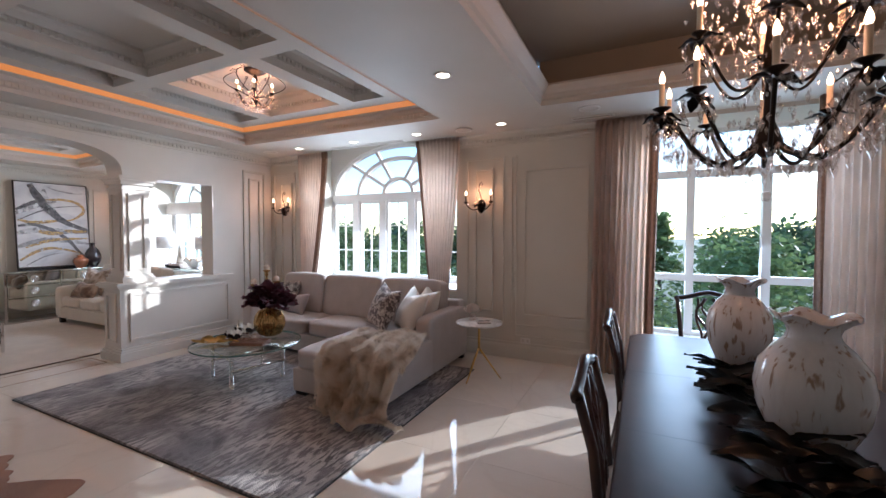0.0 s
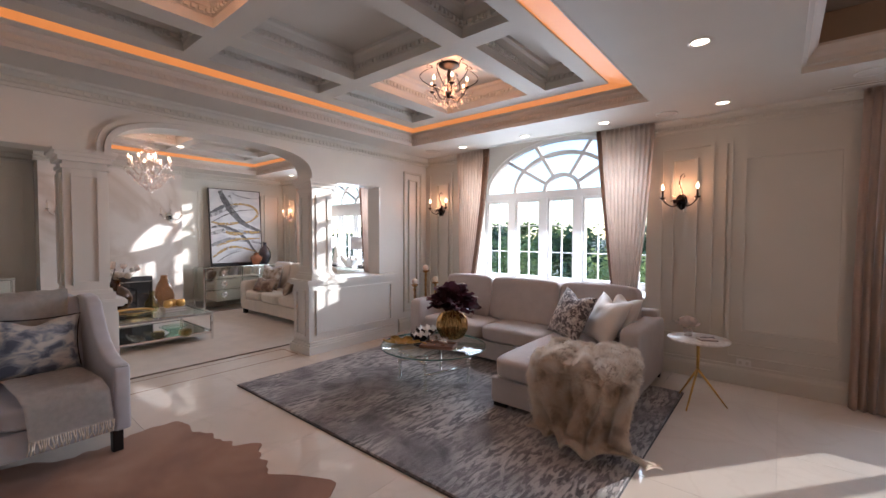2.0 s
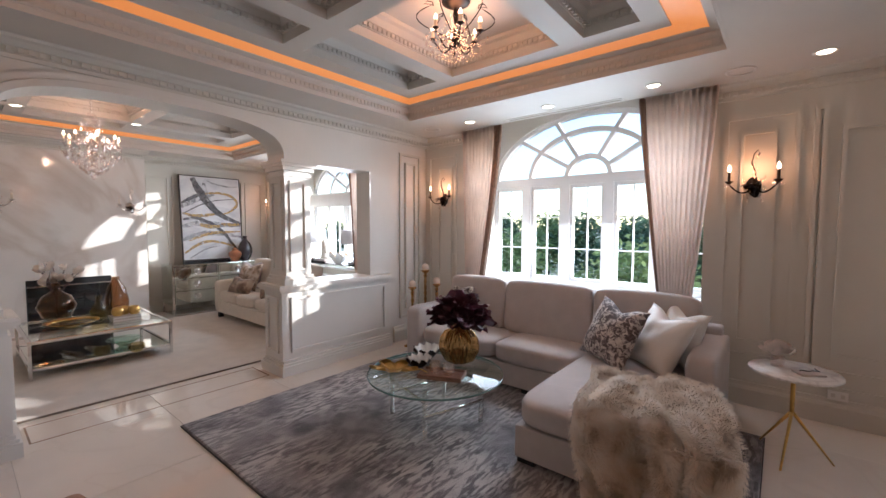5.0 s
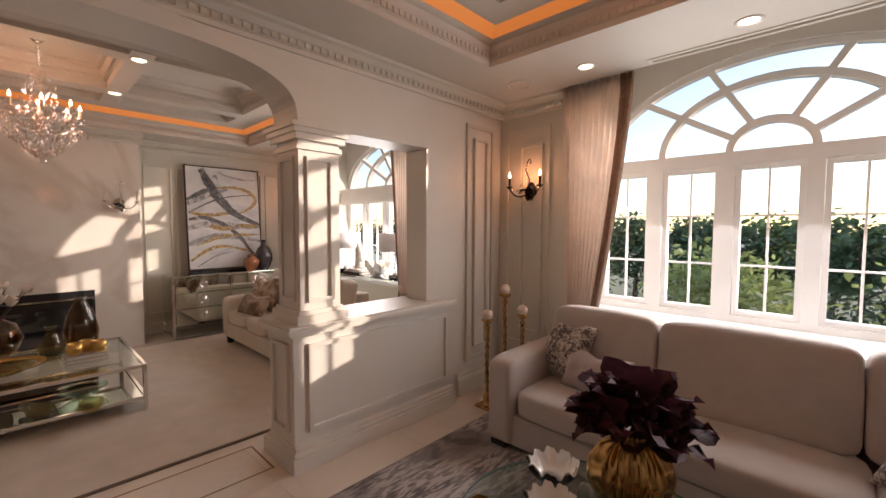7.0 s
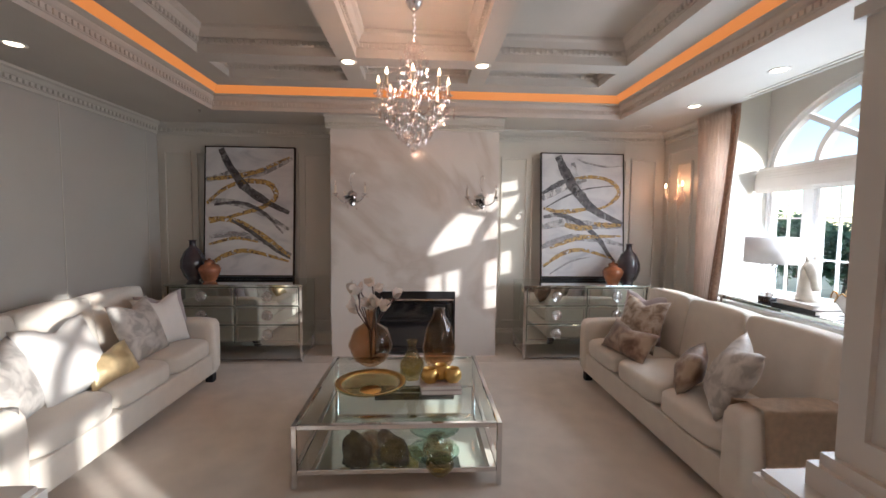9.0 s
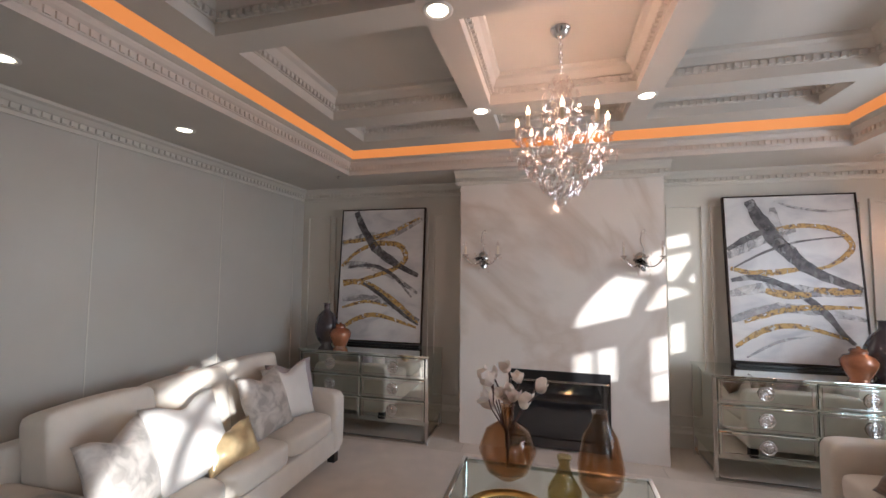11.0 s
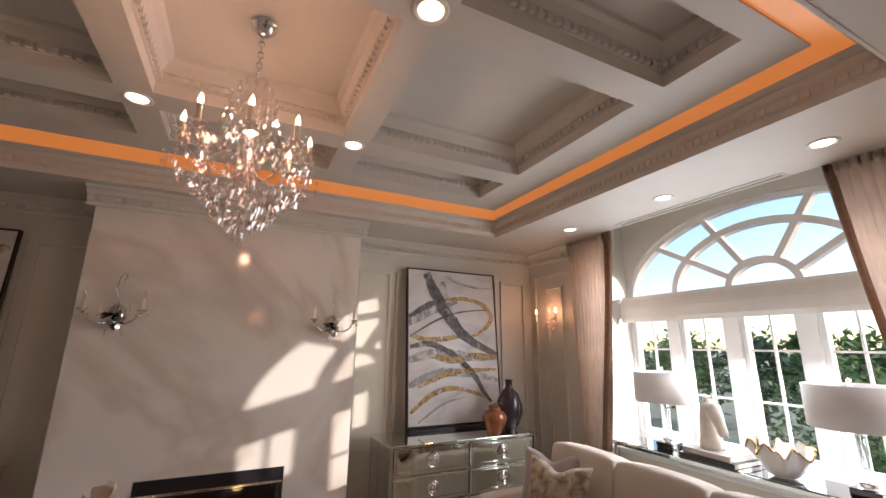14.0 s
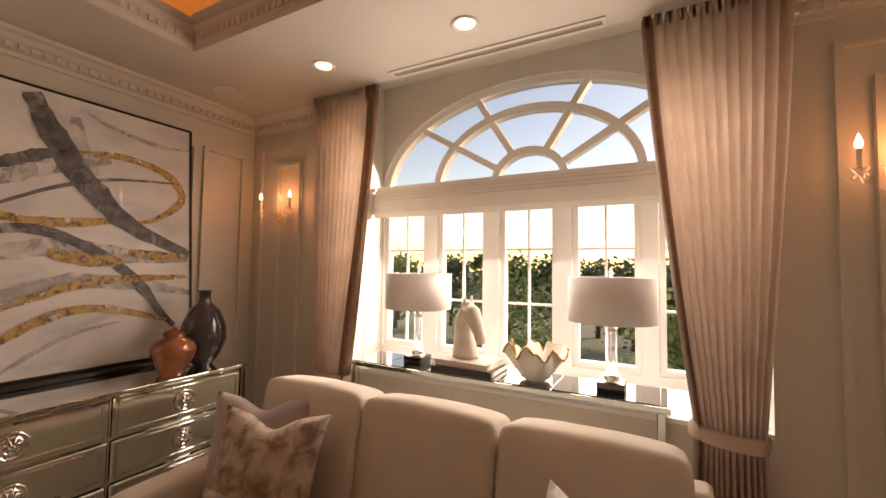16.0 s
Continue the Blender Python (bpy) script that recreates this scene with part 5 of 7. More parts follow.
for a, b, z in ((0.5, 2.07, 0.30), (3.64, 5.21, 0.30), (2.07, 3.64, 0.19), (5.21, 0.5, 0.19)):
    part("crossbar", tube([(0.38 * math.cos(a), 0.38 * math.sin(a), z), (0.38 * math.cos(b), 0.38 * math.sin(b), z)], 0.011, 10), M_CHROME, ct, "", True)

pot = thing("potted_plant", "gold sunburst disc vase filled with burgundy leaves", "potted plant", (-2.80, 3.85, 0.391), 30)
bm = lathe([(0, -0.16), (0.05, -0.158), (0.12, -0.13), (0.165, -0.05), (0.17, 0.0), (0.16, 0.06), (0.12, 0.12), (0.05, 0.15), (0.045, 0.17)], 156)
for v in bm.verts:
    a = math.atan2(v.co.z, v.co.x)
    rr = math.hypot(v.co.x, v.co.z)
    v.co.y *= 0.42 * (1 + 0.34 * math.cos(a * 26) * min(1, rr / 0.06))
bmesh.ops.translate(bm, vec=(0, 0, 0.165), verts=bm.verts[:])
part("vase", fix(bm), M_ANTIQUEGOLD, pot, "", True)


leafy = leaf_mesh("leaf", 0.13, 0.12, M_LEAF, 0.5, 0.4)
rnd = random.Random(5)
for k in range(64):
    ob = new("leaf", leafy)
    ob.parent = pot
    a, u = rnd.random() * 6.283, rnd.random()
    el = 20 + 65 * u + rnd.uniform(-12, 12)
    r = 0.04 + 0.12 * (1 - u) * rnd.uniform(0.5, 1.2)
    ob.matrix_basis = pose(r * math.cos(a), r * math.sin(a) * 0.9, 0.33 + 0.16 * u + rnd.uniform(-0.03, 0.03), el, rnd.uniform(-40, 40), math.degrees(a) - 90) @ Matrix.Scale(rnd.uniform(0.8, 1.35), 4)


def wavy_bowl(x, y, z, r, h, label, outer, inner, waves=11, amp=0.02, group="", flare=1.0):
    ob = thing("bowl", label, "bowl", (x, y, z), 0, group)

    def shell(k0, thick):
        prof = [(0.0, 0.004), (0.35, 0.0), (0.55, 0.10), (0.78, 0.40), (0.94, 0.75), (1.0 * flare, 1.0)]
        bm = lathe([(max(0, rr * r - thick), 0.006 * k0 + zz * h + (thick * 0.8 if zz < 0.5 else 0)) for rr, zz in prof], 66)
        for v in bm.verts:
            a = math.atan2(v.co.y, v.co.x)
            f = max(0, v.co.z / h - 0.45)
            v.co.z += amp * f * (math.sin(a * waves) + 0.6 * math.sin(a * (waves * 2 + 1) + 1))
            g = 1 + 0.9 * amp / r * f * math.cos(a * waves) * flare
            v.co.x *= g
            v.co.y *= g
        return bm
    part("outside", shell(0, 0), outer, ob, "", True)
    part("lining", shell(1, 0.004), inner, ob, "", True)
    return ob


BO = "bowl with ragged rim, dark bronze outside and white inside"
wavy_bowl(-3.13, 3.82, 0.391, 0.115, 0.085, BO, M_BRONZE, M_CERAMIC, 9, 0.02, "bronze bowls")
wavy_bowl(-3.02, 3.60, 0.391, 0.10, 0.075, BO, M_BRONZE, M_CERAMIC, 9, 0.02, "bronze bowls")
dish = thing("leaf_dish", "shallow gold leaf-shaped dish on the glass table", "dish", (-3.10, 3.40, 0.392), 20)
dish.scale = (1.25, 1.25, 1.25)
bm = bmesh.new()
n = 40
ctr = bm.verts.new((0, 0, 0.004))
rings = []
for q in (0.5, 1.0):
    rings.append([bm.verts.new((q * 0.13 * (1 + 0.28 * math.cos(5 * t)) * math.cos(t), q * 0.10 * (1 + 0.28 * math.cos(5 * t)) * math.sin(t), 0.004 + 0.03 * q * q + 0.008 * q * math.sin(9 * t))) for t in [2 * math.pi * k / n for k in range(n)]])
for k in range(n):
    bm.faces.new((ctr, rings[0][k], rings[0][(k + 1) % n]))
    bm.faces.new((rings[0][k], rings[1][k], rings[1][(k + 1) % n], rings[0][(k + 1) % n]))
bmesh.ops.solidify(bm, geom=bm.faces[:], thickness=0.003)
part("blade", fix(bm), M_GOLD, dish, "", True)
part("stem", tube([(0.12, 0, 0.02), (0.18, 0.01, 0.03), (0.22, 0.0, 0.02)], 0.004, 6), M_GOLD, dish, "", True)
tray = thing("tray", "brown shagreen tray holding two crystal glasses", "tray", (-2.74, 3.56, 0.391), 24)
part("base", rbox(-0.17, 0.17, -0.10, 0.10, 0.0, 0.012, 0.003), M_TRAY, tray)
for b in ((-0.17, 0.17, -0.10, -0.088), (-0.17, 0.17, 0.088, 0.10), (-0.17, -0.158, -0.088, 0.088), (0.158, 0.17, -0.088, 0.088)):
    part("rim", rbox(*b, 0.012, 0.032, 0.003, 1), M_TRAY, tray)
for x, y in ((-2.81, 3.56), (-2.70, 3.59)):
    g = thing("tumbler", "short round cut crystal tumbler on the tray", "glass", (x, y, 0.404), 0, "tumblers")
    part("bowl", lathe([(0, 0), (0.03, 0), (0.045, 0.02), (0.05, 0.05), (0.042, 0.085), (0.038, 0.085), (0.044, 0.05), (0.04, 0.024), (0.02, 0.01), (0, 0.01)], 12), M_CRYSTAL, g)

# side table with flowers
st = thing("side_table", "small round white marble side table on a gold tripod", "side table", (-0.685, 4.70, 0))
part("tabletop", lathe([(0, 0.575), (0.235, 0.575), (0.245, 0.585), (0.24, 0.595), (0, 0.597)], 40), M_MARBLETOP, st, "", True)
part("stem", tube([(0, 0, 0.575), (0, 0, 0.30)], 0.013, 12), M_GOLD, st, "", True)
for a in (0.3, 2.4, 4.5):
    part("leg", tube([(0, 0, 0.32), (0.23 * math.cos(a), 0.23 * math.sin(a), 0.0)], 0.011, 10, None, 0.006), M_GOLD, st, "", True)
fl = thing("flower_vase", "small clear vase with a ball of blush roses", "flowers", (-0.77, 4.73, 0.598))
part("vase", lathe([(0, 0), (0.038, 0), (0.04, 0.07), (0.036, 0.07), (0.034, 0.006), (0, 0.006)], 8), M_CRYSTAL, fl)
petal = leaf_mesh("petal", 0.048, 0.05, M_PETAL, -0.8, 0.1, 4)
rnd = random.Random(2)
for k in range(90):
    ob = new("petal", petal)
    ob.parent = fl
    a, u = rnd.random() * 6.283, rnd.random() ** 0.7
    ob.matrix_basis = pose(0.065 * u * math.cos(a), 0.065 * u * math.sin(a), 0.085 + 0.045 * (1 - u * u), 70 - 55 * u, 0, math.degrees(a) - 90)
bk = thing("book", "thin dark book with reading glasses lying on it", "book", (-0.615, 4.65, 0.598), 30)
part("cover", rbox(-0.07, 0.07, -0.05, 0.05, 0, 0.014, 0.002, 1), M_PAPER, bk)
part("spectacles", tube([(-0.05, 0.0, 0.02), (-0.03, 0.02, 0.02), (-0.01, 0.0, 0.02), (0.01, 0.0, 0.02), (0.03, 0.02, 0.02), (0.06, 0.0, 0.02), (0.07, 0.06, 0.02)], 0.003, 6), M_BLACK, bk, "black reading glasses")


def candlestick(x, y, h):
    ob = thing("candlestick", "tall gold twisted candlestick with a pale wax ball", "candlestick", (x, y, 0), 0, "floor candlesticks")
    part("base", rbox(-0.075, 0.075, -0.075, 0.075, 0, 0.025, 0.008), M_ANTIQUEGOLD, ob)
    prof = [(0, 0.025), (0.05, 0.025), (0.03, 0.06), (0.035, 0.09), (0.016, 0.12)]
    k = 0.12
    while k < h - 0.12:
        prof += [(0.016, k), (0.021, k + 0.03), (0.013, k + 0.06)]
        k += 0.075
    prof += [(0.014, h - 0.1), (0.026, h - 0.07), (0.012, h - 0.05), (0.05, h - 0.015), (0.055, h - 0.005), (0, h)]
    part("stem", lathe(prof, 16), M_ANTIQUEGOLD, ob, "", True)
    part("ball_candle", move(lathe([(0.045 * math.sin(math.pi * i / 12), -0.045 * math.cos(math.pi * i / 12)) for i in range(13)], 20), 0, 0, h + 0.038), M_CANDLE, ob, "round pale wax ball", True)


candlestick(-4.36, 4.92, 0.77)
candlestick(-4.32, 5.12, 0.97)
candlestick(-4.17, 5.17, 0.80)

# wing armchair
ch = thing("armchair", "grey-blue upholstered wing armchair with nailhead edges", "armchair", (-3.93, 0.86, 0), 4)
part("seat_base", rbox(-0.40, 0.36, -0.33, 0.33, 0.16, 0.33, 0.02), M_CHAIR, ch)
soft("seat_cushion", ch, -0.32, 0.40, -0.26, 0.26, 0.33, 0.48, M_CHAIR, 6, 0.1)
bm = puff(0.16, 0.60, 0.72, 8, 8, 0.03)
part("backrest", move(bm, -0.40, 0, 0.68, 0, -10), M_CHAIR, ch, "", True)
for s in (-1, 1):
    outline = [(-0.50, 0.16), (0.38, 0.16), (0.38, 0.58), (0.36, 0.61), (0.22, 0.62), (0.10, 0.66), (-0.02, 0.74), (-0.12, 0.86), (-0.19, 0.98), (-0.27, 1.02), (-0.42, 1.03), (-0.52, 1.0)]
    bm = bmesh.new()
    a, b = sorted((s * 0.28, s * 0.375))
    prism(bm, outline, "y", a, b)
    bevelled(fix(bm), 0.02, 3)
    part("wing_arm", bm, M_CHAIR, ch, "", True)
    part("leg", rbox(0.28, 0.34, s * 0.31 - 0.03, s * 0.31 + 0.03, 0.0, 0.165, 0.006), M_BLACK, ch, "tapered black wooden leg")
    part("leg", rbox(-0.46, -0.40, s * 0.29 - 0.03, s * 0.29 + 0.03, 0.0, 0.165, 0.006), M_BLACK, ch, "tapered black wooden leg")
m = ch.matrix_world


def on_chair(p):
    return m @ Vector(p)


p = on_chair((-0.20, 0.0, 0.71))
pillow("pillow", p.x, p.y, p.z, 0.50, 0.42, 0.15, -14, 2, 90 + 4, M_WATERPILLOW, "blue-grey watercolour pillow with dark piping on the armchair", "", M_BLACK)


def cloth_strip(name, label, path, width, material, m, category="throw blanket", fringe=None, thick=0.008, nseg=8):
    """A folded throw lying along a path of (x, z) points in the plane of m."""
    ob = thing(name, label, category)
    ob.matrix_world = m
    bm = bmesh.new()
    pts = []
    for (x0, z0), (x1, z1) in zip(path, path[1:]):
        for k in range(nseg):
            pts.append((x0 + (x1 - x0) * k / nseg, z0 + (z1 - z0) * k / nseg))
    pts.append(path[-1])
    rows = []
    for i, (x, z) in enumerate(pts):
        skew = 0.06 * i / len(pts)
        rows.append([bm.verts.new((x + 0.006 * noise.noise(Vector((j * 0.5, i * 0.2, 3))), (j / 12 - 0.5) * width + skew, z + 0.008 * noise.noise(Vector((j * 0.6, i * 0.3, 1))))) for j in range(13)])
    for a, b in zip(rows, rows[1:]):
        for j in range(12):
            bm.faces.new((a[j], b[j], b[j + 1], a[j + 1]))
    bmesh.ops.solidify(bm, geom=bm.faces[:], thickness=thick)
    part("cloth", fix(bm), material, ob, "", True)
    if fringe:
        bm = bmesh.new()
        r2 = random.Random(4)
        x, z = path[-1]
        for k in range(34):
            y = (k / 33 - 0.5) * width + 0.06
            tube([(x, y, z + 0.01), (x + 0.012, y + r2.uniform(-.008, .008), z - 0.03), (x + 0.006, y + r2.uniform(-.015, .015), z - 0.065)], 0.0045, 5, bm)
        part("fringe", bm, fringe, ob, "knotted cream fringe", True, "stuff")
    return ob


cloth_strip("throw_blanket", "grey woven throw with cream fringe folded over the armchair seat", [(-0.24, 0.52), (0.0, 0.545), (0.34, 0.535), (0.43, 0.48), (0.445, 0.27)], 0.40, M_THROWGREY, ch.matrix_world, "throw blanket", M_FRINGE)
cloth_strip("throw_blanket", "grey woven throw folded over the armchair back", [(-0.33, 0.80), (-0.37, 1.02), (-0.45, 1.075), (-0.53, 1.03), (-0.50, 0.75)], 0.40, M_THROWGREY, ch.matrix_world)

# cowhide rug, flat with a ragged outline
hide = thing("cowhide_rug", "brown cowhide rug with ragged outline on the marble", "rug", (-2.92, 0.98, 0))
bm = bmesh.new()
n = 200
ctr = [bm.verts.new((0, 0, z)) for z in (0.002, 0.009)]
ring = [[], []]
for k in range(n):
    t = 2 * math.pi * k / n
    r = 0.80 + 0.03 * math.sin(9 * t + 1) + 0.02 * math.sin(21 * t) + 0.012 * math.sin(47 * t + 2)
    for at, most, wide in ((0.87, 0.40, 0.20), (1.66, 0.10, 0.07), (2.55, 0.30, 0.22), (3.55, 0.20, 0.30), (4.35, 0.38, 0.20), (5.45, 0.34, 0.22)):
        r += most * math.exp(-((t - at) / wide) ** 2)
    for q, z in ((0, 0.002), (1, 0.009)):
        ring[q].append(bm.verts.new((1.02 * r * math.cos(t), r * math.sin(t), z)))
for k in range(n):
    j = (k + 1) % n
    bm.faces.new((ctr[1], ring[1][k], ring[1][j]))
    bm.faces.new((ctr[0], ring[0][j], ring[0][k]))
    bm.faces.new((ring[0][k], ring[0][j], ring[1][j], ring[1][k]))
part("hide", fix(bm), M_HIDE, hide)
ou = thing("wall_outlet", "cream double wall socket in the panelling", "socket", (-0.40, WY, 0.235))
part("plate", rbox(-0.06, 0.06, -0.042, -0.034, -0.036, 0.036, 0.003), M_CERAMIC, ou)
for x in (-0.028, 0.028):
    part("socket", boxes((x - 0.012, x + 0.012, -0.0445, -0.042, -0.015, 0.015)), M_GRILLE, ou)

ac = thing("accent_table", "small round mirrored drum accent table", "side table", (-2.52, 0.30, 0))
part("drum", lathe([(0, 0.0), (0.17, 0.0), (0.19, 0.03), (0.21, 0.46), (0.22, 0.47), (0.22, 0.495), (0.21, 0.50), (0, 0.50)], 32), mat("silver_leaf", (0.82, 0.82, 0.82), 0.42, 0.35, var=0.06, scale=12), ac, "", True)
part("top_rim", lathe([(0.20, 0.50), (0.205, 0.508), (0.215, 0.508), (0.22, 0.50), (0.20, 0.50)], 32), M_CHROME, ac, "", True)

# ---------------- dining ----------------
dt = thing("dining_table", "long polished dark mahogany dining table", "dining table", (1.33, 0, 0))
bm = bmesh.new()
outl = [(-0.56, 1.50), (0.56, 1.50), (0.56, 4.02), (0.50, 4.12), (0.40, 4.16), (-0.40, 4.16), (-0.50, 4.12), (-0.56, 4.02)]
prism(bm, outl, "z", 0.725, 0.76)
part("tabletop", bevelled(fix(bm), 0.008, 2), M_TABLETOP, dt)
part("apron", boxes((-0.45, 0.45, 1.62, 3.86, 0.65, 0.724)), M_DARKWOOD, dt)
for y in (2.4, 3.15):
    part("seam", boxes((-0.555, 0.555, y - 0.001, y + 0.001, 0.7605, 0.7608)), M_BLACK, dt, "dark leaf joint")
for x in (-0.44, 0.44):
    for y in (1.62, 3.84):
        part("leg", move(lathe([(0, 0), (0.03, 0), (0.025, 0.1), (0.035, 0.3), (0.05, 0.5), (0.035, 0.55), (0.05, 0.65), (0, 0.65)], 16), x, y, 0), M_DARKWOOD, dt, "", True)


def dining_chair():
    """Carved pierced-back chair; its front looks along +x."""
    ob = thing("dining_chair", "dark mahogany dining chair with carved pierced back", "chair", (0, 0, 0), 0, "dining chairs")
    part("seat", rbox(-0.24, 0.24, -0.26, 0.26, 0.43, 0.49, 0.02, 3), M_SOFA, ob, "pale upholstered seat", True)
    part("seat_rail", boxes((-0.235, 0.235, -0.255, 0.255, 0.37, 0.428)), M_DARKWOOD, ob)
    for s in (-1, 1):
        part("leg", tube([(0.21, s * 0.23, 0.40), (0.22, s * 0.235, 0.2), (0.22, s * 0.235, 0.0)], 0.024, 8, None, 0.018), M_DARKWOOD, ob, "", True)
        part("back_post", tube([(-0.30, s * 0.20, 0.0), (-0.25, s * 0.20, 0.25), (-0.235, s * 0.205, 0.5), (-0.26, s * 0.225, 0.75), (-0.31, s * 0.245, 0.95)], 0.019, 8), M_DARKWOOD, ob, "", True)
    crest = [(-0.31, -0.265, 0.935)] + [(-0.318, y, 0.965 + 0.022 * math.cos(y * 14) + 0.015 * (1 - abs(y) / 0.26)) for y in [-0.24 + 0.04 * k for k in range(13)]] + [(-0.31, 0.265, 0.935)]
    part("crest_rail", tube(crest, 0.021, 8), M_DARKWOOD, ob, "", True)
    for s in (-1, 1):
        for off, ph in ((0.02, 0), (0.07, 1.2), (0.10, 2.0)):
            pts = []
            for k in range(17):
                u = k / 16
                yy = s * (off * (0.6 + 0.4 * u) + 0.038 * math.sin(u * 9.4 + ph) * (1 if off < 0.09 else 0.4))
                pts.append((-0.235 - 0.075 * u ** 1.5, yy, 0.50 + 0.45 * u))
            part("splat_ribbon", tube(pts, 0.011, 6), M_DARKWOOD, ob, "", True)
    return ob


c0 = dining_chair()
c0.matrix_basis = pose(0.96, 2.42, 0, 0, 0, 0)
copy_thing(c0, pose(0.97, 3.62, 0, 0, 0, 0))
copy_thing(c0, pose(1.38, 4.62, 0, 0, 0, -90))
copy_thing(c0, pose(1.86, 3.05, 0, 0, 0, 180))


def art_vase(x, y, r, h):
    ob = thing("vase", "large white art-glass vase with brown flecks and ruffled neck", "vase", (x, y, 0.761), 0, "dining table vases")
    prof = [(0, 0), (0.45, 0.0), (0.62, 0.06), (0.92, 0.30), (1.0, 0.48), (0.92, 0.64), (0.68, 0.76), (0.47, 0.835)]
    part("body", lathe([(a * r, b * h) for a, b in prof], 40), M_ARTGLASS, ob, "", True)
    neck = [(0.47, 0.835), (0.43, 0.88), (0.48, 0.94), (0.64, 0.985), (0.74, 1.0), (0.70, 1.005), (0.56, 0.975), (0.43, 0.93), (0.38, 0.88), (0.42, 0.835), (0.6, 0.76)]
    bm = lathe([(a * r, b * h) for a, b in neck], 40)
    for v in bm.verts:
        if v.co.z > h * 0.93:
            t = math.atan2(v.co.y, v.co.x)
            v.co.z += 0.012 * math.sin(t * 5)
            v.co.x *= 1 + 0.08 * math.sin(t * 5 + 1)
            v.co.y *= 1 + 0.08 * math.sin(t * 5 + 1)
    part("neck", bm, M_ARTGLASS, ob, "ruffled flaring neck", True)


art_vase(1.37, 2.49, 0.162, 0.47)
art_vase(1.33, 3.43, 0.155, 0.50)
gar = thing("leaf_garland", "dark magnolia leaf garland lying along the table", "garland", (1.28, 2.5, 0.765))
dleaf = leaf_mesh("leaf", 0.20, 0.085, M_DARKLEAF, 0.4, 0.25)
rnd = random.Random(9)
part("stem", tube([(0.02, -0.85, 0.02), (-0.04, -0.3, 0.03), (0.02, 0.2, 0.03), (0.0, 0.75, 0.02)], 0.006, 6), M_TWIG, gar, "", True)
for k in range(110):
    ob = new("leaf", dleaf)
    ob.parent = gar
    y = -0.9 + 1.6 * k / 109
    sd = rnd.choice((-1, 1))
    x = rnd.uniform(-0.06, 0.03) if y > -0.3 else rnd.uniform(-0.08, 0.12)
    ob.matrix_basis = pose(x, y, 0.045 + rnd.uniform(0, 0.05), rnd.uniform(2, 26), rnd.uniform(-25, 25), sd * rnd.uniform(30, 110) + (20 if sd > 0 else -20)) @ Matrix.Scale(rnd.uniform(0.7, 1.05), 4)

# ---------------- formal sitting room ----------------


def long_sofa(at, rz, label):
    ob = thing("sofa", label, "sofa", at, rz, "facing sofas")
    W = 2.12
    part("base", rbox(-W / 2 + 0.02, W / 2 - 0.02, 0.02, 0.92, 0.10, 0.30, 0.02), M_SOFAB, ob)
    for a in (-1, 1):
        x0, x1 = sorted((a * W / 2, a * (W / 2 - 0.16)))
        soft("arm", ob, x0, x1, 0.0, 0.93, 0.10, 0.63, M_SOFAB, 10, 0.02, 10)
    inner = W - 0.33
    for k in range(3):
        x0 = -inner / 2 + k * inner / 3
        soft("seat_cushion", ob, x0 + 0.003, x0 + inner / 3 - 0.003, -0.01, 0.68, 0.30, 0.475, M_SOFAB, 6, 0.14)
        soft("back_cushion", ob, x0 + 0.003, x0 + inner / 3 - 0.003, 0.57, 0.80, 0.44, 0.955, M_SOFAB, 12.0, 0.08, 14, -10, 0.010)
    part("back_frame", rbox(-W / 2 + 0.10, W / 2 - 0.10, 0.80, 0.93, 0.28, 0.80, 0.03, 3), M_SOFAB, ob, "", True)
    for x in (-W / 2 + 0.08, W / 2 - 0.08):
        for y in (0.07, 0.86):
            part("leg", rbox(x - 0.035, x + 0.035, y - 0.035, y + 0.035, 0.008, 0.105, 0.006), M_BLACK, ob, "dark tapered wooden foot")
    return ob


long_sofa((-7.03, 4.0, 0), 0, "ivory upholstered three-seat sofa in front of the window")
long_sofa((-7.08, 0.42, 0), 180, "ivory upholstered three-seat sofa along the grey wall")
PG = "window sofa pillows"
pillow("pillow", -7.78, 4.48, 0.70, 0.48, 0.48, 0.16, -18, 0, 24, M_LILAC, "lilac-grey satin pillow on the window sofa", PG)
pillow("pillow", -7.60, 4.36, 0.69, 0.48, 0.48, 0.16, -22, 0, 16, M_TAN, "bronze cut-velvet pillow on the window sofa", PG)
pillow("pillow", -7.38, 4.14, 0.59, 0.54, 0.28, 0.16, -30, 2, 10, M_BROWNPILLOW, "brown blotched satin lumbar pillow on the window sofa", PG)
pillow("pillow", -6.72, 4.24, 0.60, 0.48, 0.30, 0.15, -26, 0, -38, M_BROWNPILLOW, "brown satin lumbar pillow near the sofa arm", PG)
pillow("pillow", -6.36, 4.24, 0.68, 0.48, 0.48, 0.16, -26, 4, -30, M_GREYPILLOW, "silver damask pillow near the sofa arm", PG)
PH = "wall sofa pillows"
pillow("pillow", -7.86, 0.05, 0.69, 0.46, 0.46, 0.15, -16, 0, 160, M_LILAC, "lilac-grey pillow on the wall sofa", PH)
pillow("pillow", -7.72, 0.12, 0.69, 0.46, 0.46, 0.15, -18, 0, 165, M_WHITEPILLOW, "pale satin pillow on the wall sofa", PH)
pillow("pillow", -7.44, 0.12, 0.69, 0.50, 0.50, 0.16, -22, 0, 182, M_GREYPILLOW, "silver damask pillow on the wall sofa", PH)
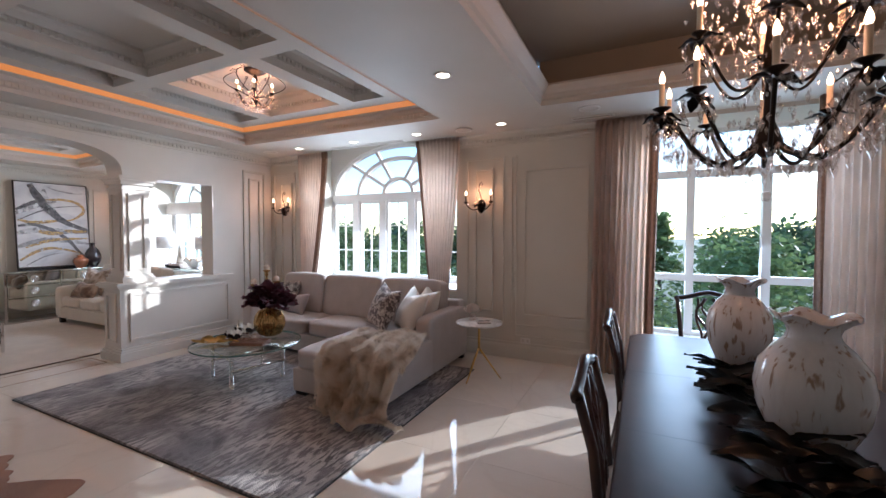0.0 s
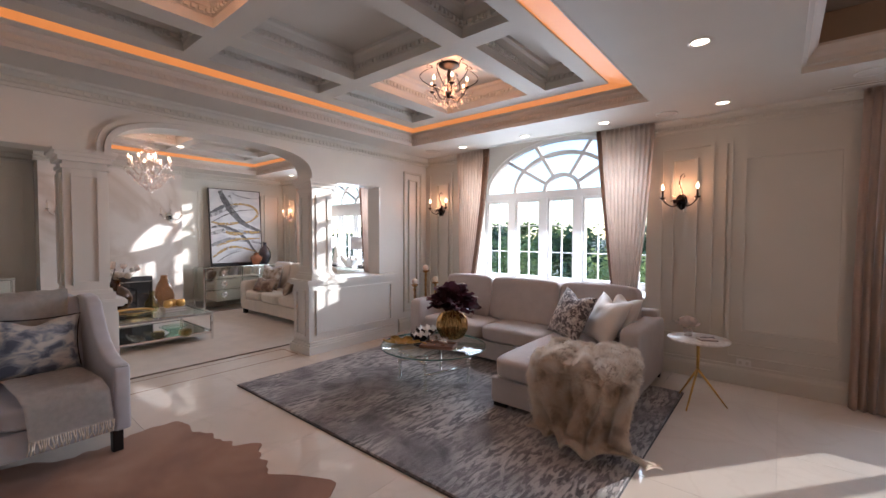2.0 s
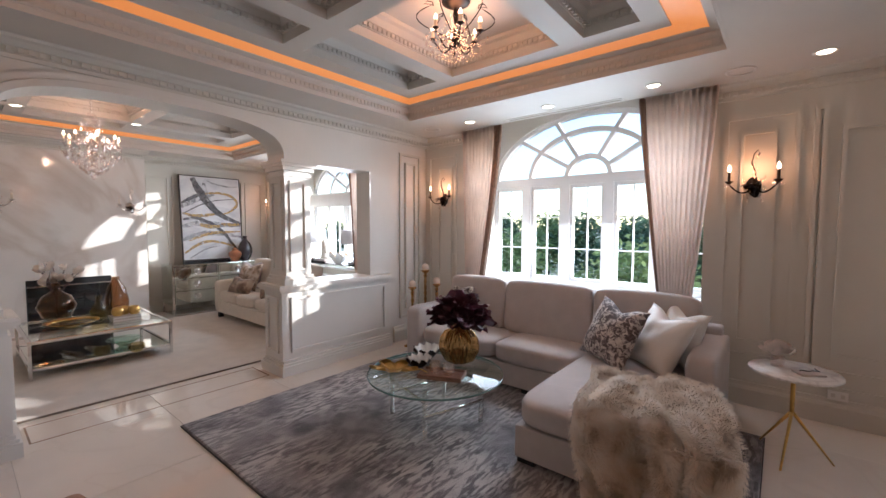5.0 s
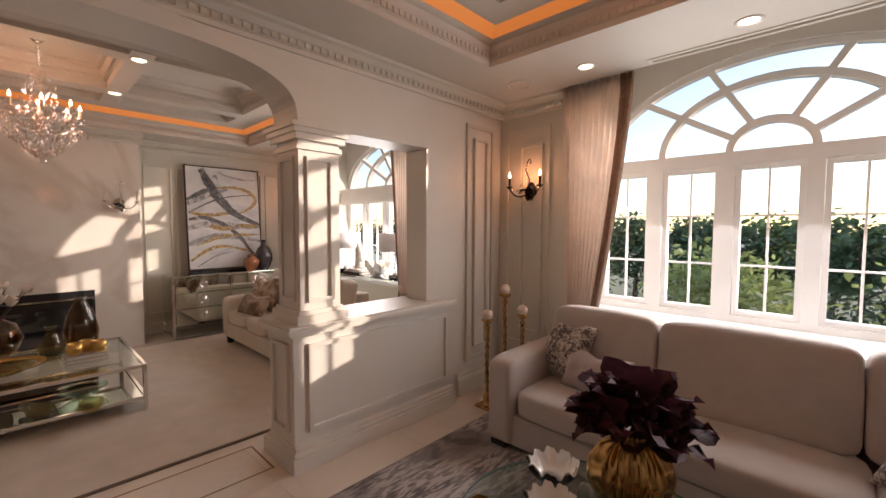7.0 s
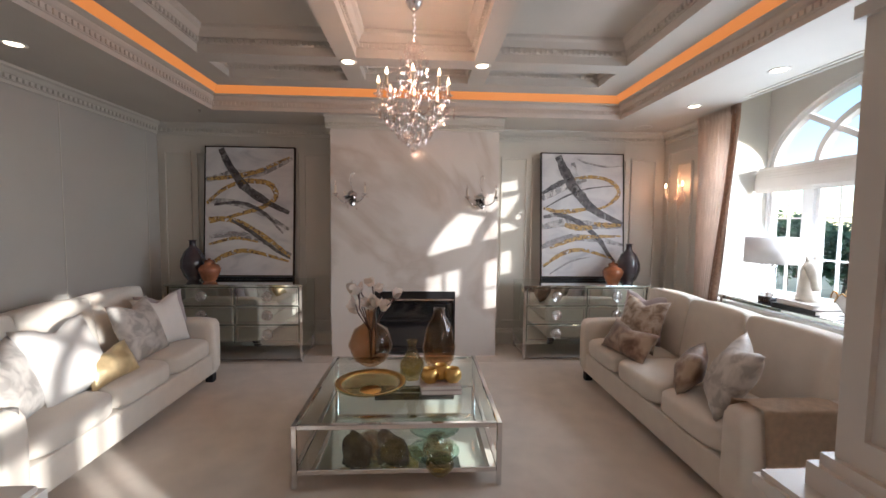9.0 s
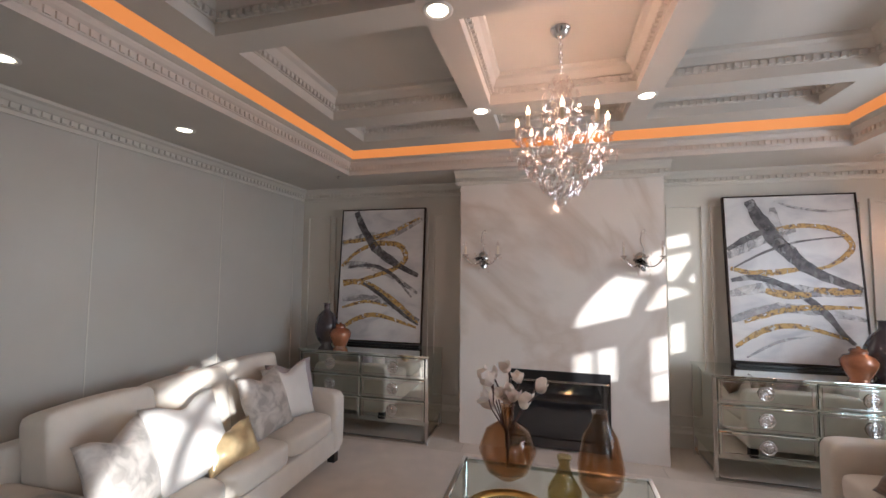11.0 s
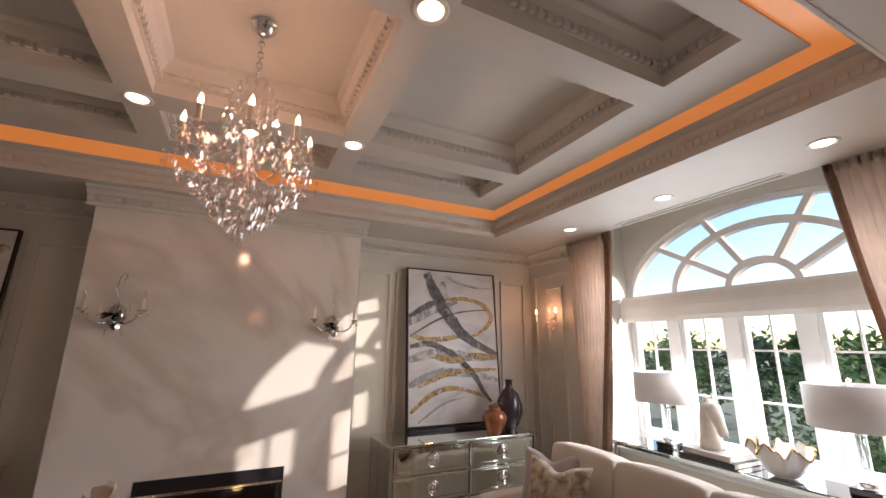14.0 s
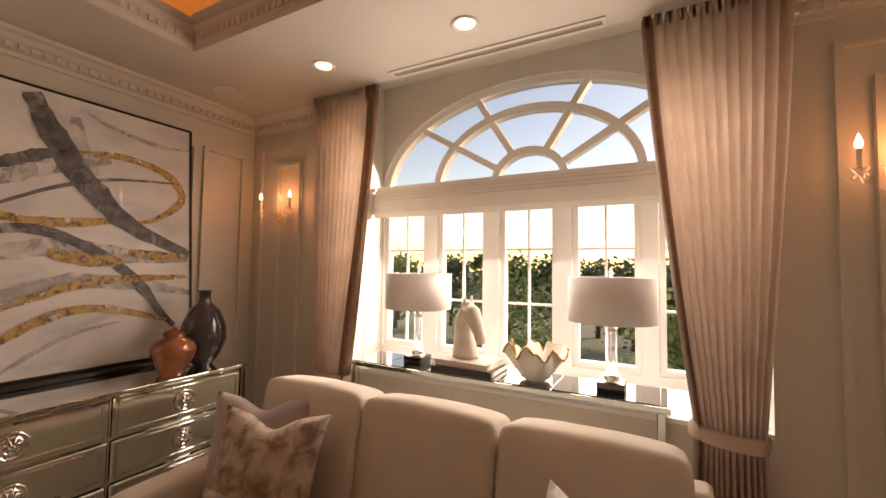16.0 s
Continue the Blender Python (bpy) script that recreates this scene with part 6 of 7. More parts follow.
pillow("pillow", -6.72, 0.15, 0.69, 0.52, 0.52, 0.17, -24, 0, 180, M_WHITEPILLOW, "white satin pillow on the wall sofa", PH)
pillow("pillow", -6.95, 0.24, 0.57, 0.44, 0.26, 0.13, -28, 0, 178, M_GOLDPILLOW, "small gold satin lumbar pillow on the wall sofa", PH)
pillow("pillow", -6.30, 0.18, 0.68, 0.48, 0.48, 0.16, -20, 0, 200, M_GREYPILLOW, "silver damask pillow near the arm of the wall sofa", PH)
cloth_strip("throw_blanket", "tan wool throw with fringe over the sofa arm", [(-0.10, 0.50), (-0.085, 0.64), (0.0, 0.66), (0.095, 0.645), (0.11, 0.36)], 0.46, M_THROWTAN, pose(-6.05, 4.28, 0), "throw blanket", M_THROWTAN)
cloth_strip("throw_blanket", "grey striped throw over the arm of the wall sofa", [(-0.10, 0.50), (-0.085, 0.64), (0.0, 0.66), (0.095, 0.645), (0.11, 0.30)], 0.46, M_THROWGREY, pose(-6.05, 0.16, 0), "throw blanket", M_FRINGE)

# chrome and glass coffee table
tb = thing("coffee_table", "square chrome and glass coffee table with mirrored shelf", "coffee table", (-7.0, 2.255, 0.012))
H0 = 0.385
for x in (-0.615, 0.585):
    for y in (-0.615, 0.585):
        part("leg", rbox(x, x + 0.03, y, y + 0.03, 0, H0, 0.003, 1), M_CHROME, tb)
for z in (0.085, H0 - 0.03):
    for c in (-0.615, 0.585):
        part("rail", rbox(-0.584, 0.584, c, c + 0.03, z, z + 0.03, 0.003, 1), M_CHROME, tb)
        part("rail", rbox(c, c + 0.03, -0.584, 0.584, z, z + 0.03, 0.003, 1), M_CHROME, tb)
part("glass_top", boxes((-0.583, 0.583, -0.583, 0.583, H0 - 0.012, H0 - 0.002)), M_TABLEGLASS, tb, "clear glass top")
part("mirror_shelf", boxes((-0.583, 0.583, -0.583, 0.583, 0.09, 0.108)), M_MIRROR, tb, "greenish mirrored lower shelf")
TZ = 0.012 + H0

vs1 = thing("flower_vase", "round smoky amber glass vase with magnolia branches", "flowers", (-7.36, 1.98, TZ))
vs1.scale = (1.35, 1.35, 1.35)
part("vase", move(lathe([(0, -0.135), (0.04, -0.13), (0.10, -0.09), (0.135, 0), (0.10, 0.09), (0.04, 0.128), (0.03, 0.14), (0.03, 0.20), (0.036, 0.205), (0.026, 0.205), (0.025, 0.14), (0.095, 0.086), (0.128, 0), (0.095, -0.086), (0, -0.124)], 32), 0, 0, 0.137), M_AMBER, vs1, "", True)
bl = leaf_mesh("petal", 0.085, 0.07, M_PETAL, -0.7, 0.1, 5)
rnd = random.Random(6)
tips = []
for k in range(9):
    a, sp_ = 0.7 * k + rnd.random(), rnd.uniform(0.06, 0.19)
    hgt = rnd.uniform(0.36, 0.50)
    pts = [(0, 0, 0.05), (0.01 * math.cos(a), 0.01 * math.sin(a), 0.22), (sp_ * 0.6 * math.cos(a), sp_ * 0.6 * math.sin(a), 0.30 + 0.4 * (hgt - 0.30)), (sp_ * math.cos(a + 0.3), sp_ * math.sin(a + 0.3), hgt)]
    part("branch", tube(pts, 0.0035, 6), M_TWIG, vs1, "dark twig", True)
    tips += [pts[-1], pts[2]]
for tx, ty, tz in tips:
    n = rnd.choice((4, 5, 6))
    a0 = rnd.random() * 6
    lean = rnd.uniform(-80, 80)
    for k in range(n):
        ob = new("petal", bl)
        ob.parent = vs1
        ob.matrix_basis = pose(tx, ty, tz, lean, 0, a0 * 57) @ pose(0, 0, 0, 0, 0, 360 * k / n) @ pose(0, 0, 0, 38 + rnd.uniform(-14, 14), 0, 0) @ Matrix.Scale(rnd.uniform(0.5, 0.8), 4)
bt = thing("bottle_vase", "small olive glass bottle vase", "vase", (-7.09, 2.32, TZ), 0, "glass bottles")
bt.scale = (1.3, 1.3, 1.3)
part("body", lathe([(0, 0), (0.045, 0), (0.07, 0.04), (0.07, 0.09), (0.035, 0.15), (0.022, 0.19), (0.032, 0.225), (0.026, 0.225), (0.017, 0.19), (0.03, 0.15), (0.064, 0.09), (0.063, 0.04), (0, 0.008)], 28), M_OLIVE, bt, "", True)
bt = thing("bottle_vase", "tall smoky amber glass bottle vase", "vase", (-7.29, 2.53, TZ), 0, "glass bottles")
bt.scale = (1.4, 1.4, 1.4)
part("body", lathe([(0, 0), (0.05, 0), (0.088, 0.06), (0.095, 0.13), (0.07, 0.25), (0.035, 0.31), (0.03, 0.34), (0.036, 0.35), (0.028, 0.35), (0.024, 0.33), (0.064, 0.25), (0.088, 0.13), (0.08, 0.06), (0, 0.008)], 28), M_AMBER, bt, "", True)
wb = thing("bowl", "wide clear glass bowl with gold bands", "bowl", (-6.86, 2.04, TZ))
wb.scale = (1.22, 1.22, 1.22)
part("dish", lathe([(0, 0.0), (0.07, 0.0), (0.13, 0.03), (0.20, 0.05), (0.20, 0.056), (0.13, 0.036), (0.07, 0.008), (0, 0.008)], 36), M_OLIVE, wb, "", True)
part("gold_band", lathe([(0.165, 0.046), (0.196, 0.0585), (0.196, 0.060), (0.165, 0.048), (0.165, 0.046)], 36), M_GOLD, wb, "gold rim band", True)
part("gold_centre", lathe([(0, 0.0085), (0.06, 0.0085), (0.06, 0.010), (0, 0.010)], 28), M_GOLD, wb, "gold centre", True)
for k, z in enumerate((0, 0.032)):
    b = thing("book", "pale lilac-grey hardback book lying flat", "book", (-6.88, 2.53 - 0.01 * k, TZ + z), 3 * k, "table books")
    part("pages", boxes((-0.095, 0.095, -0.135, 0.135, 0.004, 0.027)), M_CERAMIC, b, "white page block")
    part("cover", boxes((-0.1, 0.1, -0.14, 0.14, 0, 0.004), (-0.1, 0.1, -0.14, 0.14, 0.027, 0.031), (-0.1, -0.0955, -0.14, 0.14, 0.004, 0.027)), M_PAPER, b)
for x, y in ((-6.86, 2.45), (-6.86, 2.61), (-6.93, 2.53)):
    b = thing("votive_holder", "small round gold mercury-glass votive holder", "candle holder", (x, y, TZ + 0.063), 0, "votives")
    b.scale = (1.25, 1.25, 1.25)
    part("cup", lathe([(0, 0), (0.03, 0), (0.05, 0.025), (0.05, 0.05), (0.036, 0.078), (0.032, 0.078), (0.044, 0.05), (0.03, 0.01), (0, 0.008)], 18), M_GOLD, b, "", True)
ZS = 0.012 + 0.108
gb = thing("bowl", "shallow pale green ribbed glass bowl on the shelf", "bowl", (-6.74, 2.48, ZS))
part("dish", lathe([(0, 0), (0.05, 0), (0.12, 0.05), (0.17, 0.08), (0.172, 0.086), (0.12, 0.058), (0.05, 0.008), (0, 0.008)], 36), M_GREENGLASS, gb, "", True)
for x, y, rz in ((-6.39, 2.04, 108), (-6.43, 2.29, 118)):
    d = thing("leaf_dish", "large dark silver leaf-shaped dish on the shelf", "dish", (x, y, ZS + 0.004), rz, "silver leaves")
    part("blade", bmesh.new(), M_PEWTER, d)
    d.children[0].data = leaf_mesh("blade", 0.36, 0.17, M_PEWTER, -0.35, 0.15, 10)
for x, y in ((-6.35, 2.50), (-6.48, 2.22)):
    d = thing("votive_holder", "small round olive glass votive holder on the shelf", "candle holder", (x, y, ZS), 0, "shelf votives")
    d.scale = (1.5, 1.5, 1.5)
    part("cup", lathe([(0, 0), (0.03, 0), (0.055, 0.03), (0.05, 0.06), (0.045, 0.06), (0.048, 0.03), (0.02, 0.008), (0, 0.008)], 18), M_OLIVE, d, "", True)

# mirrored dressers


def dresser(y, label):
    ob = thing("dresser", label, "dresser", (-8.88, y, -0.012), 0, "mirrored dressers")
    D, W = 0.27, 0.735
    part("carcass", boxes((-D, D - 0.02, -W, W, 0.20, 0.865)), M_MIRROR, ob)
    part("top", rbox(-D - 0.01, D + 0.01, -W - 0.01, W + 0.01, 0.866, 0.885, 0.004), M_MIRROR, ob, "bevelled mirrored top")
    for x in (-D, D - 0.03):
        for yy in (-W, W - 0.03):
            part("post", rbox(x - 0.002, x + 0.032, yy - 0.002, yy + 0.032, 0.02, 0.866, 0.005, 1), M_CHROME, ob)
    for yy in (-W + 0.03, W - 0.05):
        part("foot_rail", boxes((-D + 0.03, D - 0.03, yy, yy + 0.02, 0.02, 0.045)), M_CHROME, ob)
    part("foot_rail", boxes((D - 0.025, D - 0.003, -W + 0.03, W - 0.03, 0.02, 0.045)), M_CHROME, ob)
    for k in range(3):
        z0, z1 = 0.225 + k * 0.213, 0.225 + k * 0.213 + 0.203
        for j in range(2):
            y0, y1 = (-W + 0.04, -0.008) if j == 0 else (0.008, W - 0.04)
            dr = part("drawer", rbox(D - 0.019, D - 0.002, y0, y1, z0, z1, 0.006, 1), M_MIRROR, ob)
            t = 0.012
            part("bead", boxes((D - 0.002, D + 0.005, y0 + 0.02, y1 - 0.02, z0 + 0.02, z0 + 0.02 + t), (D - 0.002, D + 0.005, y0 + 0.02, y1 - 0.02, z1 - 0.02 - t, z1 - 0.02), (D - 0.002, D + 0.005, y0 + 0.02, y0 + 0.02 + t, z0 + 0.02 + t, z1 - 0.02 - t), (D - 0.002, D + 0.005, y1 - 0.02 - t, y1 - 0.02, z0 + 0.02 + t, z1 - 0.02 - t)), M_CHROME, dr, "raised silver bead")
            kb = lathe([(0, 0.010), (0.016, 0.010), (0.018, 0.004), (0.026, 0.004), (0.029, 0.009), (0.036, 0.009), (0.039, 0.004), (0.047, 0.004), (0.050, 0.011), (0.058, 0.011), (0.061, 0.0), (0, 0.0)], 28)
            for bar in range(4):
                a = math.pi * bar / 4 + 0.39
                tube([(-0.048 * math.cos(a), -0.048 * math.sin(a), 0.008), (0.048 * math.cos(a), 0.048 * math.sin(a), 0.008)], 0.0035, 6, kb)
            part("handle", move(kb, D - 0.001, (y0 + y1) / 2, (z0 + z1) / 2, 0, 90), M_CHROME, dr, "round fretted silver pull", True)
    return ob


dresser(4.29, "mirrored six-drawer dresser with round silver pulls below the painting")
dresser(0.335, "mirrored six-drawer dresser with round silver pulls by the wall sofa")

# abstract paintings
M_CANVAS = patterned("pale_painted_canvas", [(0.50, 0.50, 0.53), (0.66, 0.65, 0.66), (0.74, 0.73, 0.73), (0.70, 0.69, 0.69)], 2.2, [0.3, 0.45, 0.6, 0.75], 0.3, 0.12, 60, (1, 1, 2.5), 5, 0.8, 0.0)
M_STROKEGREY = patterned("charcoal_brush_paint", [(0.05, 0.045, 0.05), (0.115, 0.105, 0.11), (0.22, 0.21, 0.215)], 5.0, [0.35, 0.5, 0.72], 0.4, 0.3, 90, (1, 3, 3), 5, 0.5, 0.0)
M_STROKEPALE = patterned("pale_grey_brush_paint", [(0.36, 0.35, 0.37), (0.48, 0.47, 0.48), (0.60, 0.59, 0.60)], 7.0, [0.35, 0.5, 0.7], 0.4, 0.2, 90, (1, 3, 3), 5, 0.5, 0.0)
M_STROKEGOLD = patterned("gold_leaf_paint", [(0.14, 0.09, 0.06), (0.50, 0.31, 0.09), (0.60, 0.41, 0.16)], 30.0, [0.38, 0.47, 0.7], 0.3, 0.4, 110, (1, 1, 1), 5, 0.5, 0.0)


def dry_brush(m, most, lo, hi, scale):
    """Paint that breaks open and thins out, so that the canvas shows through."""
    nt = m.node_tree
    tc, n, mr = nt.nodes.new("ShaderNodeTexCoord"), nt.nodes.new("ShaderNodeTexNoise"), nt.nodes.new("ShaderNodeMapRange")
    n.inputs["Scale"].default_value, n.inputs["Detail"].default_value, n.inputs["Distortion"].default_value = scale, 8, 0.8
    mr.inputs["From Min"].default_value, mr.inputs["From Max"].default_value, mr.inputs["To Max"].default_value = lo, hi, most
    nt.links.new(tc.outputs["Object"], n.inputs["Vector"])
    nt.links.new(n.outputs["Fac"], mr.inputs["Value"])
    nt.links.new(mr.outputs[0], nt.nodes["Principled BSDF"].inputs["Alpha"])


dry_brush(M_STROKEGREY, 0.93, 0.24, 0.50, 7)
dry_brush(M_STROKEGOLD, 1.0, 0.36, 0.46, 24)
dry_brush(M_STROKEPALE, 0.6, 0.34, 0.62, 9)


def painting(y, z, w, h, lean, label, strokes):
    ob = thing("painting", label, "painting", (0, 0, 0), 0, "abstract paintings")
    ob.matrix_world = pose(-9.09, y, z, 0, -lean, 0)
    part("canvas", boxes((-0.025, 0.0, -w / 2, w / 2, 0, h)), M_CANVAS, ob)
    f = 0.012
    for b in ((-w / 2 - f, -w / 2, -f, h + f), (w / 2, w / 2 + f, -f, h + f), (-w / 2, w / 2, -f, 0), (-w / 2, w / 2, h, h + f)):
        part("frame_bar", boxes((-0.035, 0.010, b[0], b[1], b[2], b[3])), M_BRONZE, ob, "thin dark frame")

    def stroke(name, pts, width, material, k):
        P = []
        n = 26
        for i in range(n + 1):
            u = i / n * (len(pts) - 1)
            a = min(int(u), len(pts) - 2)
            t = u - a
            p = [pts[max(0, min(len(pts) - 1, a + q))] for q in (-1, 0, 1, 2)]
            P.append(tuple(0.5 * (2 * p[1][c] + (p[2][c] - p[0][c]) * t + (2 * p[0][c] - 5 * p[1][c] + 4 * p[2][c] - p[3][c]) * t * t + (3 * p[1][c] - p[0][c] - 3 * p[2][c] + p[3][c]) * t ** 3) for c in (0, 1)))
        bm = bmesh.new()
        L, R = [], []
        for i, q in enumerate(P):
            d = Vector(P[min(i + 1, n)]) - Vector(P[max(i - 1, 0)])
            d = Vector((d.x * w, d.y * h)).normalized()
            ww = width * (0.35 + 0.65 * math.sin(math.pi * min(1, 0.12 + 0.85 * i / n))) * (1 + 0.25 * noise.noise(Vector((i * 0.5, k * 3.1, 0)))) / 2
            e = 0.25 * ww * noise.noise(Vector((i * 1.7, k, 5)))
            c = Vector(((q[0] - 0.5) * w, q[1] * h))
            nn = Vector((-d.y, d.x))
            a, b = c + nn * (ww + e), c - nn * (ww - e)
            cl = lambda v: (min(w / 2 - 0.002, max(-w / 2 + 0.002, v.x)), min(h - 0.002, max(0.002, v.y)))
            a, b = cl(a), cl(b)
            x = 0.0012 + 0.0006 * k
            L.append(bm.verts.new((x, a[0], a[1])))
            R.append(bm.verts.new((x, b[0], b[1])))
        for i in range(n):
            bm.faces.new((L[i], R[i], R[i + 1], L[i + 1]))
        part(name, fix(bm), material, ob)

    for k, (pts, wd, mt) in enumerate(strokes):
        stroke("brush_stroke", pts, wd * 1.25, mt, k)
    return ob


S_, G_, P_ = M_STROKEGREY, M_STROKEGOLD, M_STROKEPALE
LOOP_STROKES = (
    (((0.0, 0.63), (0.20, 0.70), (0.38, 0.76), (0.55, 0.79)), 0.07, P_),
    (((0.40, 0.97), (0.55, 0.93), (0.8, 0.90), (1.0, 0.91)), 0.02, P_),
    (((0.0, 0.40), (0.3, 0.44), (0.6, 0.42), (1.0, 0.41)), 0.085, P_),
    (((0.0, 0.24), (0.30, 0.31), (0.6, 0.31), (1.0, 0.26)), 0.07, P_),
    (((0.0, 0.67), (0.22, 0.76), (0.36, 0.79)), 0.05, S_),
    (((0.36, 0.79), (0.60, 0.815), (0.85, 0.78), (0.95, 0.68), (0.80, 0.58), (0.66, 0.55)), 0.042, G_),
    (((0.02, 0.555), (0.20, 0.525), (0.40, 0.535), (0.62, 0.56)), 0.048, G_),
    (((0.05, 0.56), (0.30, 0.655), (0.55, 0.715), (0.90, 0.745)), 0.018, S_),
    (((0.20, 0.98), (0.28, 0.86), (0.42, 0.70), (0.65, 0.54), (0.99, 0.43)), 0.10, S_),
    (((0.38, 0.93), (0.40, 0.84), (0.48, 0.72)), 0.06, P_),
    (((0.02, 0.48), (0.22, 0.50), (0.45, 0.44), (0.68, 0.32), (0.82, 0.18), (0.90, 0.12)), 0.05, S_),
    (((0.28, 0.42), (0.45, 0.395), (0.62, 0.40)), 0.06, G_),
    (((0.64, 0.43), (0.80, 0.42), (0.98, 0.42)), 0.05, G_),
    (((0.10, 0.23), (0.40, 0.305), (0.66, 0.325), (0.98, 0.33)), 0.04, G_),
    (((0.02, 0.08), (0.25, 0.185), (0.50, 0.215), (0.85, 0.15)), 0.04, G_),
    (((0.10, 0.02), (0.35, 0.12), (0.60, 0.16)), 0.02, P_))
SWEEP_STROKES = (
    (((0.0, 0.74), (0.30, 0.79), (0.6, 0.80), (0.98, 0.92)), 0.075, P_),
    (((0.02, 0.58), (0.30, 0.57), (0.6, 0.50), (0.95, 0.36)), 0.06, P_),
    (((0.05, 0.30), (0.35, 0.32), (0.65, 0.27), (0.98, 0.16)), 0.06, P_),
    (((0.02, 0.75), (0.30, 0.77), (0.60, 0.82), (0.95, 0.93)), 0.045, G_),
    (((0.02, 0.56), (0.20, 0.67), (0.45, 0.735), (0.72, 0.72), (0.80, 0.62), (0.66, 0.54), (0.35, 0.47), (0.05, 0.41)), 0.05, G_),
    (((0.17, 0.99), (0.28, 0.84), (0.45, 0.69), (0.68, 0.58), (0.95, 0.49)), 0.085, S_),
    (((0.10, 0.55), (0.40, 0.565), (0.66, 0.49), (0.88, 0.33)), 0.035, S_),
    (((0.04, 0.44), (0.30, 0.43), (0.55, 0.35), (0.78, 0.25), (0.96, 0.14)), 0.06, G_),
    (((0.30, 0.43), (0.52, 0.34), (0.80, 0.20), (0.97, 0.13)), 0.035, S_),
    (((0.03, 0.07), (0.25, 0.16), (0.50, 0.19), (0.95, 0.11)), 0.045, G_),
    (((0.05, 0.24), (0.35, 0.29), (0.60, 0.26)), 0.03, G_))
painting(4.415, 0.915, 1.045, 1.545, 4.2, "large abstract painting of grey and gold strokes leaning on the wall", LOOP_STROKES)
painting(0.305, 0.915, 1.045, 1.545, 4.2, "large abstract painting of grey and gold strokes above the wall-side dresser", SWEEP_STROKES)
for y in (4.415, 0.305):
    b = thing("plinth", "low dark plinth board carrying the painting", "plinth", (-9.08, y, 0.874))
    part("board", rbox(-0.05, 0.06, -0.53, 0.53, 0, 0.026, 0.003, 1), M_BLACK, b)


def bottle(x, y, z, label):
    ob = thing("vase", label, "vase", (x, y, z), 0, "smoked vases")
    bm = lathe([(0, 0), (0.055, 0), (0.10, 0.06), (0.135, 0.16), (0.13, 0.24), (0.09, 0.34), (0.04, 0.39), (0.034, 0.41), (0.036, 0.46), (0.05, 0.468), (0.04, 0.47), (0.03, 0.46), (0.028, 0.40)], 32)
    for v in bm.verts:
        if 0.04 < v.co.z < 0.36:
            a = math.atan2(v.co.y, v.co.x)
            g = 1 + 0.025 * math.sin(a * 8) * math.sin(v.co.z * 40)
            v.co.x *= g
            v.co.y *= g
    part("body", bm, M_SMOKE, ob, "", True)


def jar(x, y, z):
    ob = thing("jar", "squat copper-glazed jar standing on the dresser", "jar", (x, y, z), 0, "copper jars")
    part("body", lathe([(0, 0), (0.06, 0), (0.075, 0.02), (0.115, 0.11), (0.12, 0.15), (0.095, 0.19), (0.06, 0.205), (0.052, 0.215), (0.062, 0.228), (0, 0.23)], 30), M_COPPERJAR, ob, "", True)
    part("lid", lathe([(0, 0.231), (0.06, 0.231), (0.05, 0.245), (0.015, 0.25), (0.014, 0.262), (0, 0.268)], 20), M_COPPERJAR, ob, "", True)


bottle(-8.83, 4.87, 0.873, "tall smoked purple glass bottle vase on the dresser")
jar(-8.75, 4.645, 0.873)
bottle(-8.93, -0.26, 0.873, "tall smoked purple glass bottle vase on the dresser")
jar(-8.86, -0.04, 0.873)

# console behind the sofa, with its lamps
CZ = 0.865
co = thing("console_table", "long mirrored console table with black glass top", "console table", (-7.16, 5.66, 0))
part("tabletop", rbox(-0.98, 0.98, -0.18, 0.18, CZ - 0.035, CZ - 0.006, 0.004), M_MIRROR, co)
for k in range(7):
    part("inlay", boxes((-0.97 + k * 0.2775, -0.97 + k * 0.2775 + 0.27, -0.17, 0.17, CZ - 0.006, CZ)), M_BLACKGLASS, co, "black glass panel")
for x in (-0.96, 0.92):
    for y in (-0.17, 0.13):
        part("leg", rbox(x, x + 0.04, y, y + 0.04, 0, CZ - 0.036, 0.004, 1), M_MIRROR, co)


def lamp(x, y):
    ob = thing("table_lamp", "clear crystal column table lamp with white drum shade", "table lamp", (x, y, CZ + 0.001), 0, "console lamps")
    part("base", rbox(-0.07, 0.07, -0.07, 0.07, 0, 0.05, 0.006), M_BLACKGLASS, ob, "black glass block base")
    part("collar", lathe([(0, 0.05), (0.05, 0.05), (0.04, 0.065), (0.05, 0.075), (0.03, 0.09), (0, 0.09)], 20), M_CHROME, ob, "", True)
    part("column", lathe([(0, 0.09), (0.028, 0.09), (0.028, 0.33), (0, 0.33)], 16), M_ACRYLIC, ob, "", True)
    part("neck", lathe([(0, 0.33), (0.034, 0.33), (0.034, 0.35), (0.012, 0.36), (0.008, 0.53), (0, 0.53)], 16), M_CHROME, ob, "", True)
    part("shade", lathe([(0.222, 0.365), (0.225, 0.365), (0.225, 0.605), (0.222, 0.605), (0.222, 0.365)], 44), M_SHADE, ob, "white linen drum shade", True)
    part("finial", lathe([(0, 0.53), (0.008, 0.53), (0.010, 0.62), (0.013, 0.63), (0, 0.645)], 12), M_CHROME, ob, "", True)


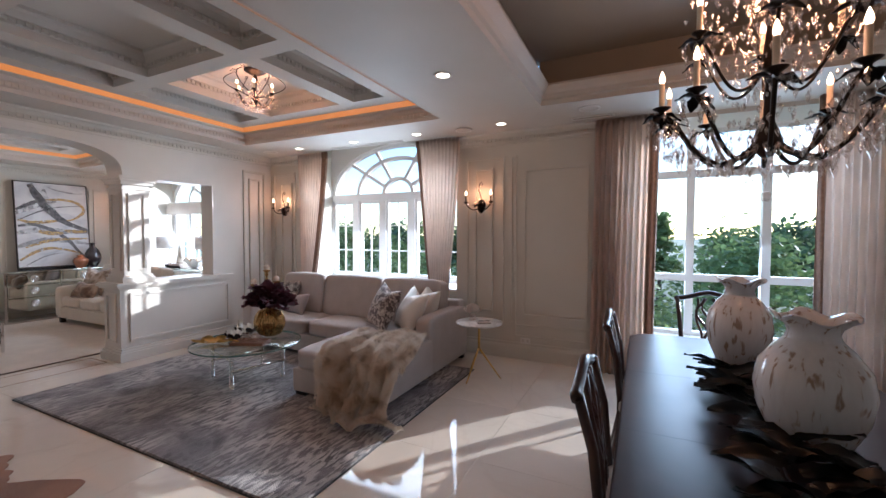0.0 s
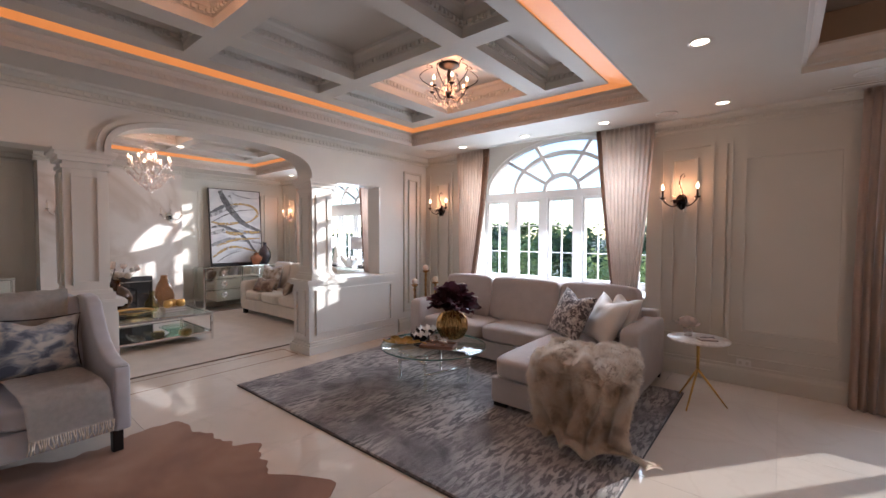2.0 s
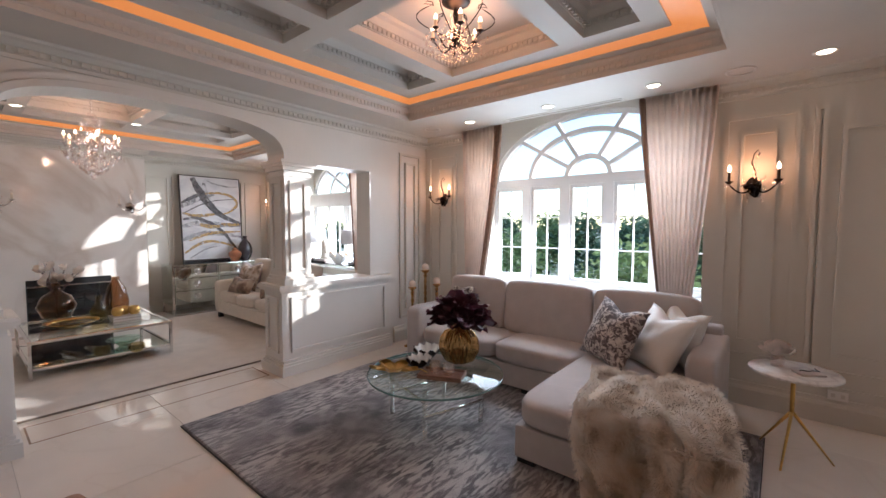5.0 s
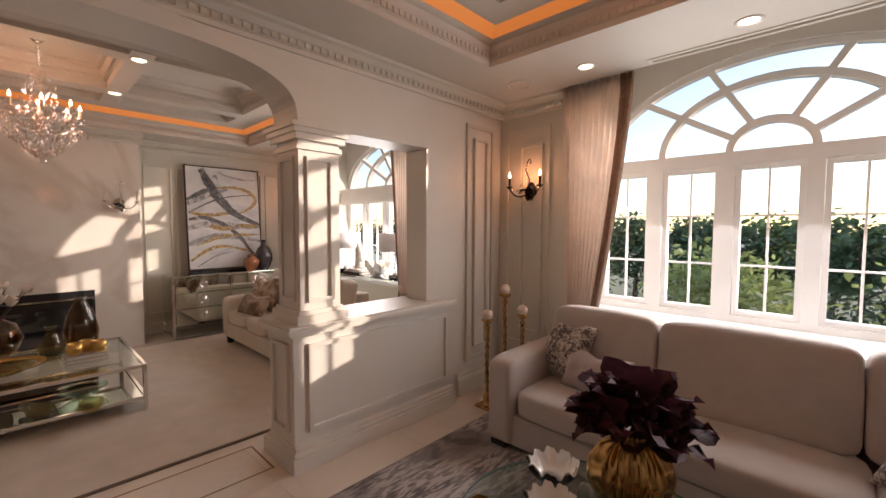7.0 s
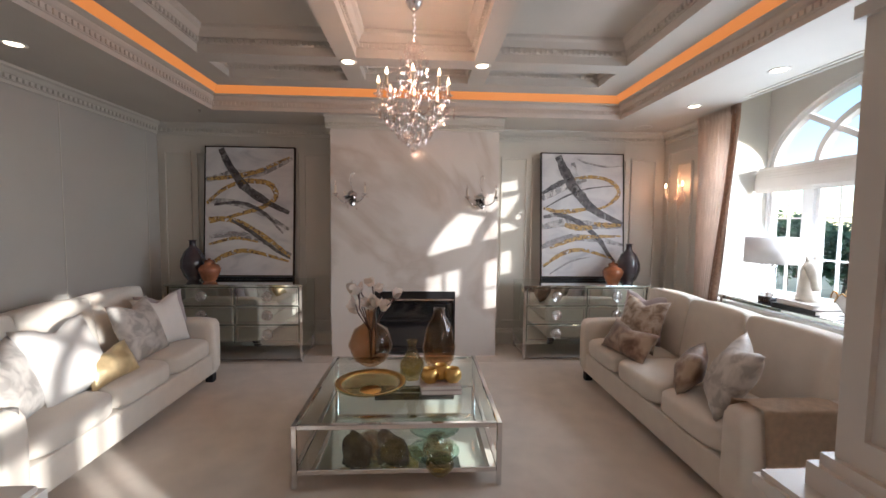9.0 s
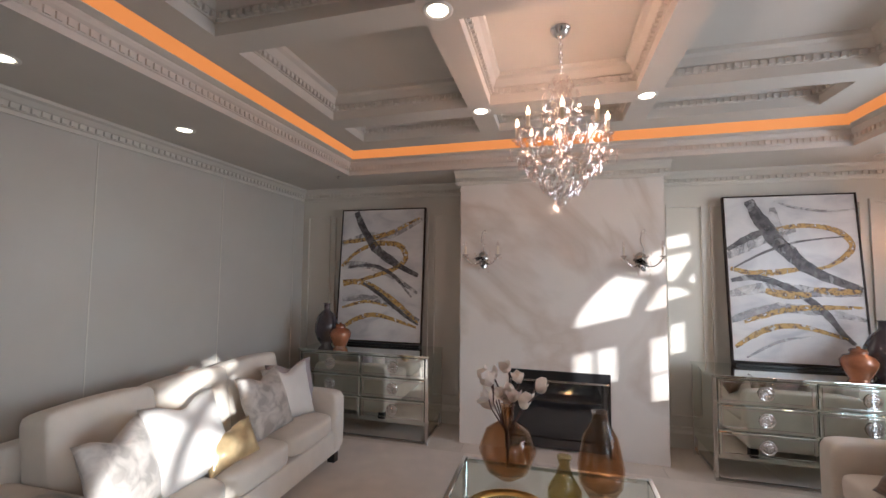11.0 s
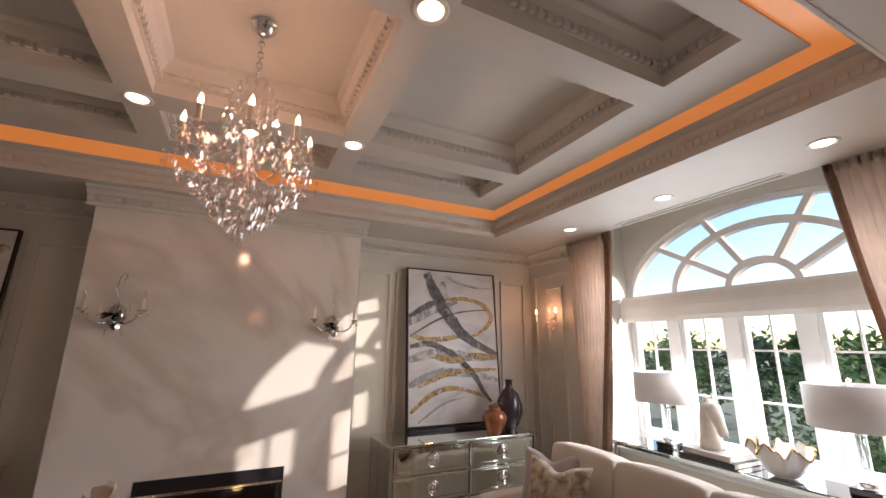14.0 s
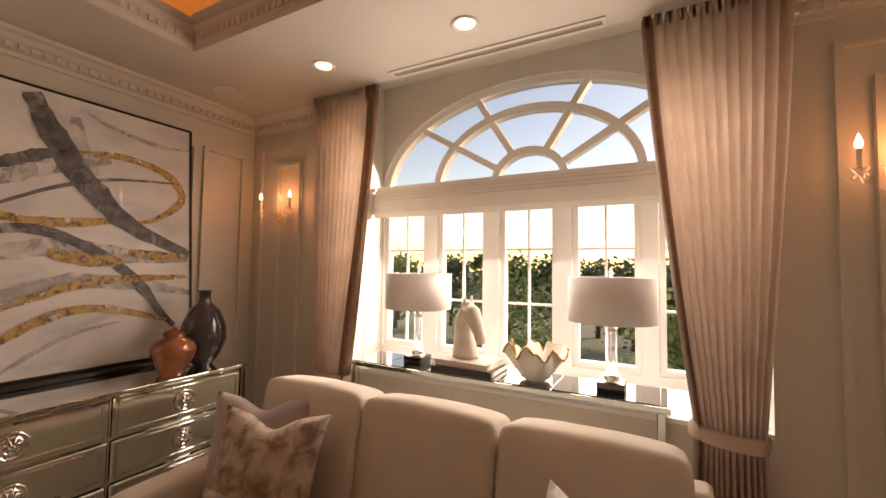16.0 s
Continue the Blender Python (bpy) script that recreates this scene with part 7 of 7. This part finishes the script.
lamp(-7.69, 5.66)
lamp(-6.455, 5.64)
for k, (w, d) in enumerate(((0.20, 0.15), (0.18, 0.13))):
    b = thing("book", ("black" if k == 0 else "grey") + " hardback book under the horse bust", "book", (-7.29, 5.64, CZ + 0.001 + k * 0.038), -4 * k, "console books")
    part("pages", boxes((-w + 0.004, w - 0.004, -d + 0.004, d, 0.004, 0.032)), M_CERAMIC, b, "page block")
    part("cover", boxes((-w, w, -d, d + 0.003, 0, 0.004), (-w, w, -d, d + 0.003, 0.032, 0.036), (-w, w, -d, -d + 0.0035, 0.004, 0.032)), M_BLACK if k == 0 else M_PAPER, b)
hs = thing("horse_bust", "pale carved stone horse head bust on books", "sculpture", (-7.31, 5.65, CZ + 0.075), -25)
hs.scale = (1.12, 1.12, 1.0)
bm = bmesh.new()


def horse_limb(rows, n=16):
    """Oval rings (x, z, half width along x, half depth along y) skinned from the first to the last."""
    rings = [[bm.verts.new((x + a * math.cos(2 * math.pi * k / n), b * math.sin(2 * math.pi * k / n), z + tilt * a * math.cos(2 * math.pi * k / n))) for k in range(n)] for x, z, a, b, tilt in rows]
    for p, q in zip(rings, rings[1:]):
        for k in range(n):
            bm.faces.new((p[k], p[(k + 1) % n], q[(k + 1) % n], q[k]))
    bm.faces.new(rings[0][::-1])
    bm.faces.new(rings[-1])


horse_limb([(-0.02, 0.0, 0.082, 0.07, 0), (-0.02, 0.03, 0.084, 0.07, 0), (-0.03, 0.10, 0.068, 0.058, 0.1), (-0.042, 0.18, 0.054, 0.05, 0.2), (-0.038, 0.26, 0.048, 0.045, 0.3), (-0.01, 0.325, 0.042, 0.04, 0.4), (0.002, 0.352, 0.018, 0.02, 0.4)])
horse_limb([(-0.012, 0.315, 0.036, 0.04, 0.9), (0.028, 0.29, 0.044, 0.046, 0.8), (0.062, 0.235, 0.040, 0.040, 0.7), (0.090, 0.175, 0.030, 0.031, 0.6), (0.106, 0.13, 0.028, 0.030, 0.5), (0.112, 0.105, 0.018, 0.022, 0.4)])
for y in (-0.024, 0.024):
    horse_limb([(0.002, 0.335, 0.014, 0.011, 0), (0.0, 0.36, 0.015, 0.010, 0), (0.003, 0.395, 0.003, 0.003, 0)], 8)
    for v in bm.verts[-24:]:
        v.co.y += y
for k in range(7):
    z = 0.12 + 0.034 * k
    horse_limb([(-0.094 + 0.010 * k, z, 0.014, 0.014, 0), (-0.100 + 0.010 * k, z + 0.02, 0.016, 0.016, 0), (-0.090 + 0.011 * k, z + 0.045, 0.005, 0.006, 0)], 8)
for v in bm.verts:
    v.co += 0.003 * noise.noise_vector(v.co * 30)
part("carving", fix(bm), M_STONE, hs, "", True)
ruffle_bowl = wavy_bowl(-6.87, 5.64, CZ + 0.001, 0.15, 0.17, "ruffled white glass bowl with a gold-brown rim", M_CERAMIC, M_CERAMIC, 7, 0.05, "", 1.05)
rim = [(0.162 * (1 + 0.16 * math.cos(t * 7)) * math.cos(t), 0.162 * (1 + 0.16 * math.cos(t * 7)) * math.sin(t), 0.172 + 0.0275 * (math.sin(t * 7) + 0.6 * math.sin(t * 15 + 1))) for t in [2 * math.pi * k / 70 for k in range(71)]]
part("rim", tube(rim, 0.006, 6), M_ANTIQUEGOLD, ruffle_bowl, "gold-brown ruffled rim", True)

# ---------------- outside ----------------
M_GRASS = patterned("lawn", [(0.03, 0.06, 0.02), (0.06, 0.10, 0.03), (0.10, 0.12, 0.05)], 0.6, [0.3, 0.5, 0.7], 0.95, 0.5, 8)
structure("ground", boxes((-400, 400, 6.3, 900, -4.6, -4.5)), M_GRASS, "garden lawn below the windows", "ground")
M_BARK = mat("bark", (0.09, 0.065, 0.05), 0.9, var=0.3, scale=8, bump=0.6, bscale=20)
M_LEAVES = [lets_light(mat("foliage_dark", (0.10, 0.16, 0.09), 0.6, var=0.5, scale=1.3), 0.35), lets_light(mat("foliage_mid", (0.18, 0.25, 0.10), 0.6, var=0.45, scale=1.3), 0.4), lets_light(mat("foliage_light", (0.30, 0.36, 0.14), 0.6, var=0.4, scale=1.3), 0.45)]


def tree(x, y, h, r, tone, seed, leaf=0.32, count=2600, z0=-4.5, cone=0.0):
    ob = thing("tree", ("dark conifer" if cone else "leafy green tree") + " standing beyond the garden", "tree", (x, y, z0), 0, "trees outside")
    rnd = random.Random(seed)
    bm = tube([(0, 0, 0), (0.1, 0, h * 0.4), (0.0, 0.1, h * 0.9)], 0.16 + h * 0.012, 8, None, 0.03)
    for k in range(6):
        a = rnd.random() * 6.28
        z = h * rnd.uniform(0.35, 0.7)
        tube([(0, 0, z), (r * 0.4 * math.cos(a), r * 0.4 * math.sin(a), z + h * 0.1), (r * 0.8 * math.cos(a), r * 0.8 * math.sin(a), z + h * 0.16)], 0.05, 5, bm, 0.015)
    part("trunk", bm, M_BARK, ob)
    vs, fs = [], []
    clumps = [(rnd.uniform(-1, 1), rnd.uniform(-1, 1), rnd.uniform(0, 1)) for k in range(26)]
    for k in range(count):
        cx, cy, cu = clumps[k % 26]
        rr = r * ((1 - cu) ** 0.9 + 0.06 if cone else math.sqrt(max(0.05, 1 - (2 * cu - 0.9) ** 2)))
        c = Vector((cx * rr * 0.75, cy * rr * 0.75, h * (0.28 + 0.66 * cu)))
        g = Vector((rnd.gauss(0, 1), rnd.gauss(0, 1), rnd.gauss(0, 0.8))) * r * (0.13 if cone else 0.20)
        p = c + g
        d = Vector((rnd.uniform(-1, 1), rnd.uniform(-1, 1), rnd.uniform(-0.5, 0.8))).normalized()
        s = d.cross(Vector((rnd.uniform(-1, 1), rnd.uniform(-1, 1), 1))).normalized()
        L = leaf * rnd.uniform(0.6, 1.3)
        b0 = len(vs)
        vs += [p, p + d * L * 0.5 + s * L * 0.32, p + d * L, p + d * L * 0.5 - s * L * 0.32]
        fs.append((b0, b0 + 1, b0 + 2, b0 + 3))
    me = bpy.data.meshes.new("crown")
    me.from_pydata(vs, [], fs)
    me.materials.append(M_LEAVES[tone])
    cr = new("crown", me)
    cr.parent = ob
    tagged(cr, "", "", "", "stuff")


rnd = random.Random(77)
tree(0.2, 14.5, 5.0, 2.6, 2, 1, 0.24, 5200)
tree(-5.0, 17.0, 5.2, 2.6, 2, 2, 0.26, 4200)
tree(4.5, 20.0, 5.6, 3.0, 1, 3, 0.28, 4200)
tree(-12.0, 20.0, 5.4, 3.0, 1, 4, 0.28, 4000)
tree(-1.5, 24.0, 6.4, 2.2, 0, 5, 0.28, 3600, -4.5, 1.0)
for k in range(34):
    x = -60 + 122 * k / 33 + rnd.uniform(-1.5, 1.5)
    y = rnd.uniform(34, 42) + 0.12 * abs(x + 5)
    cone = 1.0 if k % 7 == 3 else 0.0
    tree(x, y, (6.9 if cone else rnd.uniform(5.4, 6.3)) + 0.02 * y, 3.4 if not cone else 1.9, rnd.choice((0, 0, 1)), 100 + k, 0.55, 2000, -4.5, cone)

# dark inlay lines of the marble threshold under the arch
bm = bmesh.new()
for x in (-5.16, -4.80):
    box(bm, x, x + 0.012, 1.50, 3.25, -0.01, 0.0012)
for y in (1.50, 3.238):
    box(bm, -5.148, -4.80, y, y + 0.012, -0.01, 0.0012)
structure("trim_inlay", bm, mat("brown_marble_inlay", (0.30, 0.20, 0.14), 0.1), "thin brown marble inlay line in the threshold", "inlay")

# ---------------- floor tiles ----------------
tile_bm = bevelled(boxes((-0.4492, 0.4492, -0.4492, 0.4492, -0.021, 0.0)), 0.0008, 1)
tile_me = mesh_of(tile_bm, "tile", M_FLOOR)
for i in range(-6, 5):
    for j in range(-3, 8):
        x, y = i * 0.9 + 0.32, j * 0.9 + 0.05
        if -5.3 < x < 3.6 and -2.5 < y < 5.9:
            t = new("tile", tile_me)
            t.parent = floor_ob
            t.location = (x, y, 0)
strip = mesh_of(bevelled(boxes((-0.36, 0.36, -0.4492, 0.4492, -0.021, 0.0)), 0.0008, 1), "tile", M_FLOOR)
for j in range(-1, 7):
    t = new("tile", strip)
    t.parent = floor_ob
    t.location = (-8.93, j * 0.9 + 0.05, 0)
